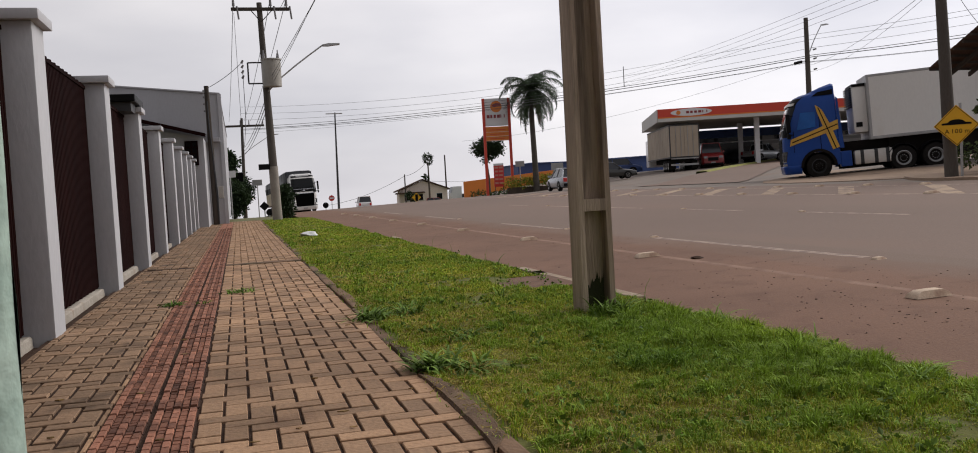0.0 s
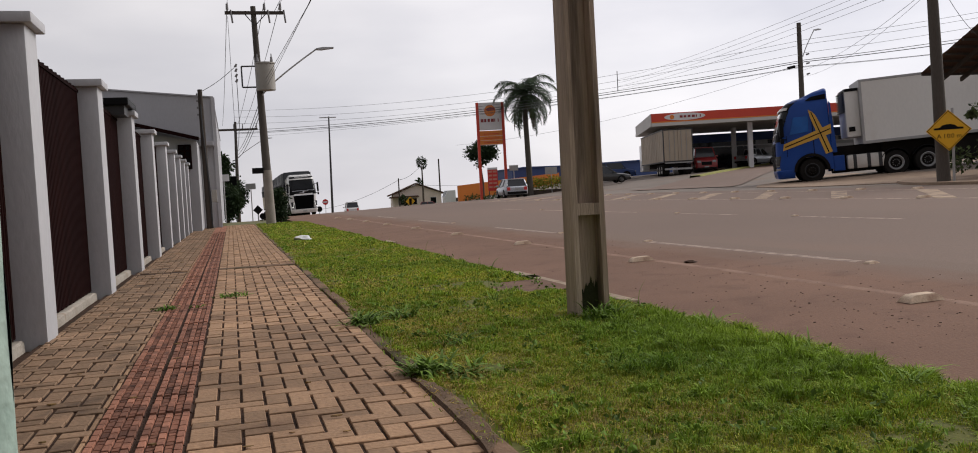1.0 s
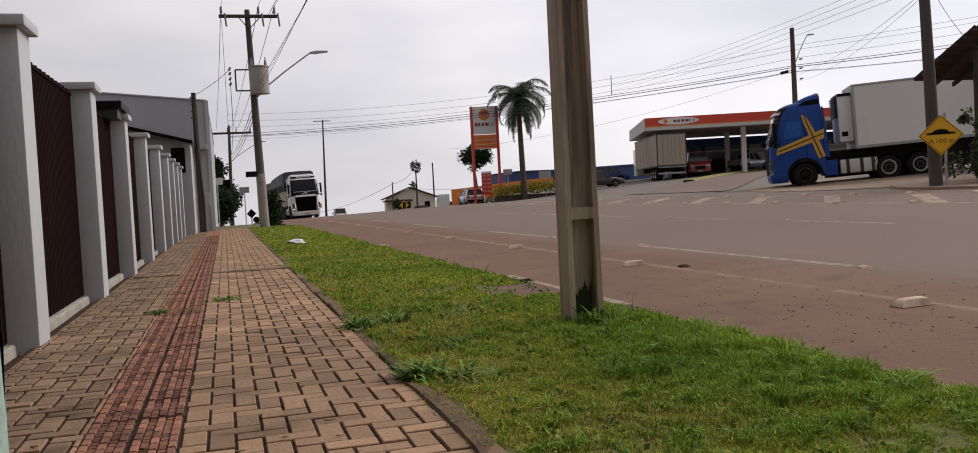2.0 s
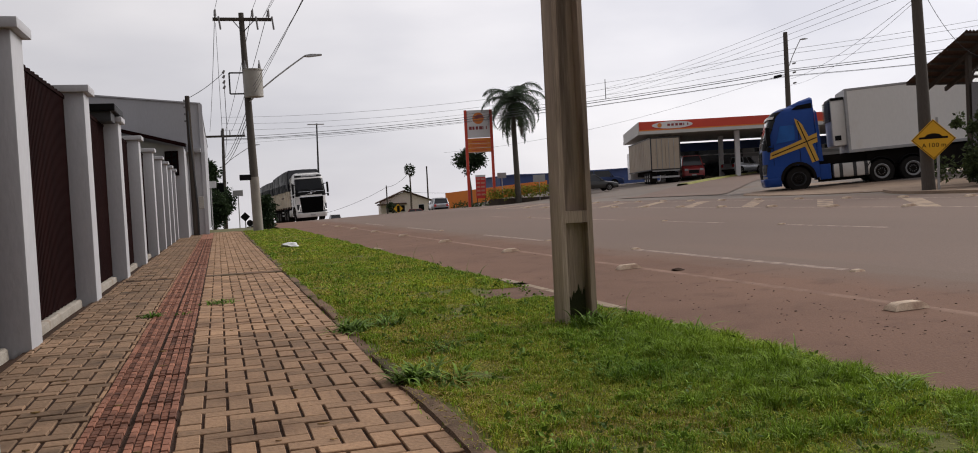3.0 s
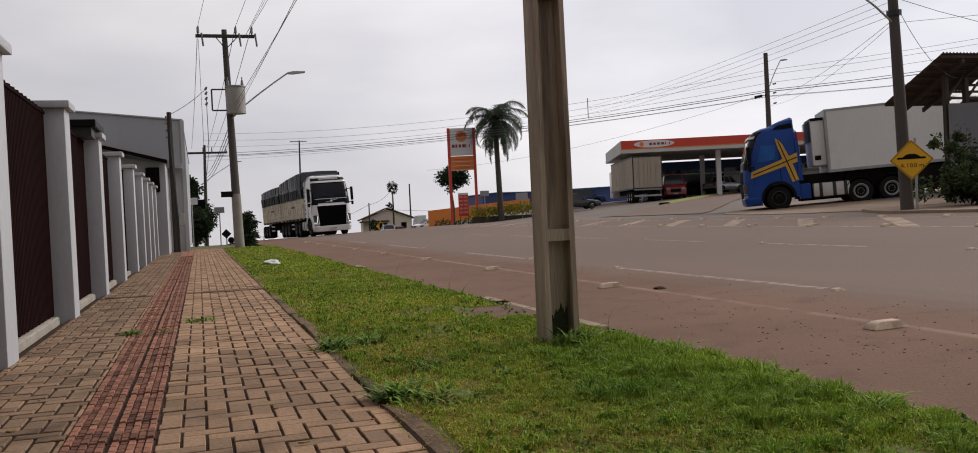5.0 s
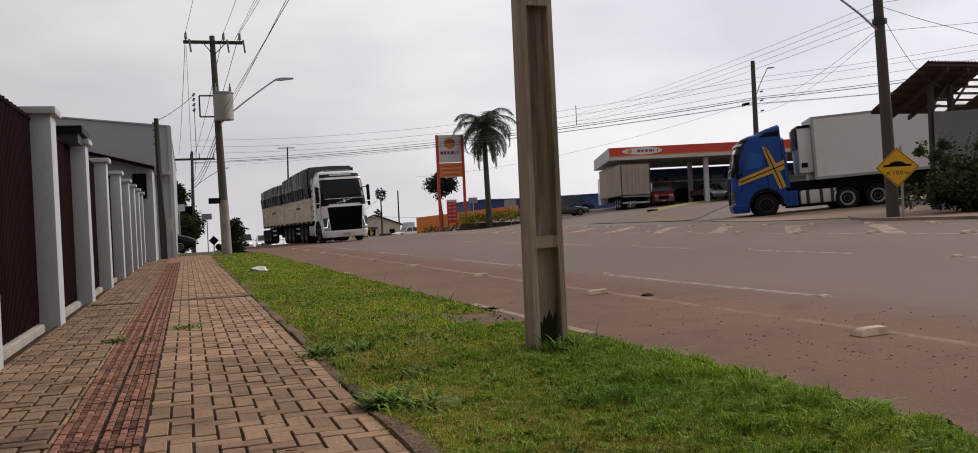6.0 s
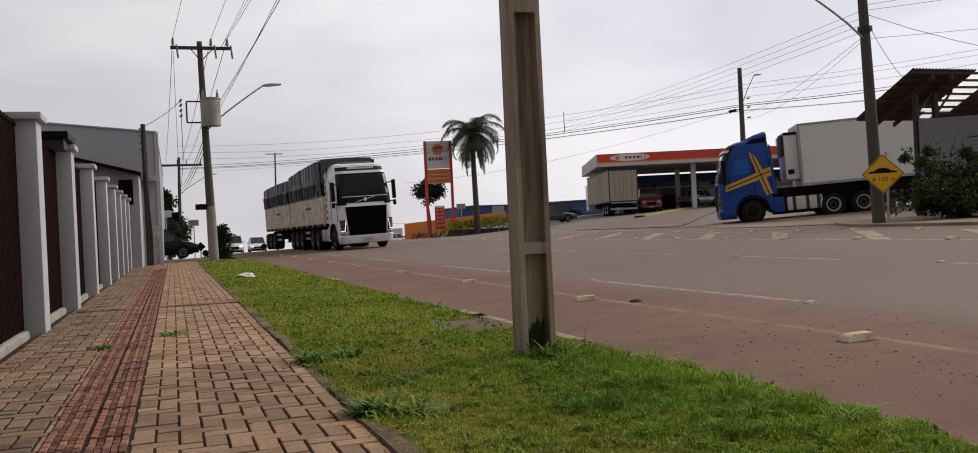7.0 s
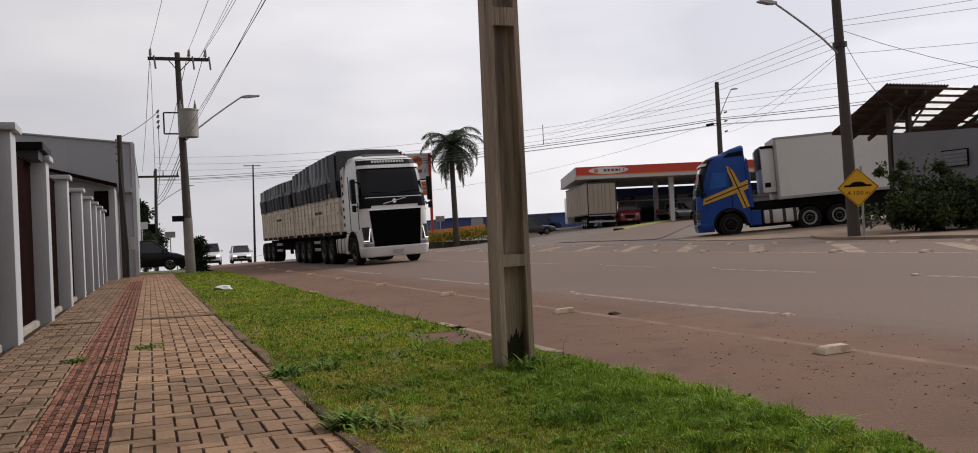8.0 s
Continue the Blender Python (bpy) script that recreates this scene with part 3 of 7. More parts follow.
# concrete pad in the verge and stretches of bare kerb
bm = box(bm_new(), 2.2, 2.86, 7.35, 8.3, -0.08, -0.006, 0.01)
tagged(link("concrete_pad", bm, mat("earthy_slab", (0.19, 0.11, 0.076), (0.11, 0.066, 0.047), 0.95, 3, 40, 0.6, space="Position", dirt=(0.06, 0.045, 0.028), dirt_at=0.58, dirt_scale=4)), "worn flat concrete slab sunk in the verge", "concrete slab")
bm = bm_new()
for y0 in (6.35, 7.2, 8.05, 8.6, 17.0):
    box(bm, 2.87, 2.985, y0, y0 + 0.82, -0.14, -0.02, 0.012)
tagged(link("road_kerb", bm, mat("pale_kerb", (0.36, 0.28, 0.2), (0.25, 0.19, 0.14), 0.9, 3, 40, 0.4, space="Position")), "low worn concrete kerb showing through the grass", "kerb", kind="structure")

# footpath bed and its edging
def uneven(x, y):
    """The slight settling of the footpath."""
    return 0.009 * noise.noise(Vector((x * 1.1, y * 0.7, 3.3))) + 0.004 * noise.noise(Vector((x * 6, y * 6, 1)))


bm = box(bm_new(), FENCE_X - 0.3, WALK_R + 0.02, -4, 37.0, -0.3, -0.05)
bed_x = steps((FENCE_X - 0.06, WALK_R + 0.02, 0.07))
sheet(bm, [[(x, y, uneven(x, y) - 0.0145) for x in bed_x] for y in steps((0, 14, 0.07), (14, 37, 0.3))])
tagged(link("footpath_bed", bm, M_JOINT), "dark soil filling the joints between footpath pavers", "footpath", kind="structure")
edging = thing("footpath_edging", "worn concrete edging strip beside the grass", "kerb", kind="structure")
rng = random.Random(3)
y = 1.0
while y < 36.5:
    ln = rng.uniform(0.75, 0.95)
    if rng.random() > 0.1:
        bm = box(bm_new(), 0.0, 0.085, 0.0, ln - 0.02, -0.12, 0.006, 0.014)
        o = part("edging_stone", bm, M_EDGE, edging)
        o.matrix_local = pose(WALK_R - 0.005 + rng.uniform(-0.012, 0.012), y, rng.uniform(-0.012, 0.004), rng.uniform(-0.4, 0.4), rng.uniform(-3, 3), rng.uniform(-0.6, 0.6))
    y += ln

# side pavement across the road, with kerb
M_APRON = mat("dirt_apron", (0.33, 0.24, 0.17), (0.26, 0.185, 0.135), 0.9, 0.5, 25, 0.3, space="Position", dirt=(0.18, 0.13, 0.1), dirt_at=0.58, dirt_scale=0.8)
def corner_x(y):
    return 18.35 + (0 if y < 20.0 else 0.22 * (y - 20.0) ** 1.6)


bm = bm_new()
ys = steps((-30, 18, 4), (18, 24.0, 0.5))
top = [[(x, y, land(x, y) + 0.075) for x in (corner_x(y), corner_x(y) + 0.16, max(corner_x(y) + 0.3, 23.6), max(corner_x(y) + 0.4, 24.2))] for y in ys]
sheet(bm, top)
sheet(bm, [[(corner_x(y), y, land(corner_x(y), y) - 0.1), (corner_x(y), y, land(corner_x(y), y) + 0.075)] for y in ys])
tagged(link("far_pavement", bm, M_APRON), "raised concrete pavement with a worn kerb across the road", "pavement", kind="structure")
bm = bm_new()
pts = [(20.3, 23.9), (19.5, 25.4), (19.2, 28.4), (20.0, 31.4), (21.6, 33.9), (23.4, 35.9), (26, 37.3), (34, 37), (34, 24.2), (24.3, 23.9)]
prism(bm, pts, "z", 0, 1)
for v in bm.verts:
    v.co.z = land(v.co.x, v.co.y) + (0.02 if v.co.z > 0.5 else -0.3)
bmesh.ops.triangulate(bm, faces=bm.faces)
tagged(link("yard_apron", bm, M_APRON), "sandy concrete apron before the truck yard", "paving", kind="structure")

# ---- fence of rendered pillars with maroon slatted panels ----
PILLAR_END = [0.3, 3.75, 7.21, 10.69, 14.07, 17.45, 20.9, 23.9, 26.4, 28.8, 31.2, 33.4]


def pillar():
    p = thing("fence_pillar", "grey painted rendered fence pillar with a flat cap and stained foot", "pillar", group="fence pillars")
    bm = box(bm_new(), -0.3, 0, -0.39, 0, -0.1, 2.2, 0.012)
    part("shaft", bm, M_GREYPAINT, p, smooth=True)
    bm = box(bm_new(), -0.355, 0.055, -0.445, 0.055, 2.2, 2.275, 0.01)
    part("cap", bm, M_GREYPAINT, p, smooth=True)
    return p


first_pillar = pillar()
first_pillar.matrix_world = pose(FENCE_X, PILLAR_END[0], 0)
for y in PILLAR_END[1:]:
    copy_thing(first_pillar, pose(FENCE_X, y, 0))

slat_me = bpy.data.meshes.new("slat")
bm = box(bm_new(), -0.02, 0.02, -0.024, 0.024, 0, 2.14, 0.006)
bm.to_mesh(slat_me)
bm.free()
slat_me.materials.append(M_MAROON)
for k, (a, b) in enumerate(zip(PILLAR_END, PILLAR_END[1:])):
    y0, y1 = a + 0.01, b - 0.4
    f = thing("fence_panel", "dark maroon vertical slatted metal fence panel", "fence", pose(FENCE_X - 0.215, y0, 0), group="fence panels")
    ln = y1 - y0
    bm = box(bm_new(), -0.045, -0.03, 0, ln, 0.03, 2.1)
    part("backing_sheet", bm, M_MAROON, f)
    bm = box(bm_new(), -0.04, 0.03, 0, ln, 2.135, 2.165)
    part("top_rail", bm, M_MAROON, f)
    n = int(ln / 0.064)
    if 1 <= k <= 4:
        for i in range(n):
            o = new("slat", slat_me)
            o.parent = f
            o.matrix_local = pose(0, 0.03 + i * ln / n, 0.04 + 0.006 * ((i * 7) % 3))
    else:
        bm = bm_new()
        for i in range(n):
            box(bm, -0.02, 0.02, 0.03 + i * ln / n - 0.024, 0.03 + i * ln / n + 0.024, 0.04, 2.18)
        part("slats", bm, M_MAROON, f)
    bm = bm_new()
    g = [[(x, y0 + ln * i / 24, z + 0.008 * noise.noise(Vector((x * 9, (y0 + ln * i / 24) * 5, z * 9)))) for x, z in
          ((FENCE_X - 0.29, -0.05), (FENCE_X - 0.29, 0.032), (FENCE_X - 0.165, 0.03), (FENCE_X - 0.15, 0.018), (FENCE_X - 0.145, -0.05))] for i in range(25)]
    sheet(bm, g)
    tagged(link("fence_sill", bm, M_SILL, smooth=True), "rough whitewashed mortar sill under the fence panel", "sill", group="fence sills", kind="structure")

gate_box = thing("gate_motor_roof", "flat black metal rain cover over the fence", "rain cover")
bm = box(bm_new(), FENCE_X - 0.36, FENCE_X + 0.04, 12.95, 14.05, 2.285, 2.385, 0.015)
part("cover", bm, M_BLACK, gate_box)
part("bracket", box(bm_new(), FENCE_X - 0.3, FENCE_X - 0.02, 13.0, 13.5, 2.16, 2.29), M_DARKSTEEL, gate_box)

# pale green post close to the camera
bm = bm_new()
rows = []
for i in range(40):
    z = -0.05 + 1.6 * i / 39
    rows.append([(-0.283 + 0.06 * math.cos(a) * (1 + 0.06 * noise.noise(Vector((a, z * 7, 0)))), 1.0 + 0.05 * math.sin(a), z) for a in [2 * math.pi * k / 14 for k in range(15)]])
sheet(bm, rows)
bmesh.ops.remove_doubles(bm, verts=bm.verts, dist=0.0005)
tagged(link("green_post", bm, M_GREENPOST, smooth=True), "weathered pale green painted post beside the footpath", "post")

# ---- grey building at the end of the fence ----
b1 = thing("grey_building", "plain grey rendered building with sloping parapet", "building", kind="")
bm = prism(bm_new(), [(-9.0, -0.1), (-0.47, -0.1), (-0.43, 4.85), (-9.0, 5.7)], "y", 35.35, 60.0)
part("wall", bm, M_BUILD, b1)
bm = prism(bm_new(), [(-9.0, 5.7), (-0.4, 4.85), (-0.4, 4.9), (-9.0, 5.75)], "y", 35.3, 60.0)
part("parapet_cap", bm, M_BUILD, b1)
bm = box(bm_new(), -0.5, -0.36, 35.3, 35.7, -0.05, 4.86, 0.01)
part("corner_pilaster", bm, M_GREYPAINT, b1)
bm = box(bm_new(), -1.5, -0.5, 34.75, 35.4, 3.05, 3.2, 0.01)
part("concrete_ledge", bm, M_BUILD, b1)

b2 = thing("annex", "low rendered annex with a tiled lean-to roof", "building")
bm = prism(bm_new(), [(-7.0, -0.1), (-1.0, -0.1), (-1.0, 3.05), (-7.0, 4.2)], "y", 32.2, 35.3)
part("wall", bm, M_BUILD, b2)
bm = bm_new()
rows = []
for i in range(60):
    x = -7.2 + i * 6.3 / 59
    z = 3.12 + (-1.0 - x) * 0.27 + 0.02 * math.sin(i * 2.1)
    rows.append([(x, 31.6, z - 0.06), (x, 31.55, z), (x, 33, z + 0.1), (x, 35.3, z + 0.25)])
sheet(bm, rows)
part("tiled_roof", bm, M_WOOD, b2)
part("eave_board", prism(bm_new(), [(-7.2, 4.72), (-0.9, 3.02), (-0.9, 3.14), (-7.2, 4.84)], "y", 31.5, 31.56), M_MAROON, b2)
w = part("window", box(bm_new(), -1.58, -1.22, 32.13, 32.22, 2.15, 2.9, 0.01), M_GLASS, b2)
bm = bm_new()
for x in (-1.59, -1.4, -1.21):
    box(bm, x - 0.025, x + 0.025, 32.1, 32.16, 2.12, 2.93)
for z in (2.13, 2.33, 2.52, 2.72, 2.92):
    box(bm, -1.61, -1.19, 32.105, 32.155, z - 0.02, z + 0.02)
part("window_frame", bm, M_MAROON, w)

# service post against the wall
sp = thing("service_post", "dark wooden service post with insulators and a meter box", "utility pole")
part("post", tube(bm_new(), [(-0.80, 34.4, -0.1), (-0.84, 34.4, 5.05)], [0.115, 0.085], 10), M_WOOD, sp, smooth=True)
for z in (4.15, 4.4, 4.65, 4.88):
    part("insulator", rod(rod(bm_new(), (-0.98, 34.4, z), (-0.93, 34.4, z), 0.035, 0.045, 8), (-0.95, 34.4, z), (-0.84, 34.4, z), 0.012, n=6), M_PORC, sp)
part("meter_box", box(bm_new(), -0.66, -0.48, 34.2, 34.32, 0.95, 1.4, 0.02), M_TRAFO, sp, "grey steel meter box")
part("conduit", tube(bm_new(), [(-0.7, 34.3, 0), (-0.7, 34.3, 0.8), (-0.72, 34.3, 1.6), (-0.83, 34.3, 3.6), (-0.84, 34.32, 4.5)], 0.03, 6), M_DARKSTEEL, sp)

# unseen dark block added behind the camera to shade the pillars' near faces
bh = thing("house_behind", "plain dark unseen block added behind the footpath to shade the fence pillars", "building")
part("wall", box(bm_new(), -14, 2.8, -9, -1.5, -0.1, 9.0), M_TERRA, bh)

# ---- near concrete pole with recessed panels ----
def recessed_pole():
    p = thing("concrete_pole", "weathered square concrete utility pole with recessed faces, mossy foot", "utility pole", pose(2.31, 5.75, 0))
    H, fw, sd = 9.0, 0.118, 0.098

    def level(z):
        return 1 - 0.025 * z
    ribs = [(-0.4, 0.02), (0.685, 0.765), (2.325, 2.45), (4.05, 4.11), (5.7, 5.76), (7.4, 7.46), (8.8, 9.0)]
    bm = bm_new()
    zs = sorted({z for r in ribs for z in r})
    solid = lambda a, b: any(r[0] <= a + 1e-6 and b - 1e-6 <= r[1] for r in ribs)
    web, fl = 0.03, 0.038
    for a, b in zip(zs, zs[1:]):
        ka, kb = level(a), level(b)
        shapes = [[(-fw, -sd), (fw, -sd), (fw, sd), (-fw, sd)]] if solid(a, b) else [
            [(-fw, -sd), (-fw + fl, -sd), (-fw + fl + 0.016, -web), (-fw + fl + 0.016, web), (-fw + fl, sd), (-fw, sd)],
            [(fw - fl - 0.016, -web), (fw - fl, -sd), (fw, -sd), (fw, sd), (fw - fl, sd), (fw - fl - 0.016, web)],
            [(-fw + fl + 0.016, -web), (fw - fl - 0.016, -web), (fw - fl - 0.016, web), (-fw + fl + 0.016, web)]]
        for s in shapes:
            lo = [bm.verts.new((x * ka, y * ka, a)) for x, y in s]
            hi = [bm.verts.new((x * kb, y * kb, b)) for x, y in s]
            bm.faces.new(lo[::-1])
            bm.faces.new(hi)
            for i in range(len(s)):
                j = (i + 1) % len(s)
                bm.faces.new((lo[i], lo[j], hi[j], hi[i]))
    bmesh.ops.remove_doubles(bm, verts=bm.verts, dist=0.0004)
    part("shaft", bm, M_CONC, p)
    bm = bm_new()
    rows = []
    for i in range(30):
        u = -1 + 2 * i / 29
        top = 0.21 + 0.07 * noise.noise(Vector((u * 2.3, 1, 0))) + 0.07 * noise.noise(Vector((u * 11, 4, 0))) + 0.03 * u
        rows.append([(u * (fw - fl - 0.017), -web - 0.004, z) for z in (0.0, top * 0.4, top * 0.75, top)])
    sheet(bm, rows)
    part("moss_patch", bm, M_MOSS, p, "dark damp moss on the pole's foot")
    arm = part("crossarm", box(bm_new(), -1.0, 1.7, -0.06, 0.06, 8.55, 8.67), M_WOOD, p)
    for x in (-0.75, 0.29, 1.55):
        part("insulator", rod(rod(bm_new(), (x, 0, 8.67), (x, 0, 8.85), 0.03, 0.02, 8), (x, 0, 8.74), (x, 0, 8.8), 0.06, 0.05, 10), M_PORC, arm)
    return p


recessed_pole()


def round_pole(name, label, base, top, r0, r1, material=None):
    p = thing(name, label, "utility pole", pose(*base))
    h = top[2] - base[2]
    dx, dy = top[0] - base[0], top[1] - base[1]
    part("shaft", tube(bm_new(), [(dx * k, dy * k, -0.3 if k == 0 else h * k) for k in (0, 0.33, 0.66, 1)], [r0 + (r1 - r0) * k for k in (0, 0.33, 0.66, 1)], 14), material or M_POLE, p, smooth=True)
    return p


def street_arm(p, start, reach, rise, head=0.6, along_y=0.0):
    """A curved lamp arm with its flat lamp head."""
    sx, sy, sz = start
    pts = [(sx + reach * u, sy + along_y * u, sz + rise * (u ** 0.85)) for u in (0, 0.25, 0.5, 0.75, 0.9)] + [(sx + reach, sy + along_y, sz + rise)]
    arm = part("lamp_arm", tube(bm_new(), pts, 0.03, 7), M_STEEL, p, smooth=True)
    d = 1 if reach > 0 else -1
    bm = prism(bm_new(), [(0, -0.03), (0.2 * d, -0.06), (head * d, -0.05), (head * d, 0.0), (0.25 * d, 0.05), (0, 0.03)], "y", -0.1, 0.1, 0.01)
    h = part("lamp_head", bm, M_STEEL, arm)
    h.matrix_local = pose(*pts[-1], 0, -6 * d)
    return arm


# utility pole with the transformer
UX, UY, UZ = 1.45, 36.1, 8.4
up = round_pole("utility_pole", "tall weathered concrete utility pole with transformer, crossarm and lamp arm", (UX, UY, -0.02), (UX - 0.17, UY, UZ), 0.185, 0.1)
part("painted_band", tube(bm_new(), [(-0.003, 0, -0.1), (-0.042, 0, 2.1)], [0.1925, 0.1735], 16), mat("lime_washed_concrete", (0.3, 0.275, 0.24), (0.24, 0.215, 0.19), 0.9, 2, 40, 0.3), up, "paler lower length of the pole", smooth=True)
part("crossarm", box(bm_new(), -1.23, 0.95, -0.13, -0.03, 8.1, 8.22), M_WOOD, up)
for x in (-1.13, 0.25, 0.85):
    a = part("insulator_string", rod(rod(rod(bm_new(), (x, -0.08, 8.22), (x + 0.02, -0.08, 8.55), 0.03, 0.02, 8), (x, -0.08, 8.28), (x, -0.08, 8.5), 0.055, 0.045, 8), (x + 0.12, -0.2, 8.25), (x + 0.17, -0.2, 7.75), 0.035, 0.035, 8), M_PORC, up)
part("brace", rod(bm_new(), (-0.5, -0.1, 8.12), (-0.17, -0.1, 7.7), 0.018), M_DARKSTEEL, up)
part("brace", rod(bm_new(), (0.3, -0.1, 8.12), (-0.1, -0.1, 7.7), 0.018), M_DARKSTEEL, up)
tr = part("transformer_tank", rod(rod(bm_new(), (0.12, -0.35, 5.15), (0.12, -0.35, 6.15), 0.36, 0.36, 20), (0.12, -0.35, 6.15), (0.12, -0.35, 6.2), 0.39, 0.39, 20), M_TRAFO, up, "pale grey oil-filled transformer tank", smooth=True)
for x in (-0.15, 0.38):
    part("bushing", rod(rod(bm_new(), (x, -0.35, 6.2), (x, -0.35, 6.55), 0.03, 0.02, 8), (x, -0.35, 6.25), (x, -0.35, 6.42), 0.06, 0.04, 8), M_PORC, tr)
bm = bm_new()
for z in (5.3, 6.1):
    rod(bm, (-0.75, -0.2, z), (-0.1, -0.2, z), 0.03)
rod(bm, (-0.75, -0.2, 5.3), (-0.75, -0.2, 6.1), 0.03)
part("bracket_frame", bm, M_DARKSTEEL, up)
for z in (5.5, 5.7, 5.9, 6.08):
    part("insulator", rod(bm_new(), (-0.98, -0.2, z), (-0.92, -0.2, z + 0.12), 0.05, 0.035, 8), M_PORC, up)
street_arm(up, (-0.05, -0.1, 5.0), 2.18, 1.74, 0.68)
part("small_sign", box(bm_new(), -0.6, -0.17, -0.22, -0.16, 1.98, 2.2, 0.01), M_BLACK, up, "dark rectangular plate seen from behind")

# poles farther on
p2 = round_pole("utility_pole", "far concrete utility pole with crossarm", (0.6, 90, land(3, 90) - 0.1), (0.85, 90, 8.6), 0.2, 0.12)
part("crossarm", box(bm_new(), -1.9, 2.3, -0.1, 0.0, 8.75, 8.95), M_WOOD, p2)
for x in (-1.8, 0.1, 0.9, 2.2):
    part("insulator", rod(bm_new(), (x, -0.05, 8.95), (x, -0.05, 9.4), 0.06, 0.04, 8), M_PORC, p2)
street_arm(p2, (0.1, -0.1, 6.0), 2.8, 1.9, 0.7)
p3 = round_pole("utility_pole", "dark far utility pole among trees", (-1.7, 84, -0.8), (-1.75, 84, 6.0), 0.16, 0.1, M_WOOD)
round_pole("utility_pole", "dark far utility pole among trees", (-0.9, 82, -0.8), (-1.0, 82, 4.4), 0.14, 0.1, M_WOOD)
lp = round_pole("street_lamp", "slender tall grey steel street lamp", (10.05, 94.5, land(10, 94.5)), (10.25, 94.5, 9.25), 0.13, 0.07, M_DARKSTEEL)
part("lamp_bar", box(bm_new(), -0.75, 0.95, -0.1, 0.1, 9.93, 10.02, 0.02), M_STEEL, lp)

GX, GY = 37.0, 52.2
gp = round_pole("utility_pole", "tall concrete utility pole with lamp arm beside the station", (GX, GY, land(GX, GY)), (GX - 0.05, GY, 10.75), 0.21, 0.14)
street_arm(gp, (0.1, -0.1, 7.4), 0.95, 1.75, 0.5)
for z in (6.2, 6.9, 7.5):
    part("insulator", rod(bm_new(), (0.25, -0.25, z), (0.45, -0.3, z + 0.05), 0.06, 0.05, 8), M_PORC, gp)
part("splice_box", rod(rod(bm_new(), (-1.15, -0.2, 6.62), (-0.65, -0.22, 6.72), 0.1, 0.1, 10), (-0.7, -0.2, 6.75), (0, 0, 6.8), 0.03, n=6), M_BLACK, gp, "black cable splice box on the wires")
part("cable_loop", tube(bm_new(), [(0.25, -0.3, 4.6), (0.7, -0.3, 4.2), (0.75, -0.3, 3.5), (0.4, -0.3, 3.1), (0.2, -0.3, 3.6)], 0.03, 6), M_CABLE, gp)

SX, SY = 19.0, 20.55
sz0 = land(SX, SY) + 0.16
sgp = round_pole("utility_pole", "thick weathered concrete utility pole on the far pavement", (SX, SY, sz0), (SX - 0.42, SY - 0.1, 9.2), 0.18, 0.11)
street_arm(sgp, (-0.38, -0.1, 5.67 - sz0), -2.1, 1.32, 0.55)
part("pole_band", tube(bm_new(), [(-0.24, -0.05, 5.35), (-0.25, -0.06, 5.5)], 0.2, 14), M_DARKSTEEL, sgp)

# warning sign
ws = thing("warning_sign", "yellow diamond speed-bump warning sign on a thin post", "traffic sign", pose(SX - 0.1, SY - 0.33, sz0, 0, 0, -42))
part("post", rod(bm_new(), (0.1, 0.03, -0.1), (0.1, 0.03, 1.9), 0.035, n=10), M_STEEL, ws)
zc = 1.30
D = 0.56
plate = part("plate", prism(bm_new(), [(0, zc - D), (D, zc), (0, zc + D), (-D, zc)], "y", -0.015, 0.0, 0.004), M_SIGNY, ws)
bm = bm_new()
for a, b in (((0, -1), (1, 0)), ((1, 0), (0, 1)), ((0, 1), (-1, 0)), ((-1, 0), (0, -1))):
    o, i = 0.95 * D, 0.915 * D
    prism(bm, [(a[0] * o, zc + a[1] * o), (b[0] * o, zc + b[1] * o), (b[0] * i, zc + b[1] * i), (a[0] * i, zc + a[1] * i)], "y", -0.019, -0.014)
part("border", bm, M_BLACK, plate)
bm = prism(bm_new(), [(-0.36, zc + 0.02), (0.36, zc + 0.02), (0.36, zc + 0.07), (0.22, zc + 0.08), (0.15, zc + 0.14), (0.05, zc + 0.165), (-0.05, zc + 0.165), (-0.15, zc + 0.14), (-0.22, zc + 0.08), (-0.36, zc + 0.07)], "y", -0.02, -0.014)
part("bump_symbol", bm, M_BLACK, plate)
for ch, dx in (("A", -0.235), ("1", -0.1), ("0", -0.005), ("0", 0.095), ("m", 0.25)):
    text_part("letter", ch, 0.165, pose(dx, -0.017, zc - 0.16, 90), M_BLACK, plate)

# ---- overhead cables ----
def cable(points, r=0.012, sag=0.4, label="thin black overhead cable strung between utility poles", name="overhead_cable", n=14):
    bm = bm_new()
    path = []
    for a, b in zip(points, points[1:]):
        a, b = Vector(a), Vector(b)
        for i in range(n):
            u = i / n
            path.append(a.lerp(b, u) - Vector((0, 0, 4 * sag * u * (1 - u))))
    path.append(Vector(points[-1]))
    tube(bm, path, r, 5)
    return tagged(link(name, bm, M_CABLE), label, "cable", group="overhead cables")


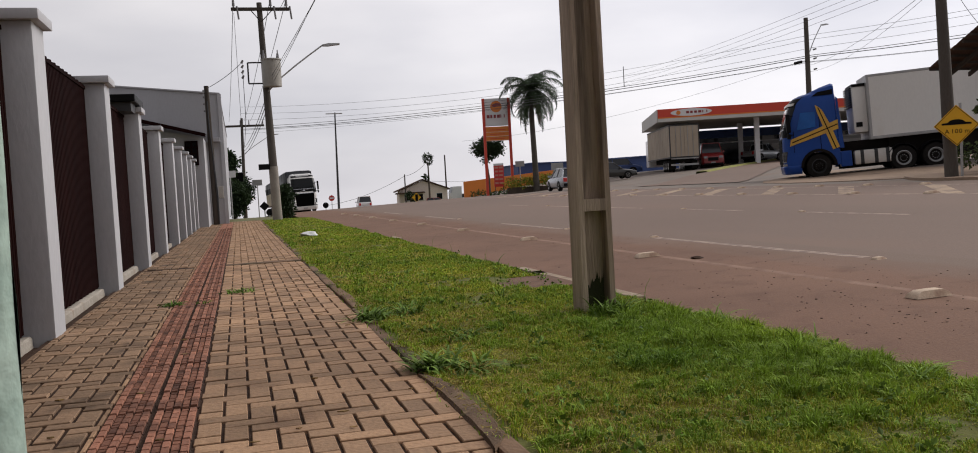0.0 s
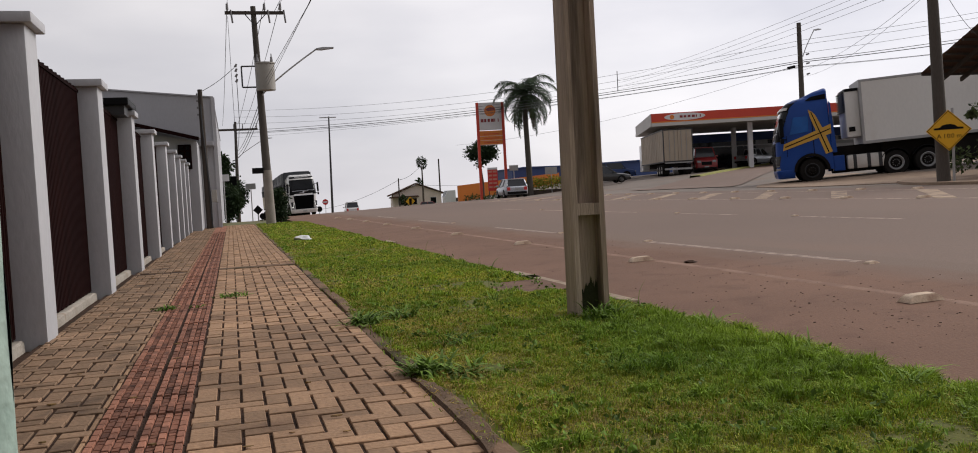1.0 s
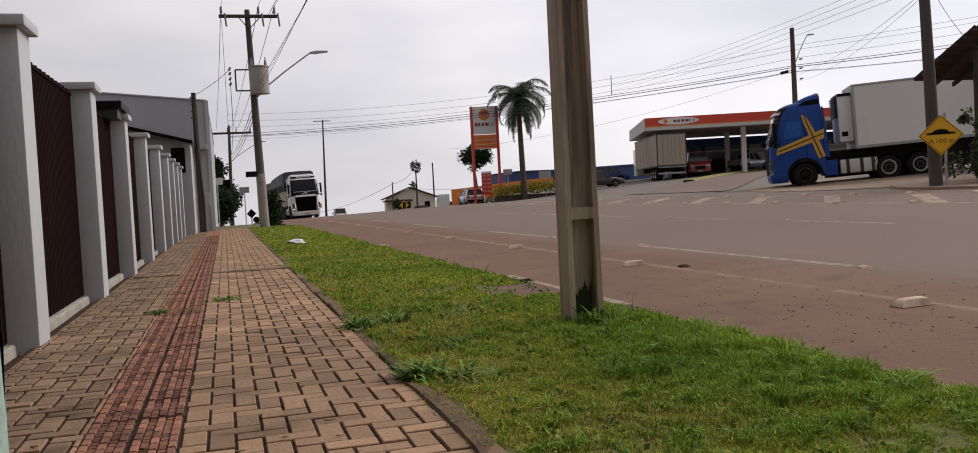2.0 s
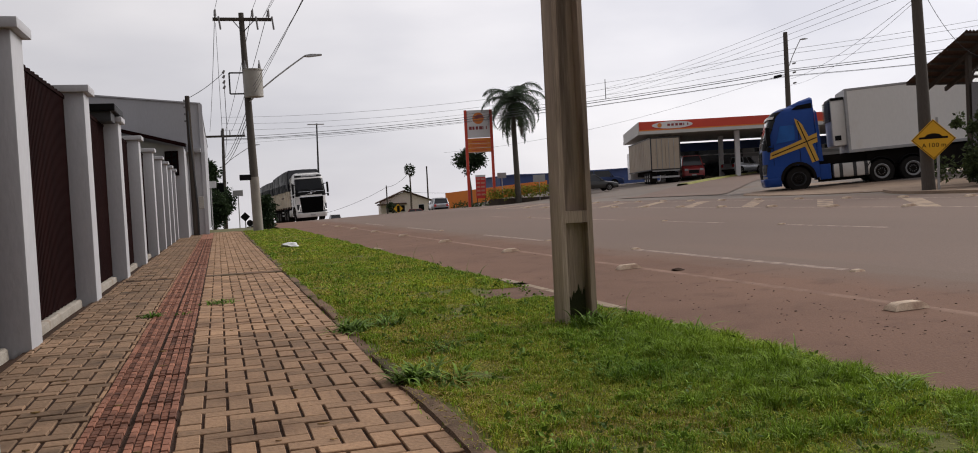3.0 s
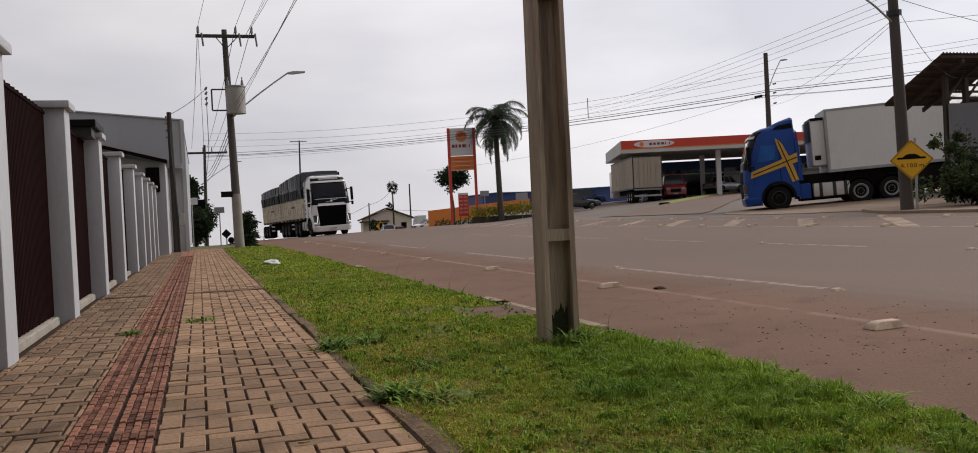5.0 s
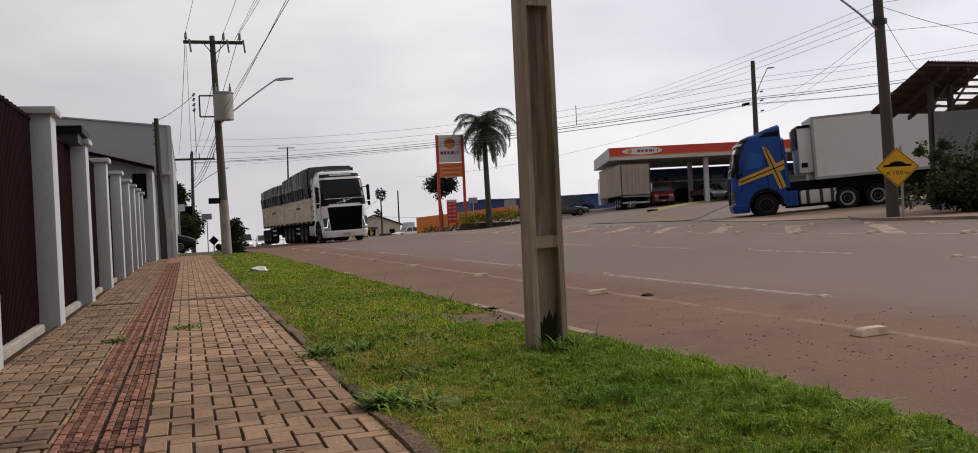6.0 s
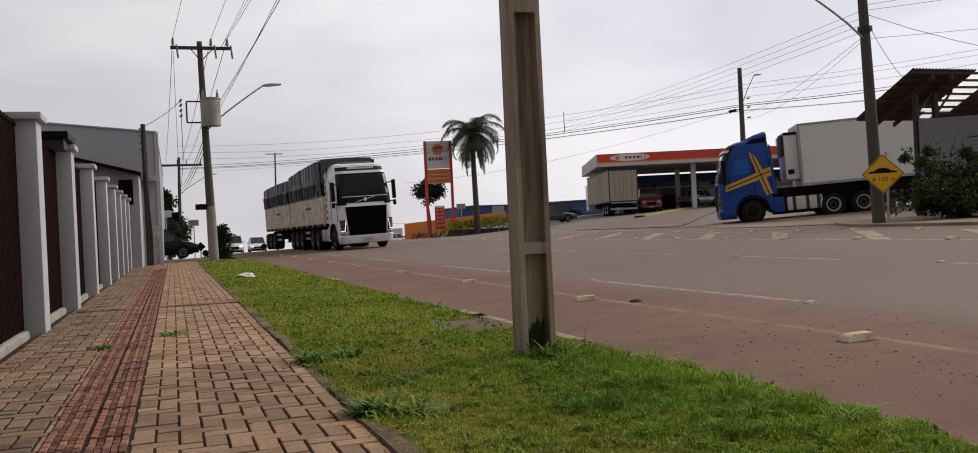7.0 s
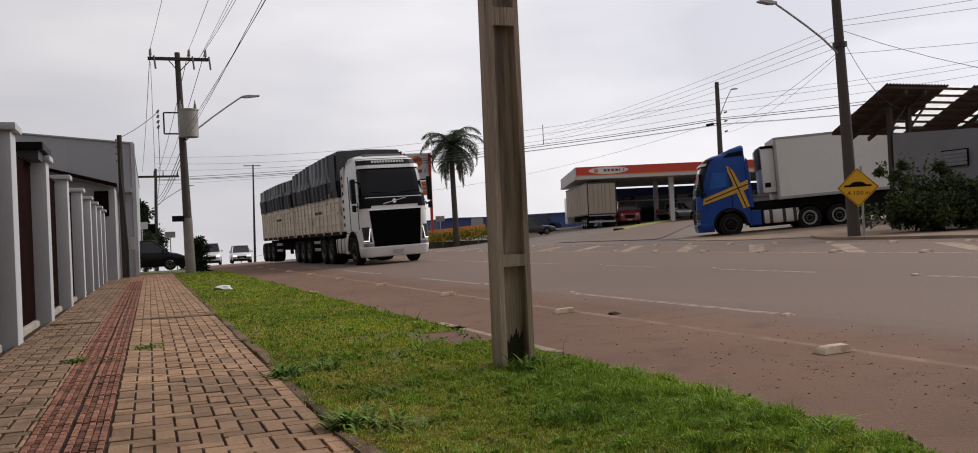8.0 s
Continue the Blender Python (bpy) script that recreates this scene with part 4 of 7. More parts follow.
NP = (2.31, 5.75)
for dx, nx in ((-1.13, 1.56), (0.25, 2.6), (0.85, 3.86)):
    cable([(UX + dx, UY - 0.1, 8.5), (nx, NP[1], 8.85), (nx + 1, -30, 8.9)], 0.008, 0.35)
    cable([(UX + dx, UY - 0.1, 8.5), (0.8 + dx, 90, 8.3)], 0.014, 0.4)
for dx, z0, nx, z1, r in ((0.08, 5.51, 3.01, 6.3, 0.008), (0.14, 5.28, 2.7, 6.2, 0.007), (0.1, 5.4, 2.9, 6.25, 0.005)):
    cable([(UX + dx, UY - 0.1, z0), (nx, NP[1], z1), (nx + 0.5, -30, z1 + 0.2)], r, 0.12)
for nx in (3.2, 3.5):
    cable([(UX + 0.6, UY - 0.1, 8.15), (nx, NP[1], 8.4), (nx + 1, -30, 8.5)], 0.006, 0.3)
for k in range(3):
    cable([(UX - 0.05, UY, 5.0 - 0.25 * k), (0.8, 90, 5.7 - 0.3 * k)], 0.016, 0.4)
cable([(UX - 0.95, UY - 0.2, 6.1), (-0.85, 34.4, 4.95)], 0.012, 0.08)
cable([(UX - 0.95, UY - 0.2, 5.8), (UX - 0.95, UY - 0.25, 4.0), (UX - 0.9, UY + 20, 3.9)], 0.012, 0.2)
cable([(UX - 1.13, UY - 0.1, 8.0), (UX - 1.13, UY - 0.1, 2.7)], 0.008, 0.0)
# wires across the road to the station pole and beyond
for z0, z1, z2, sag, r in ((9.67, 9.6, 12.2, 1.1, 0.011), (9.06, 9.3, 11.8, 1.22, 0.011), (8.44, 8.75, 11.25, 1.08, 0.011), (7.75, 8.27, 10.4, 0.74, 0.02),
                           (7.54, 8.15, 10.1, 0.75, 0.026), (7.45, 7.85, 9.0, 0.72, 0.018), (7.1, 7.8, 9.0, 0.6, 0.009)):
    cable([(0.8, 90, z0), (GX + 0.2, GY - 0.2, z1)], r, sag)
    cable([(GX + 0.2, GY - 0.2, z1), (60.0, 36.5, z2)], r, 0.35)
cable([(GX - 0.9, GY - 0.2, land(GX, GY) + 6.7), (20, 80, 5.0)], 0.009, 0.8)
# wires to the pole on the far pavement, tapped from the line across the road
TAP = (28.0, 61.7, 7.95)
for k in range(4):
    cable([(TAP[0], TAP[1], TAP[2] + 0.45 - 0.25 * k), (SX - 0.3, SY, 6.45 - 0.2 * k)], 0.006, 0.25)
cable([(TAP[0], TAP[1], TAP[2] + 1.1), (TAP[0], TAP[1], TAP[2] - 0.4)], 0.03, 0.0, "upright spacer bar joining the overhead cables", "cable_spacer", 2)
cable([(SX - 0.3, SY, 5.7), (GX, GY, 7.6)], 0.007, 0.35)
cable([(SX - 0.3, SY, 5.6), (GX, GY, 7.2)], 0.006, 0.5)
cable([(SX - 0.3, SY, 6.4), (34, 12, 5.2)], 0.008, 1.7)
for z0, z1 in ((6.6, 8.4), (6.45, 7.8), (5.65, 6.2)):
    cable([(SX - 0.3, SY, z0), (34, 12, z1)], 0.006, 0.1)
cable([(SX - 0.35, SY, 6.6), (24.0, 23.6, 4.6)], 0.008, 0.5)

# ---- heavy trucks (front at y = 0, facing -y, on z = 0) ----
def wheel_parts(parent, x, y, r, w, side, dual=False, hub=0.0, rim=None):
    """One wheel as a part with tyre and rim; side is -1 or 1."""
    prof = [(0.58 * r, -0.5 * w), (0.93 * r, -0.5 * w), (r, -0.36 * w), (r, 0.36 * w), (0.93 * r, 0.5 * w), (0.58 * r, 0.5 * w)]
    n = 24
    bm = bm_new()
    rows = [[(q[1], q[0] * math.cos(2 * math.pi * k / n), q[0] * math.sin(2 * math.pi * k / n)) for q in prof] for k in range(n + 1)]
    sheet(bm, rows)
    bmesh.ops.remove_doubles(bm, verts=bm.verts, dist=0.0005)
    wh = part("wheel", bm, M_TYRE, parent, smooth=True)
    wh.matrix_local = pose(x, y, r)
    bm = bm_new()
    o = side * w * 0.5
    dish = [(0.6 * r, o), (0.56 * r, o + side * 0.01), (0.5 * r, o - side * 0.05), (0.45 * r, o - side * 0.07)]
    inner = [(0.45 * r, o - side * 0.071), (0.3 * r, o - side * 0.05 + side * hub), (0.17 * r, o - side * 0.02 + side * hub), (0.12 * r, o + side * 0.03 + side * hub), (0.001, o + side * 0.03 + side * hub)]
    sheet(bm, [[(q[1], q[0] * math.cos(2 * math.pi * k / n), q[0] * math.sin(2 * math.pi * k / n)) for q in dish] for k in range(n + 1)])
    hb = bm_new()
    sheet(hb, [[(q[1], q[0] * math.cos(2 * math.pi * k / n), q[0] * math.sin(2 * math.pi * k / n)) for q in inner] for k in range(n + 1)])
    part("hub", hb, M_CHASSIS, wh, smooth=True)
    for k in range(10):
        a = 2 * math.pi * k / 10
        rod(bm, (o - side * 0.05 + side * hub, 0.25 * r * math.cos(a), 0.25 * r * math.sin(a)), (o + side * 0.0 + side * hub, 0.25 * r * math.cos(a), 0.25 * r * math.sin(a)), 0.018, n=6)
    part("rim", bm, rim or M_RIM, wh, smooth=True)
    return wh


def cab_level(z, tall=3.62):
    """Half width, front y, rear y and front corner radius of the cab at height z."""
    keys = [(0.28, 1.18, 0.06, 0.22), (0.6, 1.24, 0.0, 0.24), (1.2, 1.245, 0.0, 0.26), (1.75, 1.245, 0.02, 0.28), (2.15, 1.24, 0.07, 0.3),
            (2.6, 1.225, 0.2, 0.32), (3.05, 1.19, 0.34, 0.36), (3.3, 1.16, 0.44, 0.4), (3.5, 1.11, 0.62, 0.45), (3.62, 1.03, 0.9, 0.5), (3.68, 0.92, 1.25, 0.5)]
    z = min(max(z, keys[0][0]), keys[-1][0])
    for a, b in zip(keys, keys[1:]):
        if z <= b[0]:
            u = (z - a[0]) / (b[0] - a[0])
            return [a[i] + (b[i] - a[i]) * u for i in (1, 2, 3)]
    return list(keys[-1][1:])


def cab_point(u, z, off=0.0):
    """A point of the cab's front: u from -1 to 1 runs across it round both corners."""
    hw, y0, r = cab_level(z)
    hw, y0, r = hw + off, y0 - off, r + off
    flat = hw - r
    arc = r * math.pi / 2
    s = u * (flat + arc)
    if abs(s) <= flat:
        return Vector((s, y0, z))
    a = (abs(s) - flat) / r
    return Vector((math.copysign(flat + r * math.sin(a), s), y0 + r * (1 - math.cos(a)), z))


def cab_patch(bm, u0, u1, z0, z1, off=0.006, nu=18, nz=6, depth=0.03, inset=0.0):
    """A panel that follows the cab's front, with thickness."""
    g = []
    for j in range(nz + 1):
        z = z0 + (z1 - z0) * j / nz
        k = inset * (1 - j / nz)
        g.append([cab_point(u0 * (1 - k) + (u1 * (1 - k) - u0 * (1 - k)) * i / nu, z, off) for i in range(nu + 1)])
    back = [[p + Vector((0, depth, 0)) for p in row] for row in g]
    sheet(bm, g)
    sheet(bm, [[a, b] for a, b in zip(g[0], back[0])])
    sheet(bm, [[a, b] for a, b in zip(g[-1], back[-1])])
    sheet(bm, [[a[0], b[0]] for a, b in zip(g, back)])
    sheet(bm, [[a[-1], b[-1]] for a, b in zip(g, back)])
    return bm


def truck_cab(t, paint, deflector, lights_on, side_window=True):
    REAR = 2.28
    # shell above the wheel arch
    zs = [1.12, 1.4, 1.75, 2.15, 2.6, 3.05, 3.3, 3.42, 3.5, 3.57, 3.62, 3.66, 3.68]
    bm = bm_new()
    rows = []
    for z in zs:
        hw, y0, r = cab_level(z)
        front = [cab_point(-1 + 2 * i / 24, z) for i in range(25)]
        rear = REAR if z < 3.4 else REAR - (z - 3.4) * 0.2
        rows.append([Vector((-hw + 0.06, rear, z)), Vector((-hw, rear - 0.06, z))] + front + [Vector((hw, rear - 0.06, z)), Vector((hw - 0.06, rear, z)), Vector((-hw + 0.06, rear, z))])
    sheet(bm, rows)
    bm.faces.new([bm.verts.new(p) for p in rows[-1][:-1]])
    bm.faces.new([bm.verts.new(p) for p in rows[0][:-1][::-1]])
    body = part("cab_body", bm, paint, t, smooth=True)
    # lower front corners and bumper
    bm = bm_new()
    rows = [[Vector((-cab_level(z)[0], 0.75, z))] + [cab_point(-1 + 2 * i / 24, z) for i in range(25)] + [Vector((cab_level(z)[0], 0.75, z))] for z in (0.62, 0.85, 1.13)]
    sheet(bm, rows)
    part("lower_front", bm, paint, t, smooth=True)
    bm = bm_new()
    rows = [[Vector((-cab_level(z)[0] - 0.01, 0.72, z))] + [cab_point(-1 + 2 * i / 24, z, o) for i in range(25)] + [Vector((cab_level(z)[0] + 0.01, 0.72, z))] for z, o in ((0.27, -0.03), (0.3, 0.02), (0.42, 0.035), (0.6, 0.03), (0.64, 0.005))]
    sheet(bm, rows)
    sheet(bm, [[a, Vector((a.x * 0.95, 0.7, a.z))] for a in rows[0]])
    part("bumper", bm, paint, t, smooth=True)
    part("plate_bar", box(bm_new(), -0.2, 0.2, -0.06, -0.035, 0.4, 0.5), M_STEEL, t, "pale blank number plate")
    # grille with slats
    g = part("grille", cab_patch(bm_new(), -0.68, 0.68, 0.63, 1.8, 0.02, inset=0.1), M_GRILLE, t)
    part("grille_rim", cab_patch(bm_new(), -0.7, 0.7, 1.795, 1.83, 0.03, nz=1), M_CHROME if lights_on else M_BLACK, g)
    for k in range(7):
        z = 0.74 + k * 0.15
        part("grille_slat", cab_patch(bm_new(), -0.58 - 0.01 * k, 0.58 + 0.01 * k, z, z + 0.07, 0.035, nz=1, depth=0.02), M_GRILLE, g)
    # windscreen, dark band, visor
    part("dark_band", cab_patch(bm_new(), -0.95, 0.95, 1.95, 2.32, 0.012), M_BLACK, t)
    for q in (-1, 1):
        part("dark_band_corner", cab_patch(bm_new(), *((0.62, 0.98) if q > 0 else (-0.98, -0.62)), 1.87, 2.0, 0.014, nz=2), M_BLACK, t)
    bar = bm_new()
    cab_patch(bar, -0.75, 0.75, 2.2, 2.225, 0.02, nz=1)
    part("trim_strip", bar, M_CHROME, t)
    bar = bm_new()
    a0, a1 = cab_point(-0.3, 1.99, 0.03), cab_point(0.3, 2.17, 0.03)
    rod(bar, a0, a1, 0.016, n=6)
    rod(bar, cab_point(0, 2.08, 0.015), cab_point(0, 2.08, 0.035), 0.075, n=18)
    part("badge", bar, M_CHROME, t, "round chrome badge on a slanted bar")
    part("windscreen", cab_patch(bm_new(), -0.92, 0.92, 2.3, 3.14, 0.016), M_GLASS, t)
    for s in (-1, 1):
        part("wiper", rod(bm_new(), cab_point(0.12 * s + 0.05, 2.35, 0.035), cab_point(0.62 * s + 0.05, 2.4, 0.035), 0.014, n=5), M_BLACK, t)
    part("roof_panel", cab_patch(bm_new(), -0.9, 0.9, 3.1, 3.54, 0.012), M_BLACK, t)
    lt = bm_new()
    for k in range(12):
        cab_patch(lt, -0.44 + k * 0.075, -0.385 + k * 0.075, 3.38, 3.46, 0.02, nu=1, nz=1, depth=0.01)
    part("letter_bars", lt, M_STEEL, t, "row of illegible pale letter bars")
    part("sun_visor", cab_patch(bm_new(), -0.82, 0.82, 3.19, 3.3, 0.08, depth=0.06), paint if lights_on else M_ALU, t)
    # headlamps
    for s in (-1, 1):
        bm = bm_new()
        q = (0.71, 0.93) if s > 0 else (-0.93, -0.71)
        cab_patch(bm, q[0], q[1], 0.79, 1.26, 0.02, nu=6, nz=3, inset=0.06)
        h = part("headlamp", bm, M_LAMPDARK, t)
        bm = bm_new()
        for j in range(14):
            w = 0.685 + 0.05 * (13 - j) / 13
            cab_patch(bm, *((w, w + 0.018) if s > 0 else (-w - 0.018, -w)), 0.82 + 0.028 * j, 0.8485 + 0.028 * j, 0.03, nu=1, nz=1)
        e = (0.73, 0.88) if s > 0 else (-0.88, -0.73)
        cab_patch(bm, e[0], e[1], 0.81, 0.84, 0.03, nu=4, nz=1)
        part("daylight_strip", bm, M_DRL if lights_on else M_LAMPGLASS, h)
        part("fog_lamp", cab_patch(bm_new(), *( (0.62, 0.9) if s > 0 else (-0.9, -0.62)), 0.645, 0.74, 0.02, nu=4, nz=1), M_LAMPGLASS, t)
    # sides: door glass, wheel arch, mirrors, steps
    for s in (-1, 1):
        x0, x1 = (1.235, 1.262) if s > 0 else (-1.262, -1.235)
        # with a deflector, the window's blue reflection is painted as its base colour
        part("side_window", prism(bm_new(), [(0.62, 2.12), (1.4, 2.2), (1.42, 2.85), (0.82, 2.85)], "x", x0, x1), M_GLASS if not deflector else mat("glass_with_painted_reflection", (0.014, 0.12, 0.42), (0.008, 0.07, 0.28), 0.2, 1.5, 10, 0, spec=0.4), body)
        part("door_seam", prism(bm_new(), [(1.55, 1.2), (1.575, 1.2), (1.575, 3.0), (1.55, 3.0)], "x", x0, x0 + (x1 - x0) * 0.75), M_BLACK, body)
        part("door_seam", prism(bm_new(), [(0.45, 1.2), (0.47, 1.2), (0.5, 2.1), (0.48, 2.1)], "x", x0, x0 + (x1 - x0) * 0.75), M_BLACK, body)
        arch = [(0.6, 0.62), (0.62, 0.7)] + [(1.42 + 0.72 * math.cos(a), 0.52 + 0.72 * math.sin(a)) for a in [math.pi - i * math.pi / 12 for i in range(13)]] + [(2.3, 0.5), (2.3, 1.16), (0.55, 1.16)]
        arch = [(max(p[0], 0.6), p[1]) for p in arch]
        part("fender", prism(bm_new(), arch, "x", x0 - 0.02 * s, x1 - 0.02 * s), paint, t)
        lip = [(1.42 + q * math.cos(a), 0.52 + q * math.sin(a)) for q, run in ((0.74, range(13)), (0.62, range(12, -1, -1))) for a in [math.pi * k / 12 for k in run]]
        part("wheel_arch", prism(bm_new(), lip, "x", x0 + 0.004 * s, x1 + 0.004 * s), M_CHASSIS, t)
        m = part("mirror", box(box(bm_new(), s * 1.45 - 0.07, s * 1.45 + 0.09, 0.2, 0.38, 2.05, 2.85, 0.04), s * 1.45 - 0.06, s * 1.45 + 0.08, 0.2, 0.36, 1.78, 2.0, 0.04), M_BLACK, t)
        for z in (1.95, 2.75):
            part("mirror_arm", rod(bm_new(), (s * 1.2, 0.5, z), (s * 1.45, 0.3, z), 0.025, n=6), M_BLACK, m)
        part("side_skirt", box(bm_new(), s * 1.0 - 0.2, s * 1.0 + 0.2, 2.3, 2.75, 0.4, 1.05, 0.03), paint if not lights_on else M_ALU, t)
        part("air_fairing", prism(bm_new(), [(2.28, 1.2), (2.48, 1.2), (2.36, 3.3), (2.28, 3.4)] if deflector else [(2.28, 1.2), (2.75, 1.2), (2.7, 3.3), (2.28, 3.4)], "x", s * 1.2 - 0.02, s * 1.2 + 0.02), paint, t)
        part("fuel_tank", box(bm_new(), s * 0.98 - 0.26, s * 0.98 + 0.26, 2.85, 4.0 if lights_on else 4.35, 0.42, 1.02, 0.1), M_ALU, t, "polished aluminium fuel tank", smooth=True)
        for y in (3.15, 3.7, 4.15):
            if y < 4.0 or not lights_on:
                part("tank_strap", box(bm_new(), s * 0.98 - 0.268, s * 0.98 + 0.268, y - 0.03, y + 0.03, 0.41, 1.03, 0.1), M_DARKSTEEL, t)
    if lights_on:
        for s in (-1, 1):
            for k in range(7):
                part("side_vent", box(bm_new(), s * 1.222 - 0.012, s * 1.222 + 0.012, 2.42, 2.58, 1.35 + k * 0.27, 1.47 + k * 0.27), M_BLACK, t)
    if deflector:
        bm = bm_new()
        rows = []
        for y, z, hw in ((0.75, 3.5, 0.8), (1.2, 3.66, 0.95), (1.7, 3.85, 1.05), (2.15, 3.97, 1.08), (2.25, 3.93, 1.08)):
            rows.append([(-hw - 0.06, y, 3.4), (-hw, y, z - 0.1), (-hw + 0.12, y, z), (hw - 0.12, y, z), (hw, y, z - 0.1), (hw + 0.06, y, 3.4)])
        sheet(bm, rows)
        part("roof_deflector", bm, paint, t, smooth=True)
        for s in (-1, 1):
            part("deflector_gap", prism(bm_new(), [(1.35, 3.5), (2.2, 3.5), (2.2, 3.72), (1.6, 3.66)], "x", s * 1.13 - 0.01, s * 1.13 + 0.01), M_BLACK, t)
    else:
        bm = bm_new()
        sheet(bm, [[(-0.75, y, z), (-0.7, y, z + 0.04), (0.7, y, z + 0.04), (0.75, y, z)] for y, z in ((0.95, 3.6), (1.2, 3.68), (1.9, 3.7), (2.1, 3.7))])
        part("roof_hatch", bm, M_DARKSTEEL, t)
    # chassis, wheels
    bm = bm_new()
    for s in (-1, 1):
        box(bm, s * 0.42 - 0.05, s * 0.42 + 0.05, 0.8, 6.6, 0.75, 1.02)
    box(bm, -0.9, 0.9, 0.5, 2.2, 0.5, 1.1)
    box(bm, -0.5, 0.5, 4.3, 5.9, 1.02, 1.2)
    box(bm, -1.1, 1.1, 0.3, 0.7, 0.35, 1.1)
    part("chassis", bm, M_CHASSIS, t)
    for s in (-1, 1):
        wheel_parts(t, s * 1.06, 1.42, 0.52, 0.32, s, hub=0.05, rim=M_DARKSTEEL if deflector else M_RIMD)
        for y in (4.75, 5.98):
            wheel_parts(t, s * 0.96, y, 0.52, 0.6, s, hub=-0.04, rim=M_STEEL if deflector else M_RIMD)
            part("mudguard", prism(bm_new(), [(y + 0.62 * math.cos(a), 0.52 + 0.62 * math.sin(a)) for a in [math.pi * (0.15 + 0.7 * i / 8) for i in range(9)]] + [(y + 0.59 * math.cos(a), 0.52 + 0.59 * math.sin(a)) for a in [math.pi * (0.85 - 0.7 * i / 8) for i in range(9)]], "x", s * 0.96 - 0.3, s * 0.96 + 0.3), M_BLACK, t)
    return t


def grain_trailer(t, y0, y1, tall_front):
    """A drop-side grain body with tarpaulin."""
    ZB, ZT, HW = 1.28, 2.72, 1.28
    bm = box(bm_new(), -HW, HW, y0, y1, ZB - 0.14, ZB)
    for s in (-1, 1):
        box(bm, s * 0.45 - 0.06, s * 0.45 + 0.06, y0 + 0.3, y1 - 0.2, ZB - 0.5, ZB - 0.14)
    part("trailer_floor", bm, M_CHASSIS, t)
    n = 6
    rng = random.Random(int(y0 * 10))
    for s in (-1, 1):
        side = part("drop_side", box(bm_new(), s * (HW - 0.05) - 0.02, s * (HW - 0.05) + 0.02, y0, y1, ZB, ZT), M_CREAM, t)
        for k in range(n + 1):
            y = y0 + (y1 - y0) * k / n
            part("side_post", box(bm_new(), s * (HW + 0.005) - 0.03, s * (HW + 0.005) + 0.03, y - 0.045, y + 0.045, ZB - 0.1, ZT + 0.1, 0.01), M_CREAM, side)
        for k in range(n):
            a, b = y0 + (y1 - y0) * k / n + 0.06, y0 + (y1 - y0) * (k + 1) / n - 0.06
            for j in range(5):
                z = ZB + 0.03 + j * 0.28
                d = rng.uniform(-0.006, 0.006)
                part("side_board", box(bm_new(), s * (HW - 0.02) - 0.018 + d, s * (HW - 0.02) + 0.018 + d, a, b, z, z + 0.255, 0.008), M_CREAM, side)
            part("latch", box(bm_new(), s * (HW + 0.02) - 0.015, s * (HW + 0.02) + 0.015, (a + b) / 2 - 0.03, (a + b) / 2 + 0.03, ZB + 0.1, ZT - 0.1), M_CREAM, side)
        for z in (ZB + 0.3, ZB + 0.72, ZB + 1.16):
            part("side_rail", box(bm_new(), s * (HW + 0.0) - 0.025, s * (HW + 0.0) + 0.025, y0, y1, z, z + 0.05, 0.008), M_CREAM, side)
        for k in range(n):
            y = y0 + (y1 - y0) * (k + 0.5) / n
            part("side_post", box(bm_new(), s * HW - 0.028, s * HW + 0.028, y - 0.03, y + 0.03, ZB, ZT, 0.008), M_CREAM, side)
        part("rust_streak", box(bm_new(), s * (HW + 0.028) - 0.002, s * (HW + 0.028) + 0.002, y0 + 2.6, y0 + 3.9, ZB + 0.78, ZB + 0.9), M_RUST, side)
        part("side_marker_rail", box(bm_new(), s * (HW - 0.02) - 0.02, s * (HW - 0.02) + 0.02, y0, y1, ZB - 0.13, ZB - 0.02), M_RUST, side)
    part("head_board", box(bm_new(), -HW, HW, y0 - 0.04, y0 + 0.04, ZB, ZT + 0.4), M_CREAM, t)
    part("tail_board", box(bm_new(), -HW, HW, y1 - 0.04, y1 + 0.04, ZB, ZT), M_CREAM, t)
    # tarpaulin: dark skirt and grey top with folds
    def tarp_row(y, u):
        peak = 4.05 + 0.06 * math.sin(u * math.pi) + (0.32 if tall_front else 0.12) * (1 - u) - (0.0 if tall_front else 0.25)
        f = 0.075 * math.copysign(abs(math.sin(y * 8.6)) ** 0.6, math.sin(y * 8.6 + 2 * noise.noise(Vector((y, 1, 0))))) * (0.6 + noise.noise(Vector((y * 1.1, 8, 0)))) + 0.06 * noise.noise(Vector((y * 2.1, 3, 0)))
        return peak, f
    bm, sk = bm_new(), bm_new()
    rows, rows2 = [], []
    k = 180
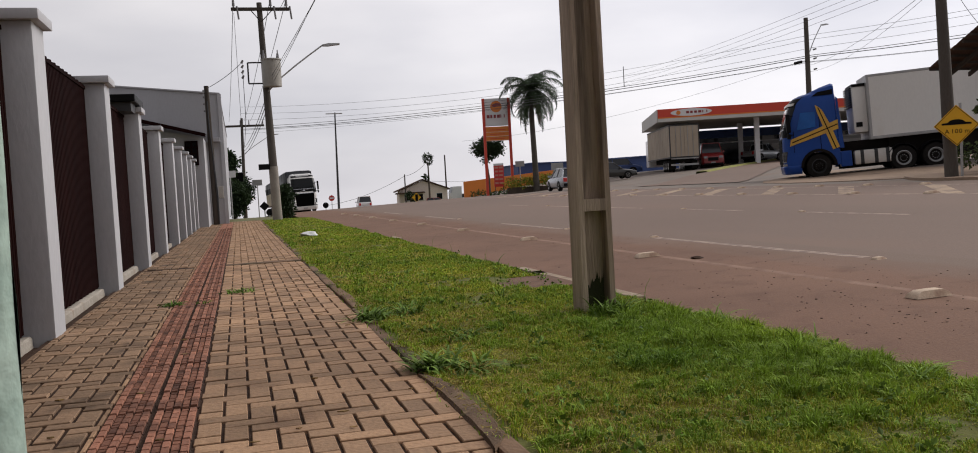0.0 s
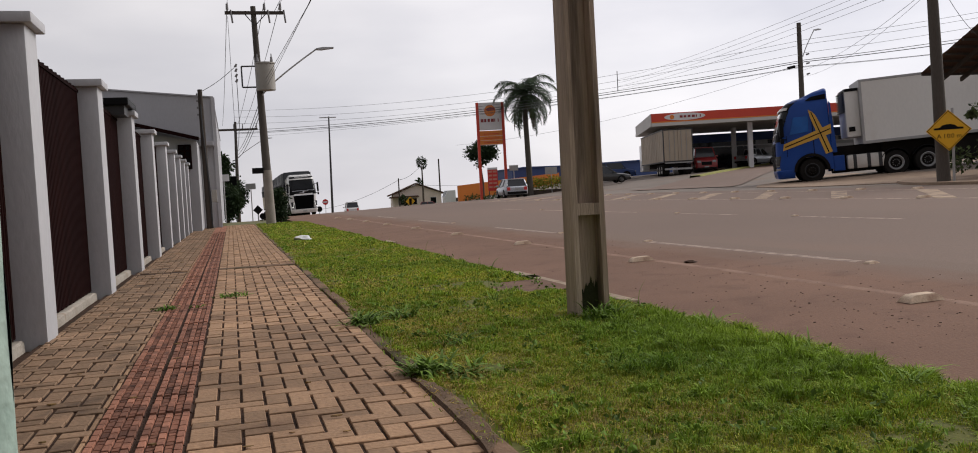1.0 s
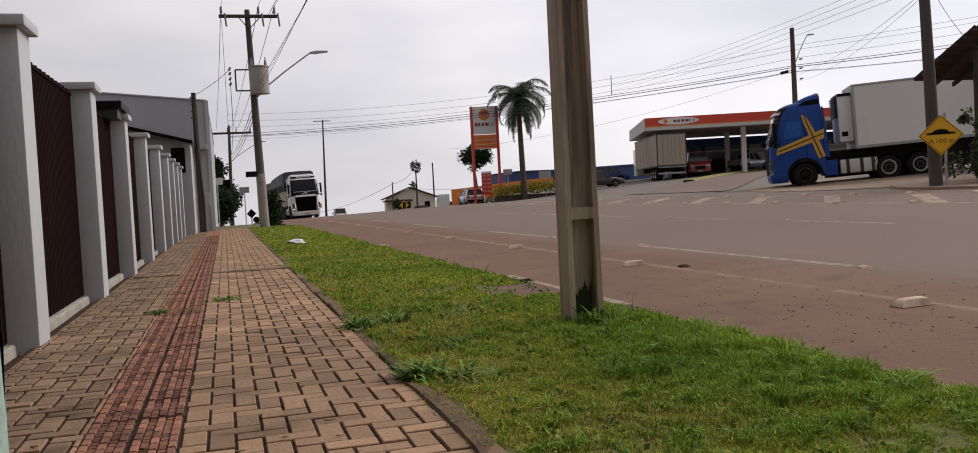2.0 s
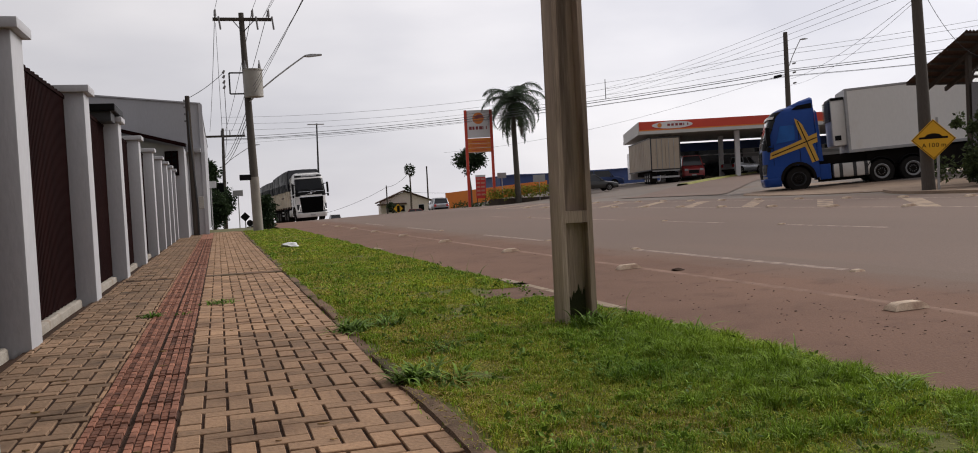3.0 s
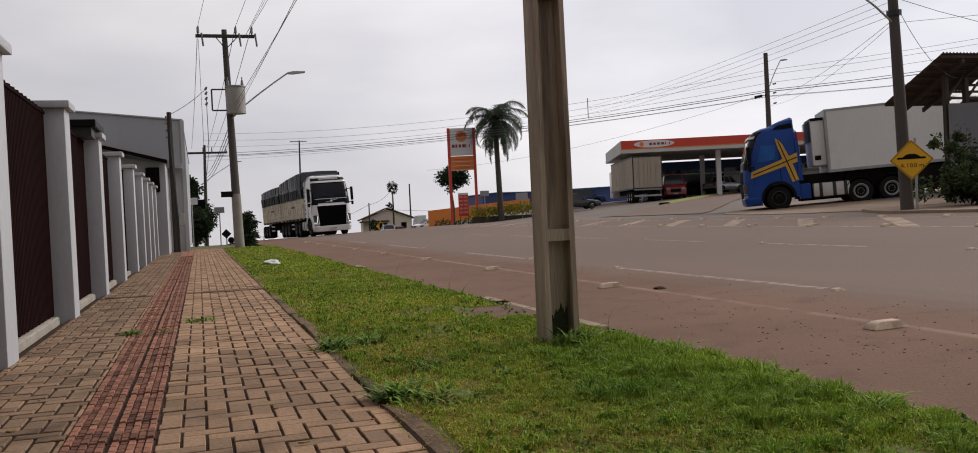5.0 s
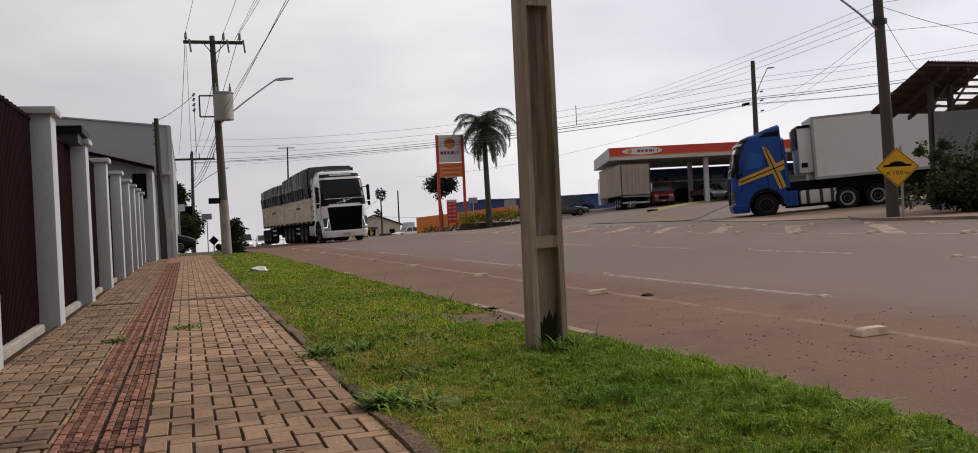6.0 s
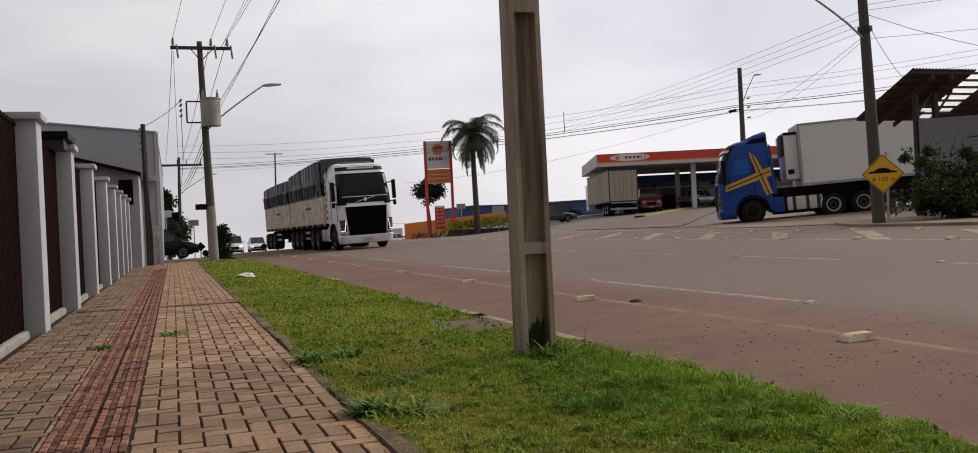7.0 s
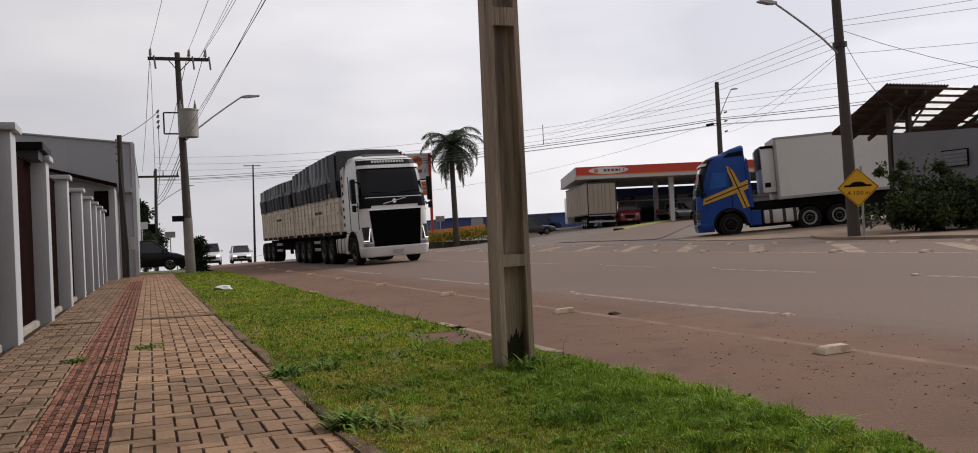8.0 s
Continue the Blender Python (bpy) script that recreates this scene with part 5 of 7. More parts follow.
    for i in range(k + 1):
        u = i / k
        y = y0 - 0.06 + (y1 - y0 + 0.12) * u
        pk, f = tarp_row(y, u)
        sag = 0.1 * noise.noise(Vector((y * 1.3, 0, 7)))
        low = 2.98 + 0.07 * noise.noise(Vector((y * 0.9, 2, 2)))
        rows.append([(-HW - 0.05 - f, y, low + 0.2), (-HW - 0.02 + f, y, (low + pk) / 2), (-HW + 0.0 + f, y, pk - 0.03), (-HW + 0.07, y, pk + 0.01), (0, y, pk + 0.05 + sag * 0.2), (HW - 0.07, y, pk + 0.01), (HW - 0.0 - f, y, pk - 0.03), (HW + 0.02 - f, y, (low + pk) / 2), (HW + 0.05 + f, y, low + 0.2)])
        rows2.append([(-HW - 0.055 - f * 0.4, y, 2.62 + 0.1 * noise.noise(Vector((y * 0.8, 9, 2)))), (-HW - 0.085 - f * 0.7, y, low + 0.27)])
    sheet(bm, rows)
    for r in (rows[0], rows[-1]):
        bm.faces.new([bm.verts.new(p) for p in r])
    tarp = part("tarpaulin", bm, M_TARP, t, "slack grey tarpaulin with vertical folds", smooth=True)
    sheet(sk, rows2)
    sheet(sk, [[(-a[0], a[1], a[2]) for a in r] for r in rows2])
    for yy in (y0 - 0.07, y1 + 0.07):
        sheet(sk, [[(-HW - 0.06, yy, 2.6), (HW + 0.06, yy, 2.6)], [(-HW - 0.06, yy, 3.25), (HW + 0.06, yy, 3.25)]])
    if tall_front:
        for s in (-1, 1):
            sheet(sk, [[(s * (HW + 0.1), y0 + 0.06 * j - 0.1, z) for z in (2.9, 3.4, 4.3)] for j in range(15)])
    part("tarpaulin_skirt", sk, M_TARPD, tarp, "dark navy lower band of the tarpaulin", smooth=True)
    # bogie of three axles, spare rack, guards
    for a in (2.05, 0.8, -0.45):
        for s in (-1, 1):
            wheel_parts(t, s * 0.98, y1 - 0.2 - a, 0.51, 0.56, s, hub=-0.04, rim=M_RIMD)
    for s in (-1, 1):
        bm = bm_new()
        for z in (0.55, 0.85):
            box(bm, s * 1.2 - 0.02, s * 1.2 + 0.02, y0 + 3.4, y1 - 3.2, z, z + 0.12)
        part("side_guard", bm, M_STEEL, t)
        for y in (y0 + 3.6, y0 + 4.4):
            part("guard_post", box(bm_new(), s * 1.15 - 0.03, s * 1.15 + 0.03, y, y + 0.06, 0.5, 1.2), M_CHASSIS, t)
    part("under_frame", box(bm_new(), -0.8, 0.8, y0 + 2.6, y1 + 0.4, 0.6, ZB - 0.15), M_CHASSIS, t)
    part("landing_leg", box(bm_new(), -0.9, -0.75, y0 + 2.9, y0 + 3.05, 0.4, 1.2), M_CHASSIS, t)
    part("landing_leg", box(bm_new(), 0.75, 0.9, y0 + 2.9, y0 + 3.05, 0.4, 1.2), M_CHASSIS, t)
    part("mud_flap", box(bm_new(), -1.2, -0.7, y1 + 0.65, y1 + 0.67, 0.15, 0.8), M_BLACK, t)
    part("mud_flap", box(bm_new(), 0.7, 1.2, y1 + 0.65, y1 + 0.67, 0.15, 0.8), M_BLACK, t)


white_truck = thing("grain_truck", "white cab-over truck pulling two cream tarp-covered grain trailers", "truck")
truck_cab(white_truck, M_WHITE, False, True)
# the tall cab version: everything over the bumper's foot is stretched upward
for o in white_truck.children_recursive:
    if not o.name.startswith(("wheel", "rim", "mudguard", "fuel_tank", "tank_strap", "chassis", "side_skirt", "fender", "hub", "wheel_arch")):
        for v in o.data.vertices:
            v.co.z = 0.27 + (v.co.z - 0.27) * (1.1 if v.co.z > 1.1 else 1.0 + 0.1 * max(0, v.co.z - 0.27) / 0.83)
grain_trailer(white_truck, 2.95, 10.9, True)
grain_trailer(white_truck, 11.35, 19.3, False)

blue_truck = thing("refrigerated_truck", "blue cab-over truck with yellow cross decal and white refrigerated trailer", "truck")
truck_cab(blue_truck, M_BLUE, True, False)
dec = bm_new()
prism(dec, [(0.3, 1.47), (0.36, 1.76), (1.3, 2.06), (2.3, 2.42), (2.3, 2.02), (1.35, 1.76)], "x", 1.246, 1.27)
prism(dec, [(1.44, 3.12), (1.58, 3.02), (1.72, 2.86), (2.0, 2.2), (2.3, 1.25), (2.02, 1.17), (1.72, 2.1), (1.5, 2.8)], "x", 1.246, 1.275)
part("cross_decal", dec, M_YEL, blue_truck, "hand-painted style yellow cross")
dec = bm_new()
prism(dec, [(0.4, 1.6), (0.4, 1.645), (2.28, 2.24), (2.28, 2.195)], "x", 1.26, 1.278)
prism(dec, [(1.535, 3.0), (1.575, 3.0), (2.17, 1.22), (2.125, 1.22)], "x", 1.26, 1.282)
part("decal_lines", dec, M_BLACK, blue_truck)
# refrigerated box
bx = part("trailer_box", box(bm_new(), -1.3, 1.3, 3.55, 18.0, 1.46, 4.1, 0.03), M_REEFER, blue_truck)
part("corner_rail", box(box(bm_new(), -1.31, 1.31, 3.52, 3.62, 1.44, 4.12, 0.01), -1.315, 1.315, 3.55, 18.0, 4.02, 4.12, 0.01), M_STEEL, bx)
part("lower_rail", box(bm_new(), -1.315, 1.315, 3.55, 18.0, 1.42, 1.54, 0.01), M_STEEL, bx)
ru = part("cooling_unit", box(bm_new(), -1.0, 1.0, 2.95, 3.54, 1.75, 3.75, 0.12), M_REEFER, blue_truck, smooth=True)
bm = bm_new()
for k in range(9):
    box(bm, -0.95, 0.95, 2.88, 2.96, 2.85 + k * 0.1, 2.9 + k * 0.1)
box(bm, -0.98, 1.02, 2.98, 3.5, 3.7, 3.82)
part("vent_slats", bm, M_BLACK, ru)
part("access_hatch", box(bm_new(), 0.99, 1.03, 3.05, 3.3, 2.0, 2.2), M_BLACK, ru)
for a in (16.2, 14.95, 13.7):
    for s in (-1, 1):
        wheel_parts(blue_truck, s * 0.98, a, 0.51, 0.56, s, hub=-0.04)
part("trailer_beam", box(bm_new(), -0.8, 0.8, 4.3, 17.8, 0.62, 1.44), M_CHASSIS, blue_truck)
part("side_box", box(bm_new(), 0.7, 1.15, 6.9, 9.8, 0.4, 1.35, 0.03), M_CHASSIS, blue_truck)
# dark filler block added to hide bright ground and deepen the shade underneath
part("chassis_pan", box(bm_new(), -0.64, 0.64, 2.4, 7.0, 0.3, 1.44, 0.03), M_CHASSIS, blue_truck)
part("landing_leg", box(bm_new(), 0.85, 1.0, 7.6, 7.8, 0.3, 1.3), M_CHASSIS, blue_truck)
part("side_guard", box(box(bm_new(), 1.18, 1.22, 8.2, 12.8, 0.6, 0.72), 1.18, 1.22, 8.2, 12.8, 0.9, 1.02), M_STEEL, blue_truck)
part("tail_lamp_bar", box(bm_new(), -1.25, 1.25, 17.9, 18.0, 0.7, 0.95), M_CHASSIS, blue_truck)
# nose toward the road, tail up the ramp
blue_truck.matrix_world = pose(23.33, 35.0, 0.32, 0, 0, -120) @ pose(0, 0, 0, 2.7, 0, 0)


# ---- cars (front at y = 0, facing -y) ----
def car(name, label, paint, ln, wd, ht, hood, tail, kind="suv", lamps=False):
    t = thing(name, label, "car" if kind != "van" else "van")
    hw = wd / 2
    belt = ht * 0.6
    sill = 0.24
    # body: stations along the length with belt height and half width
    st = [(0.0, 0.42, belt * 0.66, 0.8), (0.08, 0.3, belt * 0.78, 0.93), (hood * 0.5, sill, belt * 0.92, 1.0), (hood, sill, belt, 1.0), (ln * 0.55, sill, belt * 1.03, 1.0), (ln - tail * 0.4, sill, belt * 1.04, 0.99), (ln - 0.08, 0.3, belt * 0.98, 0.94), (ln, 0.45, belt * 0.9, 0.84)]
    bm = bm_new()
    rows = []
    for y, z0, z1, k in st:
        w = hw * k
        rows.append([(-w * 0.92, y, z0), (-w, y, z0 + 0.15), (-w, y, z1 - 0.2), (-w * 0.95, y, z1 - 0.05), (-w * 0.82, y, z1), (w * 0.82, y, z1), (w * 0.95, y, z1 - 0.05), (w, y, z1 - 0.2), (w, y, z0 + 0.15), (w * 0.92, y, z0), (-w * 0.92, y, z0)])
    sheet(bm, rows)
    bm.faces.new([bm.verts.new(p) for p in rows[0][:-1]])
    bm.faces.new([bm.verts.new(p) for p in rows[-1][:-1]])
    body = part("body", bm, paint, t, smooth=True)
    end = ln - tail if kind in ("sedan", "pickup") else ln - 0.12
    top0, top1 = hood + (0.75 if kind != "van" else 0.45), (end - 0.55 if kind != "pickup" else end - 0.15)
    if kind in ("suv", "van"):
        top1 = end - 0.3
    bm = bm_new()
    a = [(-hw * 0.9, hood, belt - 0.03), (hw * 0.9, hood, belt - 0.03), (hw * 0.9, end, belt - 0.03), (-hw * 0.9, end, belt - 0.03)]
    b = [(-hw * 0.72, top0, ht - 0.04), (hw * 0.72, top0, ht - 0.04), (hw * 0.72, top1, ht - 0.04), (-hw * 0.72, top1, ht - 0.04)]
    va, vb = [bm.verts.new(p) for p in a], [bm.verts.new(p) for p in b]
    for i in range(4):
        bm.faces.new((va[i], va[(i + 1) % 4], vb[(i + 1) % 4], vb[i]))
    bm.faces.new(vb)
    gh = part("windows", bm, M_CARGLASS, t)
    bm = bm_new()
    box(bm, -hw * 0.73, hw * 0.73, top0 - 0.08, top1 + 0.06, ht - 0.07, ht, 0.03)
    for s in (-1, 1):
        for (ya, yb) in ((hood, top0), (end, top1), ((hood + end) / 2, (top0 + top1) / 2)):
            rod(bm, (s * hw * 0.905, ya, belt - 0.03), (s * hw * 0.735, yb, ht - 0.05), 0.045, 0.04, 6)
    part("roof", bm, paint, t, smooth=True)
    if kind == "pickup":
        part("cargo_bed", box(box(bm_new(), -hw * 0.85, hw * 0.85, end + 0.05, ln - 0.08, belt, belt + 0.02), -hw * 0.9, -hw * 0.86, end, ln - 0.05, belt - 0.05, belt + 0.1), paint, t)
    for s in (-1, 1):
        part("headlamp", box(bm_new(), s * hw * 0.66 - 0.17, s * hw * 0.66 + 0.17, -0.012, 0.12, belt * 0.62, belt * 0.77, 0.02), M_DRL if lamps else M_LAMPGLASS, t)
        part("tail_lamp", box(bm_new(), s * hw * 0.74 - 0.12, s * hw * 0.74 + 0.12, ln - 0.1, ln + 0.012, belt * 0.66, belt * 0.95, 0.02), M_STOPRED, t)
        part("mirror", box(bm_new(), s * (hw + 0.08) - 0.09, s * (hw + 0.08) + 0.09, hood + 0.25, hood + 0.35, belt, belt + 0.14, 0.03), paint, t)
        for y in (ln * 0.19, ln * 0.79):
            r = ht * 0.205
            wheel_parts(t, s * (hw - 0.1), y, r, 0.22, s)
            part("wheel_arch", prism(bm_new(), [(y + (r + 0.07) * math.cos(a), r + (r + 0.07) * math.sin(a)) for a in [math.pi * i / 12 for i in range(13)]], "x", s * (hw - 0.004) - 0.008, s * (hw - 0.004) + 0.008), M_BLACK, t)
    part("grille", box(bm_new(), -hw * 0.45, hw * 0.45, -0.02, 0.1, belt * 0.45, belt * 0.68, 0.02), M_BLACK, t)
    part("front_bumper", box(bm_new(), -hw * 0.85, hw * 0.85, -0.02, 0.2, 0.28, 0.42, 0.02), M_BLACK, t)
    part("rear_bumper", box(bm_new(), -hw * 0.85, hw * 0.85, ln - 0.2, ln + 0.02, 0.3, 0.48, 0.02), M_BLACK, t)
    part("plate", box(bm_new(), -0.2, 0.2, -0.03, -0.015, 0.42, 0.53), M_STEEL, t, "blank pale number plate")
    part("plate", box(bm_new(), -0.2, 0.2, ln + 0.012, ln + 0.03, 0.62, 0.73), M_STEEL, t, "blank pale number plate")
    part("underbody", box(bm_new(), -hw * 0.85, hw * 0.85, 0.3, ln - 0.3, 0.2, 0.35), M_BLACK, t)
    return t


silver_suv = car("silver_hatchback", "silver compact car driving away on the road", M_SILVER, 4.1, 1.75, 1.45, 1.05, 0.5)
away_van = car("white_van", "small white van driving away over the crest", M_CARWHITE, 4.6, 1.85, 2.0, 0.7, 0.3, "van")
white_sedan = car("white_sedan", "white sedan pulling out of the station", M_CARWHITE, 4.4, 1.75, 1.45, 1.15, 0.7, "sedan")
black_suv = car("black_suv", "glossy black suv nosing out of the side street", M_CARBLACK, 4.2, 1.75, 1.62, 0.85, 0.4, "suv")
white_pickup = car("delivery_van", "white delivery van following the truck", M_CARWHITE, 4.5, 1.7, 1.95, 1.2, 0.3, "van", True)
white_suv = car("white_suv", "white compact suv with headlights on", M_CARWHITE, 4.2, 1.8, 1.65, 1.0, 0.4, "suv", True)


def parked(t, x, y, turn):
    t.matrix_world = pose(x, y, land(x, y) + 0.01, 0, 0, turn)


dark_pickup = car("silver_pickup", "silver pickup parked beside the pumps", M_SILVER, 5.0, 1.8, 1.7, 1.4, 1.5, "pickup")
parked(dark_pickup, 54.0, 82.0, 112)
red_van = car("red_van", "dark red van parked under the canopy", M_CARRED, 5.0, 2.1, 2.3, 0.8, 0.3, "van")
parked(red_van, 42.3, 74.4, -20)
green_wagon = car("dark_wagon", "dark grey wagon parked at the forecourt edge", M_CARGREY, 4.3, 1.7, 1.38, 1.2, 0.4, "suv")
parked(green_wagon, 32.2, 69.8, 84)
black_car = car("navy_van", "dark navy van parked beyond the forecourt", M_BLUEROOF, 4.8, 1.9, 1.6, 0.9, 0.3, "van")
parked(black_car, 37.9, 80.6, 75)
red_car = car("red_car", "small red car far along the road", M_CARRED, 4.0, 1.7, 1.45, 1.0, 0.4, "suv")
parked(red_car, 34.2, 148, 80)

# ---- fuel station ----
ST = math.radians(-21)
SO = Vector((37.4, 75.4))


def st(u, v):
    """Station plan: u along its front, v back from it."""
    return (SO.x + u * math.cos(ST) - v * math.sin(ST), SO.y + u * math.sin(ST) + v * math.cos(ST))


SZ = 1.28
station = thing("station_canopy", "white flat fuel station canopy with red and orange fascia", "canopy", pose(SO.x, SO.y, SZ, 0, 0, -21))
L_, D_, ZL, ZH = 30.0, 18.5, 4.45, 5.6
part("soffit", box(bm_new(), 0.05, L_, 0.05, D_, ZL, ZL + 0.25), M_SOFFIT, station)
bm = bm_new()
box(bm, 0, L_, -0.06, 0.04, ZL + 0.34, ZH)
part("fascia_front", bm, M_RED, station, "bright red painted fascia")
part("fascia_band", box(bm_new(), -0.01, L_, -0.09, 0.03, ZL, ZL + 0.34), M_SOFFIT, station, "cream lower band of the fascia")
part("fascia_stripe", box(bm_new(), -0.01, L_, -0.1, -0.05, ZL + 0.3, ZL + 0.4), M_ORANGE, station)
# the side's pale reflection is put into its colour
part("fascia_side", box(bm_new(), -0.06, 0.04, 0, D_, ZL + 0.3, ZH), M_SOFFIT, station, "side fascia with its pale reflection put into the colour")
part("fascia_side_band", box(bm_new(), -0.09, 0.04, 0, D_, ZL, ZL + 0.3), M_SOFFIT, station)
bm = bm_new()
n = 28
o = [bm.verts.new((3.0 + 1.85 * math.cos(2 * math.pi * k / n), -0.12, ZL + 0.75 + 0.33 * math.sin(2 * math.pi * k / n))) for k in range(n)]
i2 = [bm.verts.new((v.co.x, -0.05, v.co.z)) for v in o]
bm.faces.new(o)
for k in range(n):
    bm.faces.new((o[k], o[(k + 1) % n], i2[(k + 1) % n], i2[k]))
lg = part("oval_logo", bm, M_SIGNW, station, "white oval logo plate")
for k, w in enumerate((0.32, 0.28, 0.3, 0.34, 0.12, 0.12)):
    x = 2.55 + k * 0.36
    part("logo_bar", box(bm_new(), x, x + w * 0.8, -0.14, -0.115, ZL + 0.65, ZL + 0.86), M_CARRED, lg)
part("logo_mark", rod(bm_new(), (1.85, -0.135, ZL + 0.75), (1.85, -0.115, ZL + 0.75), 0.2, n=16), M_ORANGE, lg)
for u, v in ((9.2, 2.2), (9.2, 10.5), (3.2, 10.5), (16.5, 2.2), (16.5, 10.5), (24, 2.2)):
    part("column", box(bm_new(), u - 0.22, u + 0.22, v - 0.22, v + 0.22, -0.4, ZL, 0.02), M_SIGNW, station, "white square canopy column")
for u, v in ((5.5, 3.5), (6.6, 10.0), (13, 3.0)):
    x, y = st(u, v)
    pm = thing("fuel_pump", "dark red and grey fuel pump on a low island", "fuel pump", pose(x, y, land(x, y), 0, 0, -21), group="fuel pumps")
    part("island", box(bm_new(), -1.4, 1.4, -0.5, 0.5, -0.2, 0.18, 0.02), M_KERB, pm)
    part("cabinet", box(bm_new(), -0.5, 0.5, -0.3, 0.3, 0.18, 1.9, 0.04), M_CARRED, pm)
    part("display", box(bm_new(), -0.35, 0.35, -0.32, -0.29, 1.2, 1.7), M_BLACK, pm)
shop = thing("station_shop", "white and grey station shop with dark openings", "building", pose(*st(4.5, 15.5), 1.35, 0, 0, -21))
part("wall", box(bm_new(), 0, 28, 3, 9, -0.8, 4.1), M_SHOP, shop)
part("dark_opening", box(bm_new(), 0.3, 8.5, 2.94, 3.02, 0.0, 3.3), M_GLASS, shop)
part("white_front", box(bm_new(), 9.5, 19, 2.9, 3.02, -0.2, 2.4), M_SIGNW, shop)
part("door", box(bm_new(), 12.4, 13.6, 2.85, 2.95, -0.1, 2.1), M_SHOP, shop)
part("light_strip", box(bm_new(), 0.5, 19, 2.85, 2.92, 2.7, 2.82), M_SIGNW, shop)
part("blue_fascia", box(bm_new(), 0.2, 27, 2.8, 3.0, 3.3, 4.2), M_BLUEROOF, shop)
for k in range(5):
    part("upper_window", box(bm_new(), 9.8 + k * 1.9, 11.4 + k * 1.9, 2.88, 2.95, 2.85, 3.25), M_GLASS, shop)

# beige box trailer seen from behind
tr2 = thing("box_trailer", "beige box trailer parked with its rear doors closed", "trailer", pose(38.16, 72.0, land(38.4, 73) - 0.02, 0, 0, -18))
bx = part("box", box(bm_new(), -1.28, 1.28, 0, 14.4, 1.25, 4.05, 0.03), M_BOXCREAM, tr2)
for s in (-1, 1):
    dr = part("rear_door", box(bm_new(), 0.02 if s > 0 else -1.24, 1.24 if s > 0 else -0.02, -0.05, -0.004, 1.3, 3.98, 0.012), M_BOXCREAM, bx)
    for x in (0.3, 0.75):
        part("lock_rod", rod(bm_new(), (s * x, -0.075, 1.3), (s * x, -0.075, 3.95), 0.022, n=6), M_STEEL, dr)
for x in (-1.27, 1.27):
    part("corner_post", box(bm_new(), x - 0.05, x + 0.05, -0.07, 0.06, 1.25, 4.08, 0.01), M_DARKSTEEL, bx)
for z in (1.24, 4.05):
    part("rail", box(box(bm_new(), -1.3, 1.3, -0.06, 0.05, z - 0.05, z + 0.05), -1.31, -1.27, 0.06, 14.4, z - 0.05, z + 0.05), M_DARKSTEEL, bx)
for k in range(13):
    part("side_rib", box(bm_new(), -1.3, -1.275, 1.0 + k * 1.05, 1.06 + k * 1.05, 1.3, 4.0), M_BOXCREAM, bx)
part("bumper_bar", box(box(bm_new(), -1.2, 1.2, 0.1, 0.2, 0.5, 0.66), -1.2, 1.2, -0.02, 0.1, 1.08, 1.25), M_STEEL, tr2)
for y in (1.6, 2.85, 4.1):
    for s in (-1, 1):
        wheel_parts(tr2, s * 0.98, y, 0.5, 0.56, s)
part("mud_flap", box(bm_new(), -1.2, -0.7, 0.7, 0.73, 0.2, 0.95), M_CHASSIS, tr2)
part("mud_flap", box(bm_new(), 0.7, 1.2, 0.7, 0.73, 0.2, 0.95), M_CHASSIS, tr2)
part("beam", box(bm_new(), -0.5, 0.5, 0.3, 14.2, 0.8, 1.25), M_CHASSIS, tr2)
part("tractor", box(bm_new(), -1.2, 1.2, 14.8, 16.6, 0.6, 3.4, 0.1), M_WHITE, tr2)

# totem sign
tx0, tx1, ty_ = 21.3, 23.5, 76.8
tz = land(22.4, 76.8)
totem = thing("station_totem", "tall station totem on two red legs with white and orange panels", "sign", pose(tx0, ty_, tz, 0, 0, -12))
W_ = 2.25
HT = 8.55
for x in (0, W_):
    part("leg", box(bm_new(), x - 0.12, x + 0.12, -0.12, 0.12, -0.3, HT - (0 if x == 0 else 0.02), 0.02), M_RED, totem, "bright red square steel leg")
pn = part("logo_panel", box(bm_new(), 0.13, W_ - 0.13, -0.09, 0.09, HT - 2.45, HT - 0.02, 0.02), M_SIGNW, totem)
part("logo_disc", rod(bm_new(), (1.12, -0.11, HT - 0.75), (1.12, -0.085, HT - 0.75), 0.5, n=28), M_ORANGE, pn, "orange round logo shape")
bm = prism(bm_new(), [(0.72, HT - 0.62), (1.12, HT - 0.42), (1.5, HT - 0.5), (1.56, HT - 0.75), (1.32, HT - 0.66), (1.0, HT - 0.82)], "y", -0.125, -0.1)
part("logo_swoosh", bm, M_CARRED, pn)
for k, w in enumerate((0.26, 0.2, 0.22, 0.28, 0.08, 0.08)):
    part("brand_bar", box(bm_new(), 0.27 + k * 0.3, 0.27 + k * 0.3 + w * 0.95, -0.115, -0.085, HT - 1.74, HT - 1.46), M_CARRED, pn)
po = part("orange_panel", box(bm_new(), 0.13, W_ - 0.13, -0.1, 0.1, HT - 3.75, HT - 2.5, 0.02), M_ORANGE, totem)
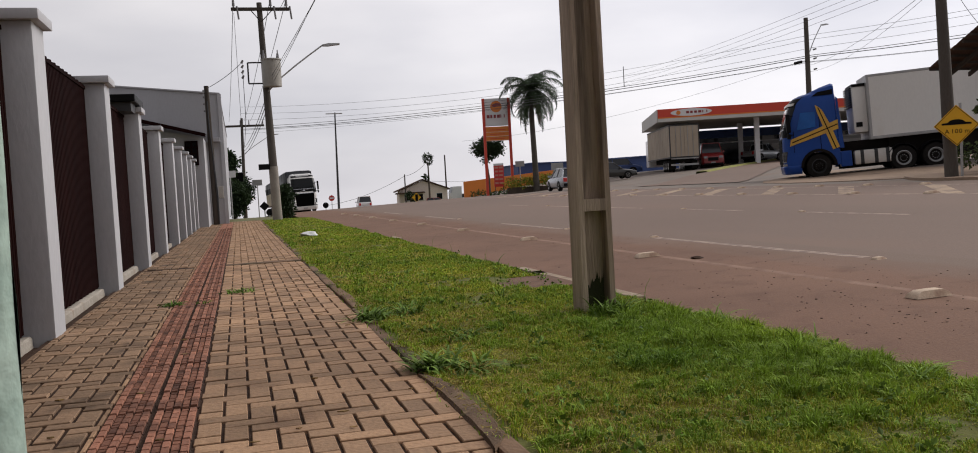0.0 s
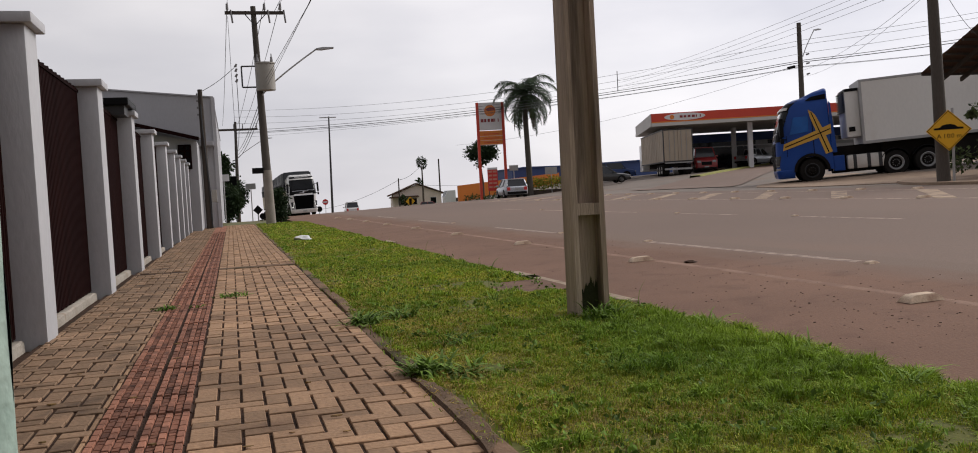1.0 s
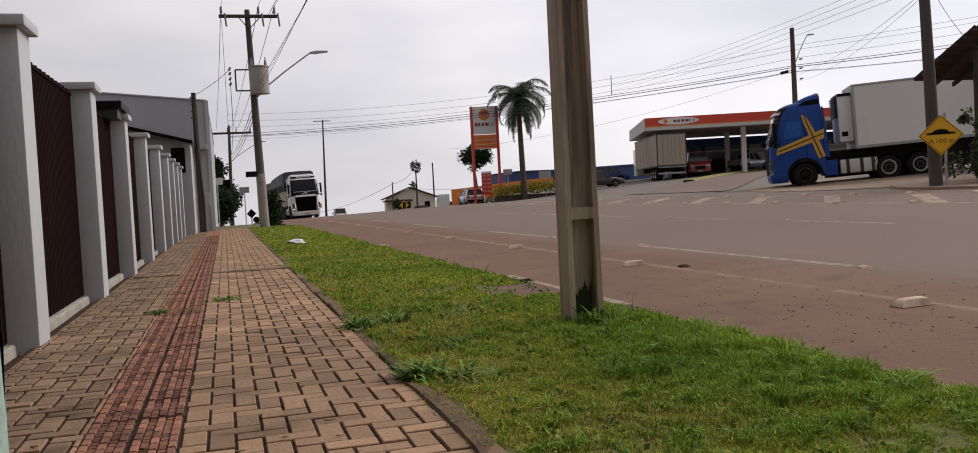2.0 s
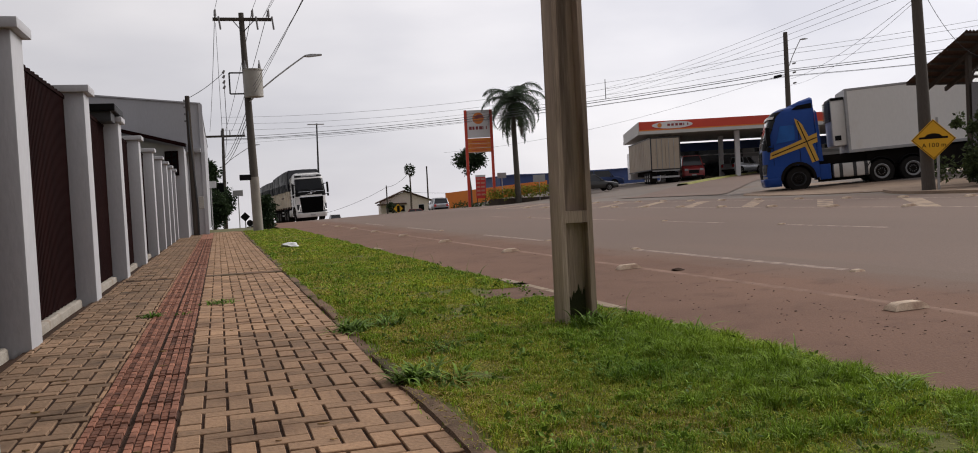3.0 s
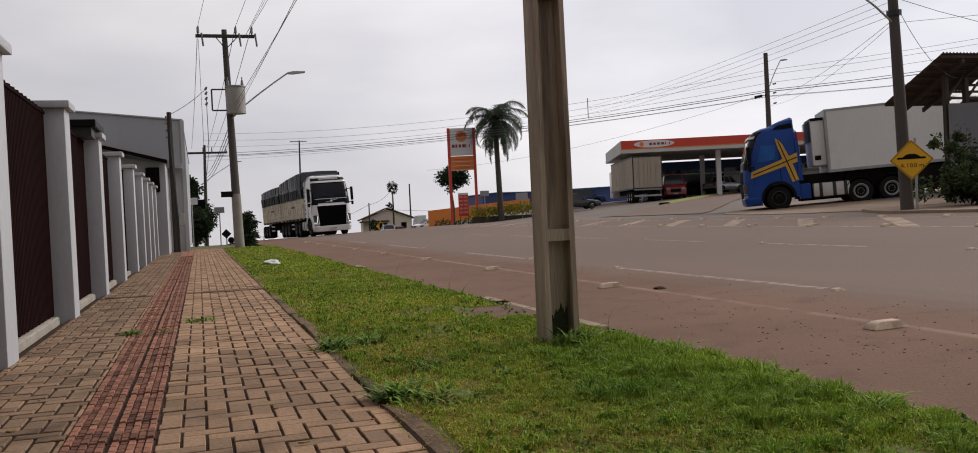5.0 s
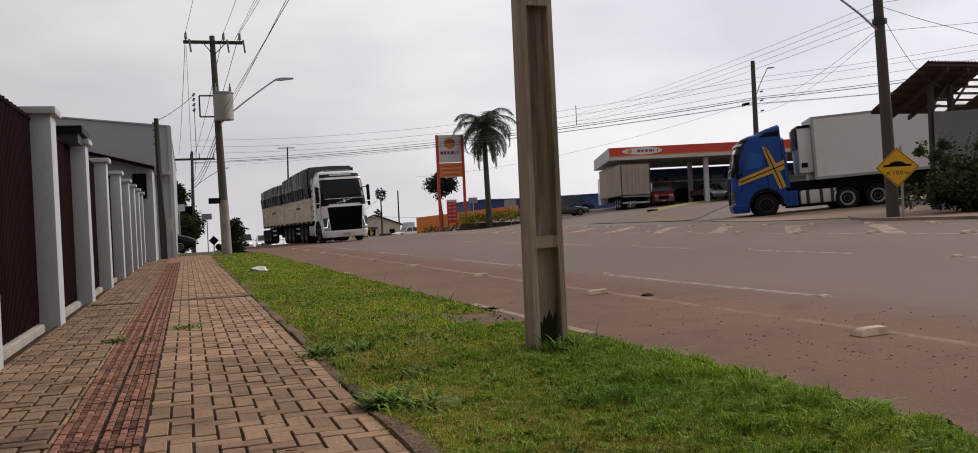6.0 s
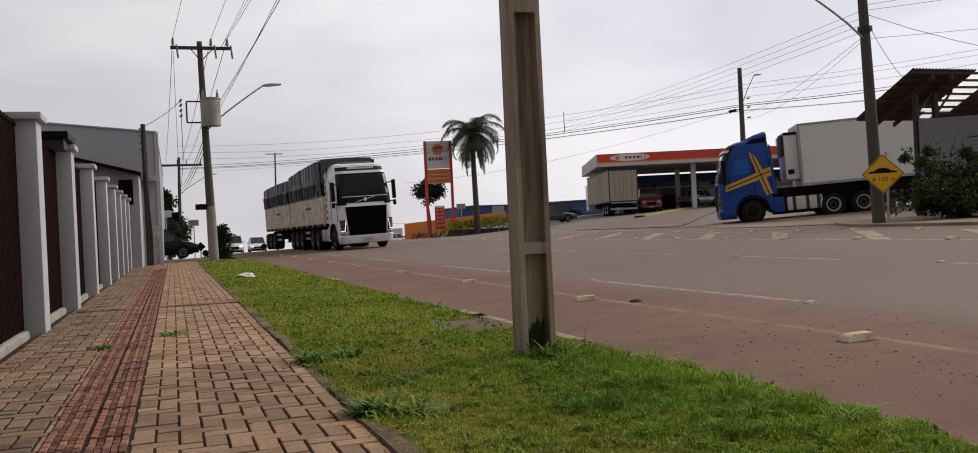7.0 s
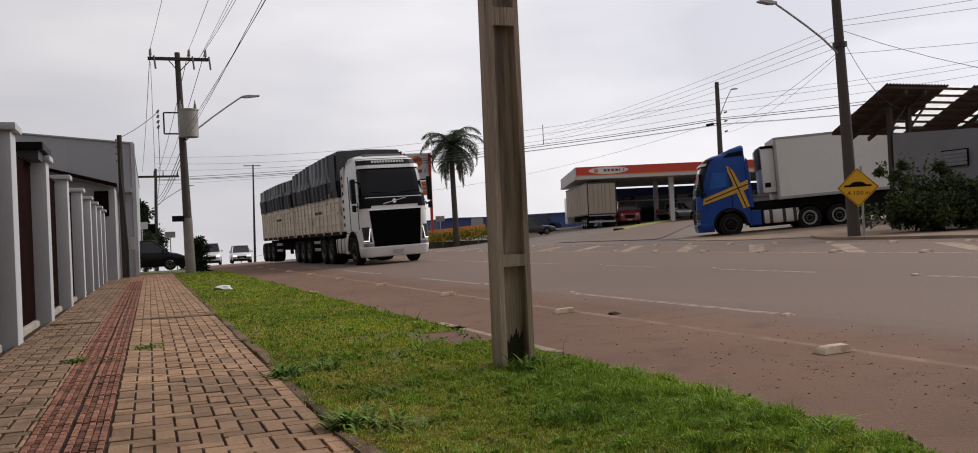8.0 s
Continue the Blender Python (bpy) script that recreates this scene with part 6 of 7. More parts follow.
for k in range(3):
    part("text_bar", box(bm_new(), 0.45, 1.8, -0.115, -0.095, HT - 2.82 - k * 0.38, HT - 2.76 - k * 0.38), M_RED, po)
    part("panel_gap", box(bm_new(), 0.13, W_ - 0.13, -0.112, -0.095, HT - 2.98 - k * 0.38, HT - 2.955 - k * 0.38), M_SIGNW, po)
pb = part("price_board", box(bm_new(), 0.62, 1.5, -0.1, 0.1, 0.75, 2.8, 0.02), M_STOPRED, totem, "red price board with pale bars")
for k in range(5):
    part("price_bar", box(bm_new(), 0.7, 1.0, -0.115, -0.095, 1.0 + k * 0.34, 1.16 + k * 0.34), M_PINKBAR, pb)
    part("price_bar", box(bm_new(), 1.08, 1.42, -0.115, -0.095, 1.0 + k * 0.34, 1.16 + k * 0.34), M_PINKBAR, pb)
part("price_header", box(bm_new(), 0.62, 1.5, -0.12, -0.09, 2.62, 2.8), M_SIGNW, pb)
part("board_legs", box(box(bm_new(), 0.68, 0.74, -0.04, 0.04, -0.2, 0.75), 1.38, 1.44, -0.04, 0.04, -0.2, 0.75), M_DARKSTEEL, totem)

# long orange wall and blue shed behind the totem
ow = thing("orange_wall", "long low orange painted wall behind the hedge", "wall", pose(28.2, 113.0, 0.0))
part("wall", prism(bm_new(), [(0, -1.6), (14, -1.6), (14, 2.5), (0, 1.47)], "y", 0, 0.3), M_ORANGE, ow)
bs = thing("blue_shed", "blue metal shed far behind the station", "building", pose(37.2, 118, 0))
part("wall", prism(bm_new(), [(0, -2), (40, -2), (40, 4.1), (7, 3.4), (1.7, 3.45), (0, 3.27)], "y", 0, 10), M_BLUEROOF, bs)
part("roof_edge", prism(bm_new(), [(0, 3.27), (1.7, 3.45), (7, 3.4), (40, 4.1), (40, 4.25), (7, 3.55), (1.7, 3.6), (-0.3, 3.4)], "y", -0.3, 10.3), M_BLUEROOF, bs)

# white truck parked by the orange wall
pt = thing("parked_lorry", "small white lorry parked beside the orange wall", "truck", pose(31.85, 137, -1.45, 0, 0, -90))
part("cab", prism(bm_new(), [(0, 0.5), (0, 1.4), (0.35, 2.4), (1.7, 2.4), (1.7, 0.5)], "x", -1.0, 1.0, 0.05), M_CARWHITE, pt)
part("windscreen", prism(bm_new(), [(0.02, 1.45), (0.33, 2.3), (0.3, 2.3), (-0.02, 1.45)], "x", -0.9, 0.9), M_GLASS, pt)
part("load_bed", box(bm_new(), -1.1, 1.1, 1.75, 6.0, 0.6, 1.2, 0.02), M_CARGREY, pt)
for y in (0.8, 4.6):
    for s in (-1, 1):
        wheel_parts(pt, s * 0.85, y, 0.4, 0.25, s)

# house beyond the crest
hs = thing("house", "small cream house with a low clay tile roof", "house", pose(28.3, 166, -2.25, 0, 0, -8))
part("wall", box(bm_new(), 0.6, 9.6, 0, 8, -0.5, 2.9), M_HOUSE, hs)
part("gable", prism(bm_new(), [(0.6, 2.9), (9.6, 2.9), (5.1, 4.6)], "y", 0.0, 8), M_HOUSE, hs)
part("roof", prism(prism(bm_new(), [(-0.2, 2.65), (5.1, 4.75), (5.1, 4.95), (-0.35, 2.8)], "y", -0.6, 8.5), [(5.1, 4.75), (10.4, 2.65), (10.5, 2.8), (5.1, 4.95)], "y", -0.6, 8.5), M_TERRA, hs)
for x in (1.6, 4.0, 7.6):
    w = part("window", box(bm_new(), x, x + 1.0, -0.05, 0.03, 1.0, 2.1), M_GLASS, hs)
    part("window_frame", box(bm_new(), x - 0.06, x + 1.06, -0.03, 0.02, 0.94, 2.16), M_SIGNW, w)
part("porch_roof", prism(bm_new(), [(-0.2, 2.3), (5.4, 2.3), (5.2, 2.6), (0, 2.6)], "y", -2.0, 0), M_TERRA, hs)
for x in (0.1, 5.0):
    part("porch_post", box(bm_new(), x, x + 0.18, -1.9, -1.7, -0.5, 2.35), M_HOUSE, hs)

# small signs along the far road
def small_sign(name, label, x, y, z, ht, shape, w, material, turn=-10):
    s = thing(name, label, "traffic sign", pose(x, y, z, 0, 0, turn))
    part("post", rod(bm_new(), (0, 0.03, -0.3), (0, 0.03, ht), 0.04, n=8), M_STEEL, s)
    if shape == "disc":
        bm = rod(bm_new(), (0, -0.02, ht), (0, 0.0, ht), w / 2, n=20)
    elif shape == "oct":
        bm = rod(bm_new(), (0, -0.02, ht), (0, 0.0, ht), w / 2, n=8)
    elif shape == "diamond":
        bm = prism(bm_new(), [(0, ht - w / 2), (w / 2, ht), (0, ht + w / 2), (-w / 2, ht)], "y", -0.02, 0)
    else:
        bm = box(bm_new(), -w / 2, w / 2, -0.02, 0, ht - w * 0.3, ht + w * 0.3)
    part("plate", bm, material, s)
    return s


st_ = small_sign("stop_sign", "red octagonal stop sign on a grey post", 11.85, 119.5, -1.35, 1.65, "oct", 0.8, M_STOPRED)
part("word_bar", box(bm_new(), -0.28, 0.28, -0.04, -0.018, 1.55, 1.75), M_SIGNW, st_)
small_sign("round_sign", "back of a dark round road sign", 8.77, 95, land(8.77, 95), 0.6, "disc", 0.6, M_BLACK)
small_sign("diamond_sign", "back of a dark diamond road sign", 1.68, 62, -0.45, 0.76, "diamond", 0.64, M_BLACK)
small_sign("round_sign", "back of a dark round road sign", 1.97, 62, -0.45, 0.33, "disc", 0.42, M_BLACK)
small_sign("street_sign", "pale rectangular street sign on a tall post", 1.52, 72, -0.5, 2.56, "rect", 0.75, M_STEEL)
small_sign("street_sign", "dark narrow street name sign", -0.1, 70, -0.5, 3.0, "rect", 1.2, M_BLACK)
small_sign("wall_sign", "small white sign board with dark bars", -0.4, 62, -0.3, 2.85, "rect", 0.75, M_SIGNW)
y_ = small_sign("pedestrian_sign", "yellow diamond warning sign before the house", 29.05, 150, -2.84, 2.3, "diamond", 1.6, M_SIGNY)
part("symbol", box(bm_new(), -0.2, 0.25, -0.04, -0.018, 1.7, 2.8), M_BLACK, y_)
small_sign("info_board", "pale blue information board on a post", 26.9, 74, land(26.9, 74), 1.9, "rect", 1.05, M_STEEL, -20)
small_sign("price_flag", "small grey sign by the totem", 24.3, 76.5, land(24.3, 76.5), 2.6, "rect", 0.8, M_STEEL, -12)
round_pole("thin_pole", "thin dark pole far beyond the crest", (37.75, 165, -2), (37.75, 165, 6.95), 0.16, 0.12, M_WOOD)
round_pole("thin_pole", "thin dark pole far beyond the crest", (29.05, 160, -2), (29.05, 160, 3.6), 0.14, 0.1, M_WOOD)
fp = round_pole("flag_pole", "slender pale mast beside the palm", (30.0, 78, land(30, 78)), (29.7, 78, 6.2), 0.06, 0.04, M_DARKSTEEL)
cable([(29.05, 160, 3.3), (33.0, 159, 5.6)], 0.03, 0.5)
cable([(29.05, 160, 3.3), (18, 190, -1.5)], 0.03, 0.8)
cable([(33.0, 159, 2.2), (52.0, 150, 2.0)], 0.025, 0.5)

# ---- shed over the yard ----
shed = thing("yard_shed", "open yard shed with a brown corrugated lean-to roof", "shed")
RX0, RX1, RY0, RZ0, RY1, RZ1 = 23.4, 46.0, 23.5, 5.4, 26.2, 4.09


def roof_z(y):
    return RZ0 + (RZ1 - RZ0) * (y - RY0) / (RY1 - RY0)


NY, NX = 7, 40
clear = {(5, j) for j in range(7)} | {(6, j) for j in range(6)} | {(10, 3), (10, 4), (10, 5), (11, 2), (11, 3), (11, 4), (4, 5), (16, 2), (16, 3)}
for i in range(NX):
    for j in range(NY):
        xa, xb = RX0 + (RX1 - RX0) * i / NX, RX0 + (RX1 - RX0) * (i + 1) / NX
        ya, yb = RY0 + (RY1 - RY0) * j / NY, RY0 + (RY1 - RY0) * (j + 1) / NY + 0.06
        slip = 0.014 * noise.noise(Vector((i * 3.1, j * 2.3, 0)))
        g = [[(xa + (xb - xa) * q / 16, y + slip, roof_z(y) + 0.026 * math.sin(q * math.pi / 2) + (0.014 if y == ya else 0)) for y in (ya, yb)] for q in range(17)]
        if (i, j) in clear:
            part("clear_sheet", sheet(bm_new(), g), M_CLEARSHEET, shed, "pale translucent roof sheet")
        else:
            part("roof_sheet", sheet(bm_new(), g), M_ROOFSHEET, shed)
for j in range(8):
    y = RY0 + 0.06 + j * (RY1 - RY0 - 0.1) / 7
    part("purlin", box(bm_new(), RX0, RX1, y - 0.03, y + 0.03, roof_z(y) - 0.12, roof_z(y) - 0.04), M_WOOD, shed)
for x in (24.25, 25.1, 29, 33, 37, 41):
    part("rafter", prism(bm_new(), [(RY0, RZ0 - 0.18), (RY1, RZ1 - 0.18), (RY1, RZ1 - 0.32), (RY0, RZ0 - 0.32)], "x", x - 0.05, x + 0.05), M_WOOD, shed)
    part("post", box(bm_new(), x - 0.075, x + 0.075, RY0 + 0.72, RY0 + 0.87, land(x, 23) - 0.2, RZ0 - 0.62), M_WOOD, shed)
    part("knee_brace", rod(bm_new(), (x + 0.05, RY0 + 0.8, RZ0 - 1.4), (x + 0.8, RY0 + 0.8, RZ0 - 0.6), 0.04, n=6), M_POLE, shed)
yw = thing("yard_wall", "grey rendered yard wall with a louvred window", "wall")
part("wall", prism(bm_new(), [(24.15, 0.3), (3, 0.3), (3, 2.95), (20.7, 3.56), (24.15, 3.8)], "x", 24.2, 24.45), M_SHEDWALL, yw)
wn_ = part("window", box(bm_new(), 24.12, 24.22, 21.1, 22.1, 2.43, 2.98), M_GLASS, yw)
for j in range(4):
    part("louvre", box(bm_new(), 24.1, 24.16, 21.1, 22.1, 2.47 + j * 0.12, 2.58 + j * 0.12), M_SHEDWALL, wn_)

# ---- plants ----
def mesh_from(name, verts, faces, material, parent=None, smooth=False):
    me = bpy.data.meshes.new(name)
    me.from_pydata(verts, [], faces)
    me.materials.append(material)
    ob = new(name, me)
    ob.parent = parent
    return ob


def leaf_cloud(clumps, per, size, seed, flat=0.5):
    """Folded diamond leaves scattered through clumps of (centre, radius)."""
    rg = np.random.default_rng(seed)
    V, F = [], []
    for (cx, cy, cz), r in clumps:
        d = rg.normal(size=(per, 3))
        d /= np.linalg.norm(d, axis=1)[:, None]
        c = np.array((cx, cy, cz)) + d * (r * rg.random(per) ** 0.45)[:, None] * np.array((1, 1, 0.85))
        for p, o in zip(c, d):
            a = rg.normal(size=3) + 0.7 * o - np.array((0, 0, 0.25))
            a /= np.linalg.norm(a)
            b = np.cross(a, rg.normal(size=3))
            b /= np.linalg.norm(b) + 1e-9
            n = np.cross(a, b)
            s = size * rg.uniform(0.6, 1.3)
            k = len(V)
            V += [tuple(p), tuple(p + a * s * 0.5 + b * s * flat * 0.5 + n * s * 0.1), tuple(p + a * s), tuple(p + a * s * 0.5 - b * s * flat * 0.5 + n * s * 0.1)]
            F += [(k, k + 1, k + 2), (k, k + 2, k + 3)]
    return V, F


def tree(name, label, base, trunk_h, r0, clumps, per, size, seed, material, limbs=6):
    t = thing(name, label, "tree", pose(*base))
    rg = random.Random(seed)
    top = Vector((rg.uniform(-0.2, 0.2), 0, trunk_h))
    part("trunk", tube(bm_new(), [(0, 0, -0.4), (0.04, 0.02, trunk_h * 0.5), top], [r0 * 1.25, r0, r0 * 0.75], 9), M_BARK, t, smooth=True)
    for i in range(min(limbs, len(clumps))):
        c = Vector(clumps[i][0])
        mid = top.lerp(c, 0.5) + Vector((0, 0, 0.1))
        part("limb", tube(bm_new(), [top - Vector((0, 0, 0.15)), mid, c], [r0 * 0.5, r0 * 0.32, r0 * 0.1], 6), M_BARK, t, smooth=True)
    V, F = leaf_cloud(clumps, per, size, seed)
    mesh_from("crown", V, F, material, t)
    return t


def crown_clumps(seed, n, cx, cy, cz, rx, rz, r):
    rg = random.Random(seed)
    out = []
    for i in range(n):
        a, b = rg.uniform(0, 6.28), rg.random() ** 0.5
        out.append(((cx + rx * b * math.cos(a), cy + rx * b * math.sin(a) * 0.8, cz + rz * rg.uniform(-1, 1) * (1.1 - 0.6 * b)), r * rg.uniform(0.6, 1.2)))
    return out


# palm beside the totem
def palm(base, h):
    t = thing("palm_tree", "tall queen palm with arching feathery fronds", "tree", pose(*base))
    part("trunk", tube(bm_new(), [(0.1, 0, -0.3), (0.05, 0, h * 0.3), (-0.02, 0, h * 0.7), (0, 0, h)], [0.3, 0.25, 0.22, 0.19], 12), M_PALMTRUNK, t, smooth=True)
    rg = random.Random(5)

    def frond(name, az, el, ln, droop, mat_, width):
        V, F = [], []
        side = Vector((-math.sin(az), math.cos(az), 0))
        pts = []
        n = 16
        for i in range(n + 1):
            u = i / n
            e = el - droop * u ** 1.3
            if i == 0:
                p = Vector((0, 0, h - 0.1))
            else:
                p = pts[-1] + (ln / n) * Vector((math.cos(az) * math.cos(e), math.sin(az) * math.cos(e), math.sin(e)))
            pts.append(p)
        bm = bm_new()
        tube(bm, pts, [0.05 * (1 - 0.85 * i / n) + 0.008 for i in range(n + 1)], 5)
        ob = part(name, bm, mat_, t)
        for i in range(2, n + 1):
            d = (pts[i] - pts[i - 1]).normalized()
            u = i / n
            w = width * (0.35 + 1.0 * math.sin(math.pi * min(1, 0.15 + 0.85 * u)) ** 0.7) * (1 if u < 0.95 else 0.7)
            for j in range(4):
                p = pts[i - 1].lerp(pts[i], j / 4)
                for s in (-1, 1):
                    out = (side * s + d * 0.55 + Vector((0, 0, rg.uniform(-0.55, 0.2)))).normalized()
                    tip = p + out * w * rg.uniform(0.75, 1.1) - Vector((0, 0, 0.25 * w))
                    midp = p + out * w * 0.5
                    k = len(V)
                    wd = d * 0.027
                    V += [tuple(p - wd), tuple(p + wd), tuple(midp + wd), tuple(tip), tuple(midp - wd)]
                    F += [(k, k + 1, k + 2, k + 4), (k + 4, k + 2, k + 3)]
        mesh_from("leaflet_fan", V, F, mat_, ob)["kind"] = "stuff"
    for i in range(22):
        az = i * 2.4 + rg.uniform(-0.2, 0.2)
        el = 1.35 - 1.75 * (i / 22) + rg.uniform(-0.1, 0.1)
        frond("frond", az, el, rg.uniform(3.3, 4.1), rg.uniform(1.5, 2.4), M_PALM, 0.72)
    for i in range(8):
        frond("dry_frond", i * 0.9 + 0.4, -0.75 - rg.uniform(0, 0.4), rg.uniform(2.8, 4.0), 0.7, M_DEADPALM if i % 2 else M_PALM, 0.34)


palm((24.9, 74.2, land(24.9, 74.2)), 8.9)

# tree behind the totem
tree("round_tree", "small dense dark-leaved tree behind the totem", (27.1, 97, -0.3), 3.6, 0.14, crown_clumps(3, 30, 0, 0, 5.2, 1.45, 1.1, 0.7), 150, 0.3, 21, M_LEAFD)
# thin tree far beyond the crest
tree("thin_tree", "thin sparse tree far beyond the crest", (33.0, 158, -1.6), 6.4, 0.16, [((-0.5, 0, 7.5), 0.55), ((0.4, 0, 7.7), 0.5), ((-0.1, 0, 8.3), 0.5), ((-0.6, 0, 8.2), 0.35), ((0.6, 0, 8.1), 0.35), ((0.5, 0, 7.0), 0.35), ((-0.7, 0, 4.6), 0.4), ((-0.3, 0, 4.3), 0.3)], 42, 0.45, 33, M_LEAFD, 5)
tree("roadside_shrub", "dark shrub beside the far house", (28.5, 152, -1.8), 0.6, 0.1, crown_clumps(12, 8, 0, 0, 1.6, 0.7, 1.0, 0.6), 60, 0.35, 44, M_LEAFD, 3)
# shrub by the utility pole
tree("roadside_shrub", "dense green shrub beside the utility pole", (2.0, 40.0, -0.12), 0.5, 0.05, crown_clumps(7, 22, 0, 0, 0.85, 0.28, 0.7, 0.27), 90, 0.15, 51, M_LEAFD, 5)
# trees beyond the grey building
tree("street_tree", "leafy dark tree beyond the grey building", (-1.1, 68, -0.5), 2.0, 0.18, crown_clumps(9, 40, 0, 0, 3.4, 0.95, 1.9, 0.75), 150, 0.28, 61, M_LEAFD)
tree("street_tree", "broad green shrub beyond the grey building", (-0.3, 66, -0.4), 0.8, 0.12, crown_clumps(15, 26, 0, 0, 1.4, 0.9, 1.1, 0.55), 130, 0.26, 71, M_LEAFD)
tree("street_tree", "low tree by the far street corner", (0.6, 84, -0.8), 1.2, 0.12, crown_clumps(16, 16, 0, 0, 2.2, 0.9, 1.4, 0.6), 90, 0.28, 72, M_LEAFD)
# shrub by the yard wall
sprays = [((-0.15 + 0.05 * k, y, z), r) for k, (y, z, r) in enumerate(((1.9, 2.1, 0.12), (1.65, 1.85, 0.14), (1.3, 1.9, 0.13), (1.1, 2.25, 0.12), (0.9, 1.95, 0.14), (0.6, 1.75, 0.16), (0.15, 2.1, 0.13), (0.25, 1.8, 0.15), (-0.3, 1.7, 0.14)))]
sh = crown_clumps(23, 84, 0.1, -0.1, 0.72, 1.45, 0.72, 0.34) + [((-1.6, 1.0, 0.5), 0.45), ((1.6, -1.0, 0.5), 0.5), ((1.9, -1.6, 0.4), 0.45), ((-0.6, 0.4, 1.4), 0.3), ((0.3, -0.5, 1.35), 0.3), ((-0.9, 0.6, 1.65), 0.16), ((-1.2, 0.9, 1.8), 0.1), ((-0.7, 0.5, 1.95), 0.1), ((0.1, -0.1, 1.85), 0.12), ((0.25, -0.2, 1.65), 0.12)]
yard_shrub = tree("yard_shrub", "large dark straggling shrub before the yard wall", (21.75, 20.2, land(21.75, 20.2) + 0.1), 0.5, 0.06, sh, 230, 0.135, 81, M_SHRUB, 14)
for k, (c, r) in enumerate(sprays):
    twig = part("twig", tube(bm_new(), [(0.0, c[1] * 0.6, 1.0), (c[0] * 0.6, c[1] * 0.85, 0.55 + c[2] * 0.45), c], [0.016, 0.01, 0.004], 5), M_BARK, yard_shrub)
    V, F = leaf_cloud([(c, r * 1.5), ((c[0] * 0.6, c[1] * 0.9, c[2] * 0.85), r * 1.3)], 16, 0.12, 300 + k)
    mesh_from("leaf_spray", V, F, M_SHRUB, twig)["kind"] = "stuff"
# clipped hedge under the palm
hg = thing("hedge", "yellow-green clipped hedge under the palm", "hedge", pose(22.75, 75.0, land(24, 74.6) + 0.22, 0, 0, -12))
V, F = leaf_cloud([((0.35 * i, 0.25 * math.sin(i), 0.6 + 0.025 * i + 0.12 * math.sin(i * 1.7)), 0.62) for i in range(20)], 120, 0.2, 91)
mesh_from("foliage", V, F, M_LEAFY, hg)
part("stem", box(bm_new(), -0.2, 6.0, -0.1, 0.1, -0.3, 0.3), M_BARK, hg)
hg2 = thing("hedge", "low dark green hedge at the totem's foot", "hedge", pose(17.5, 88.0, land(18, 88) - 0.1, 0, 0, -50))
V, F = leaf_cloud([((0.5 * i, 0.1, 0.25 + 0.1 * math.sin(i * 1.3)), 0.4) for i in range(16)], 60, 0.22, 92)
hg2.matrix_world = pose(21.7, 83.5, land(21.7, 83.5), 0, 0, -42)
mesh_from("foliage", V, F, M_LEAF, hg2)

# ---- grass of the verge ----
def blades(name, xy, hgt, wid, seed, material, lean=0.55, base_z=0.0, parent=None):
    rg = np.random.default_rng(seed)
    n = len(xy)
    h = hgt * rg.uniform(0.55, 1.25, n)
    az = rg.uniform(0, 2 * np.pi, n)
    ln = rg.uniform(0.1, lean, n) * h
    dx, dy = np.cos(az), np.sin(az)
    face = rg.uniform(0, 2 * np.pi, n)
    sx, sy = np.cos(face) * wid * 0.5, np.sin(face) * wid * 0.5
    x, y = xy[:, 0], xy[:, 1]
    z = np.broadcast_to(np.asarray(base_z, float), (n,))
    V = np.empty((n, 5, 3))
    V[:, 0] = np.stack((x - sx, y - sy, z - 0.01), 1)
    V[:, 1] = np.stack((x + sx, y + sy, z - 0.01), 1)
    V[:, 2] = np.stack((x + sx * 0.8 + dx * ln * 0.35, y + sy * 0.8 + dy * ln * 0.35, z + h * 0.6), 1)
    V[:, 3] = np.stack((x - sx * 0.8 + dx * ln * 0.35, y - sy * 0.8 + dy * ln * 0.35, z + h * 0.6), 1)
    V[:, 4] = np.stack((x + dx * ln, y + dy * ln, z + h * (1 - 0.25 * ln / h)), 1)
    me = bpy.data.meshes.new(name)
    k = np.arange(n)[:, None] * 5
    quad, tri = k + np.array([0, 1, 2, 3]), k + np.array([3, 2, 4])
    loops = np.concatenate((quad, tri), 1).ravel()
    starts = (np.arange(n)[:, None] * 7 + np.array([0, 4])).ravel()
    me.vertices.add(n * 5)
    me.vertices.foreach_set("co", V.ravel())
    me.loops.add(len(loops))
    me.loops.foreach_set("vertex_index", loops.astype(np.int32))
    me.polygons.add(n * 2)
    me.polygons.foreach_set("loop_start", starts.astype(np.int32))
    me.update(calc_edges=True)
    me.materials.append(material)
    ob = new(name, me)
    ob.parent = parent
    return ob


rg = np.random.default_rng(17)
pts = []
for (ya, yb, dens) in ((1.8, 3.2, 22000), (3.2, 4.8, 27000), (4.8, 8, 15000), (8, 14, 6500), (14, 24, 2300), (24, 37, 900)):
    n = int((yb - ya) * 2.15 * dens)
    y = rg.uniform(ya, yb, n)
    x = 0.82 + 2.15 * rg.random(n)
    pts.append(np.stack((x, y), 1))
P = np.concatenate(pts)
edge_hi = np.array([verge_edge(v) for v in np.linspace(0, 40, 800)])
lim = np.interp(P[:, 1], np.linspace(0, 40, 800), edge_hi)
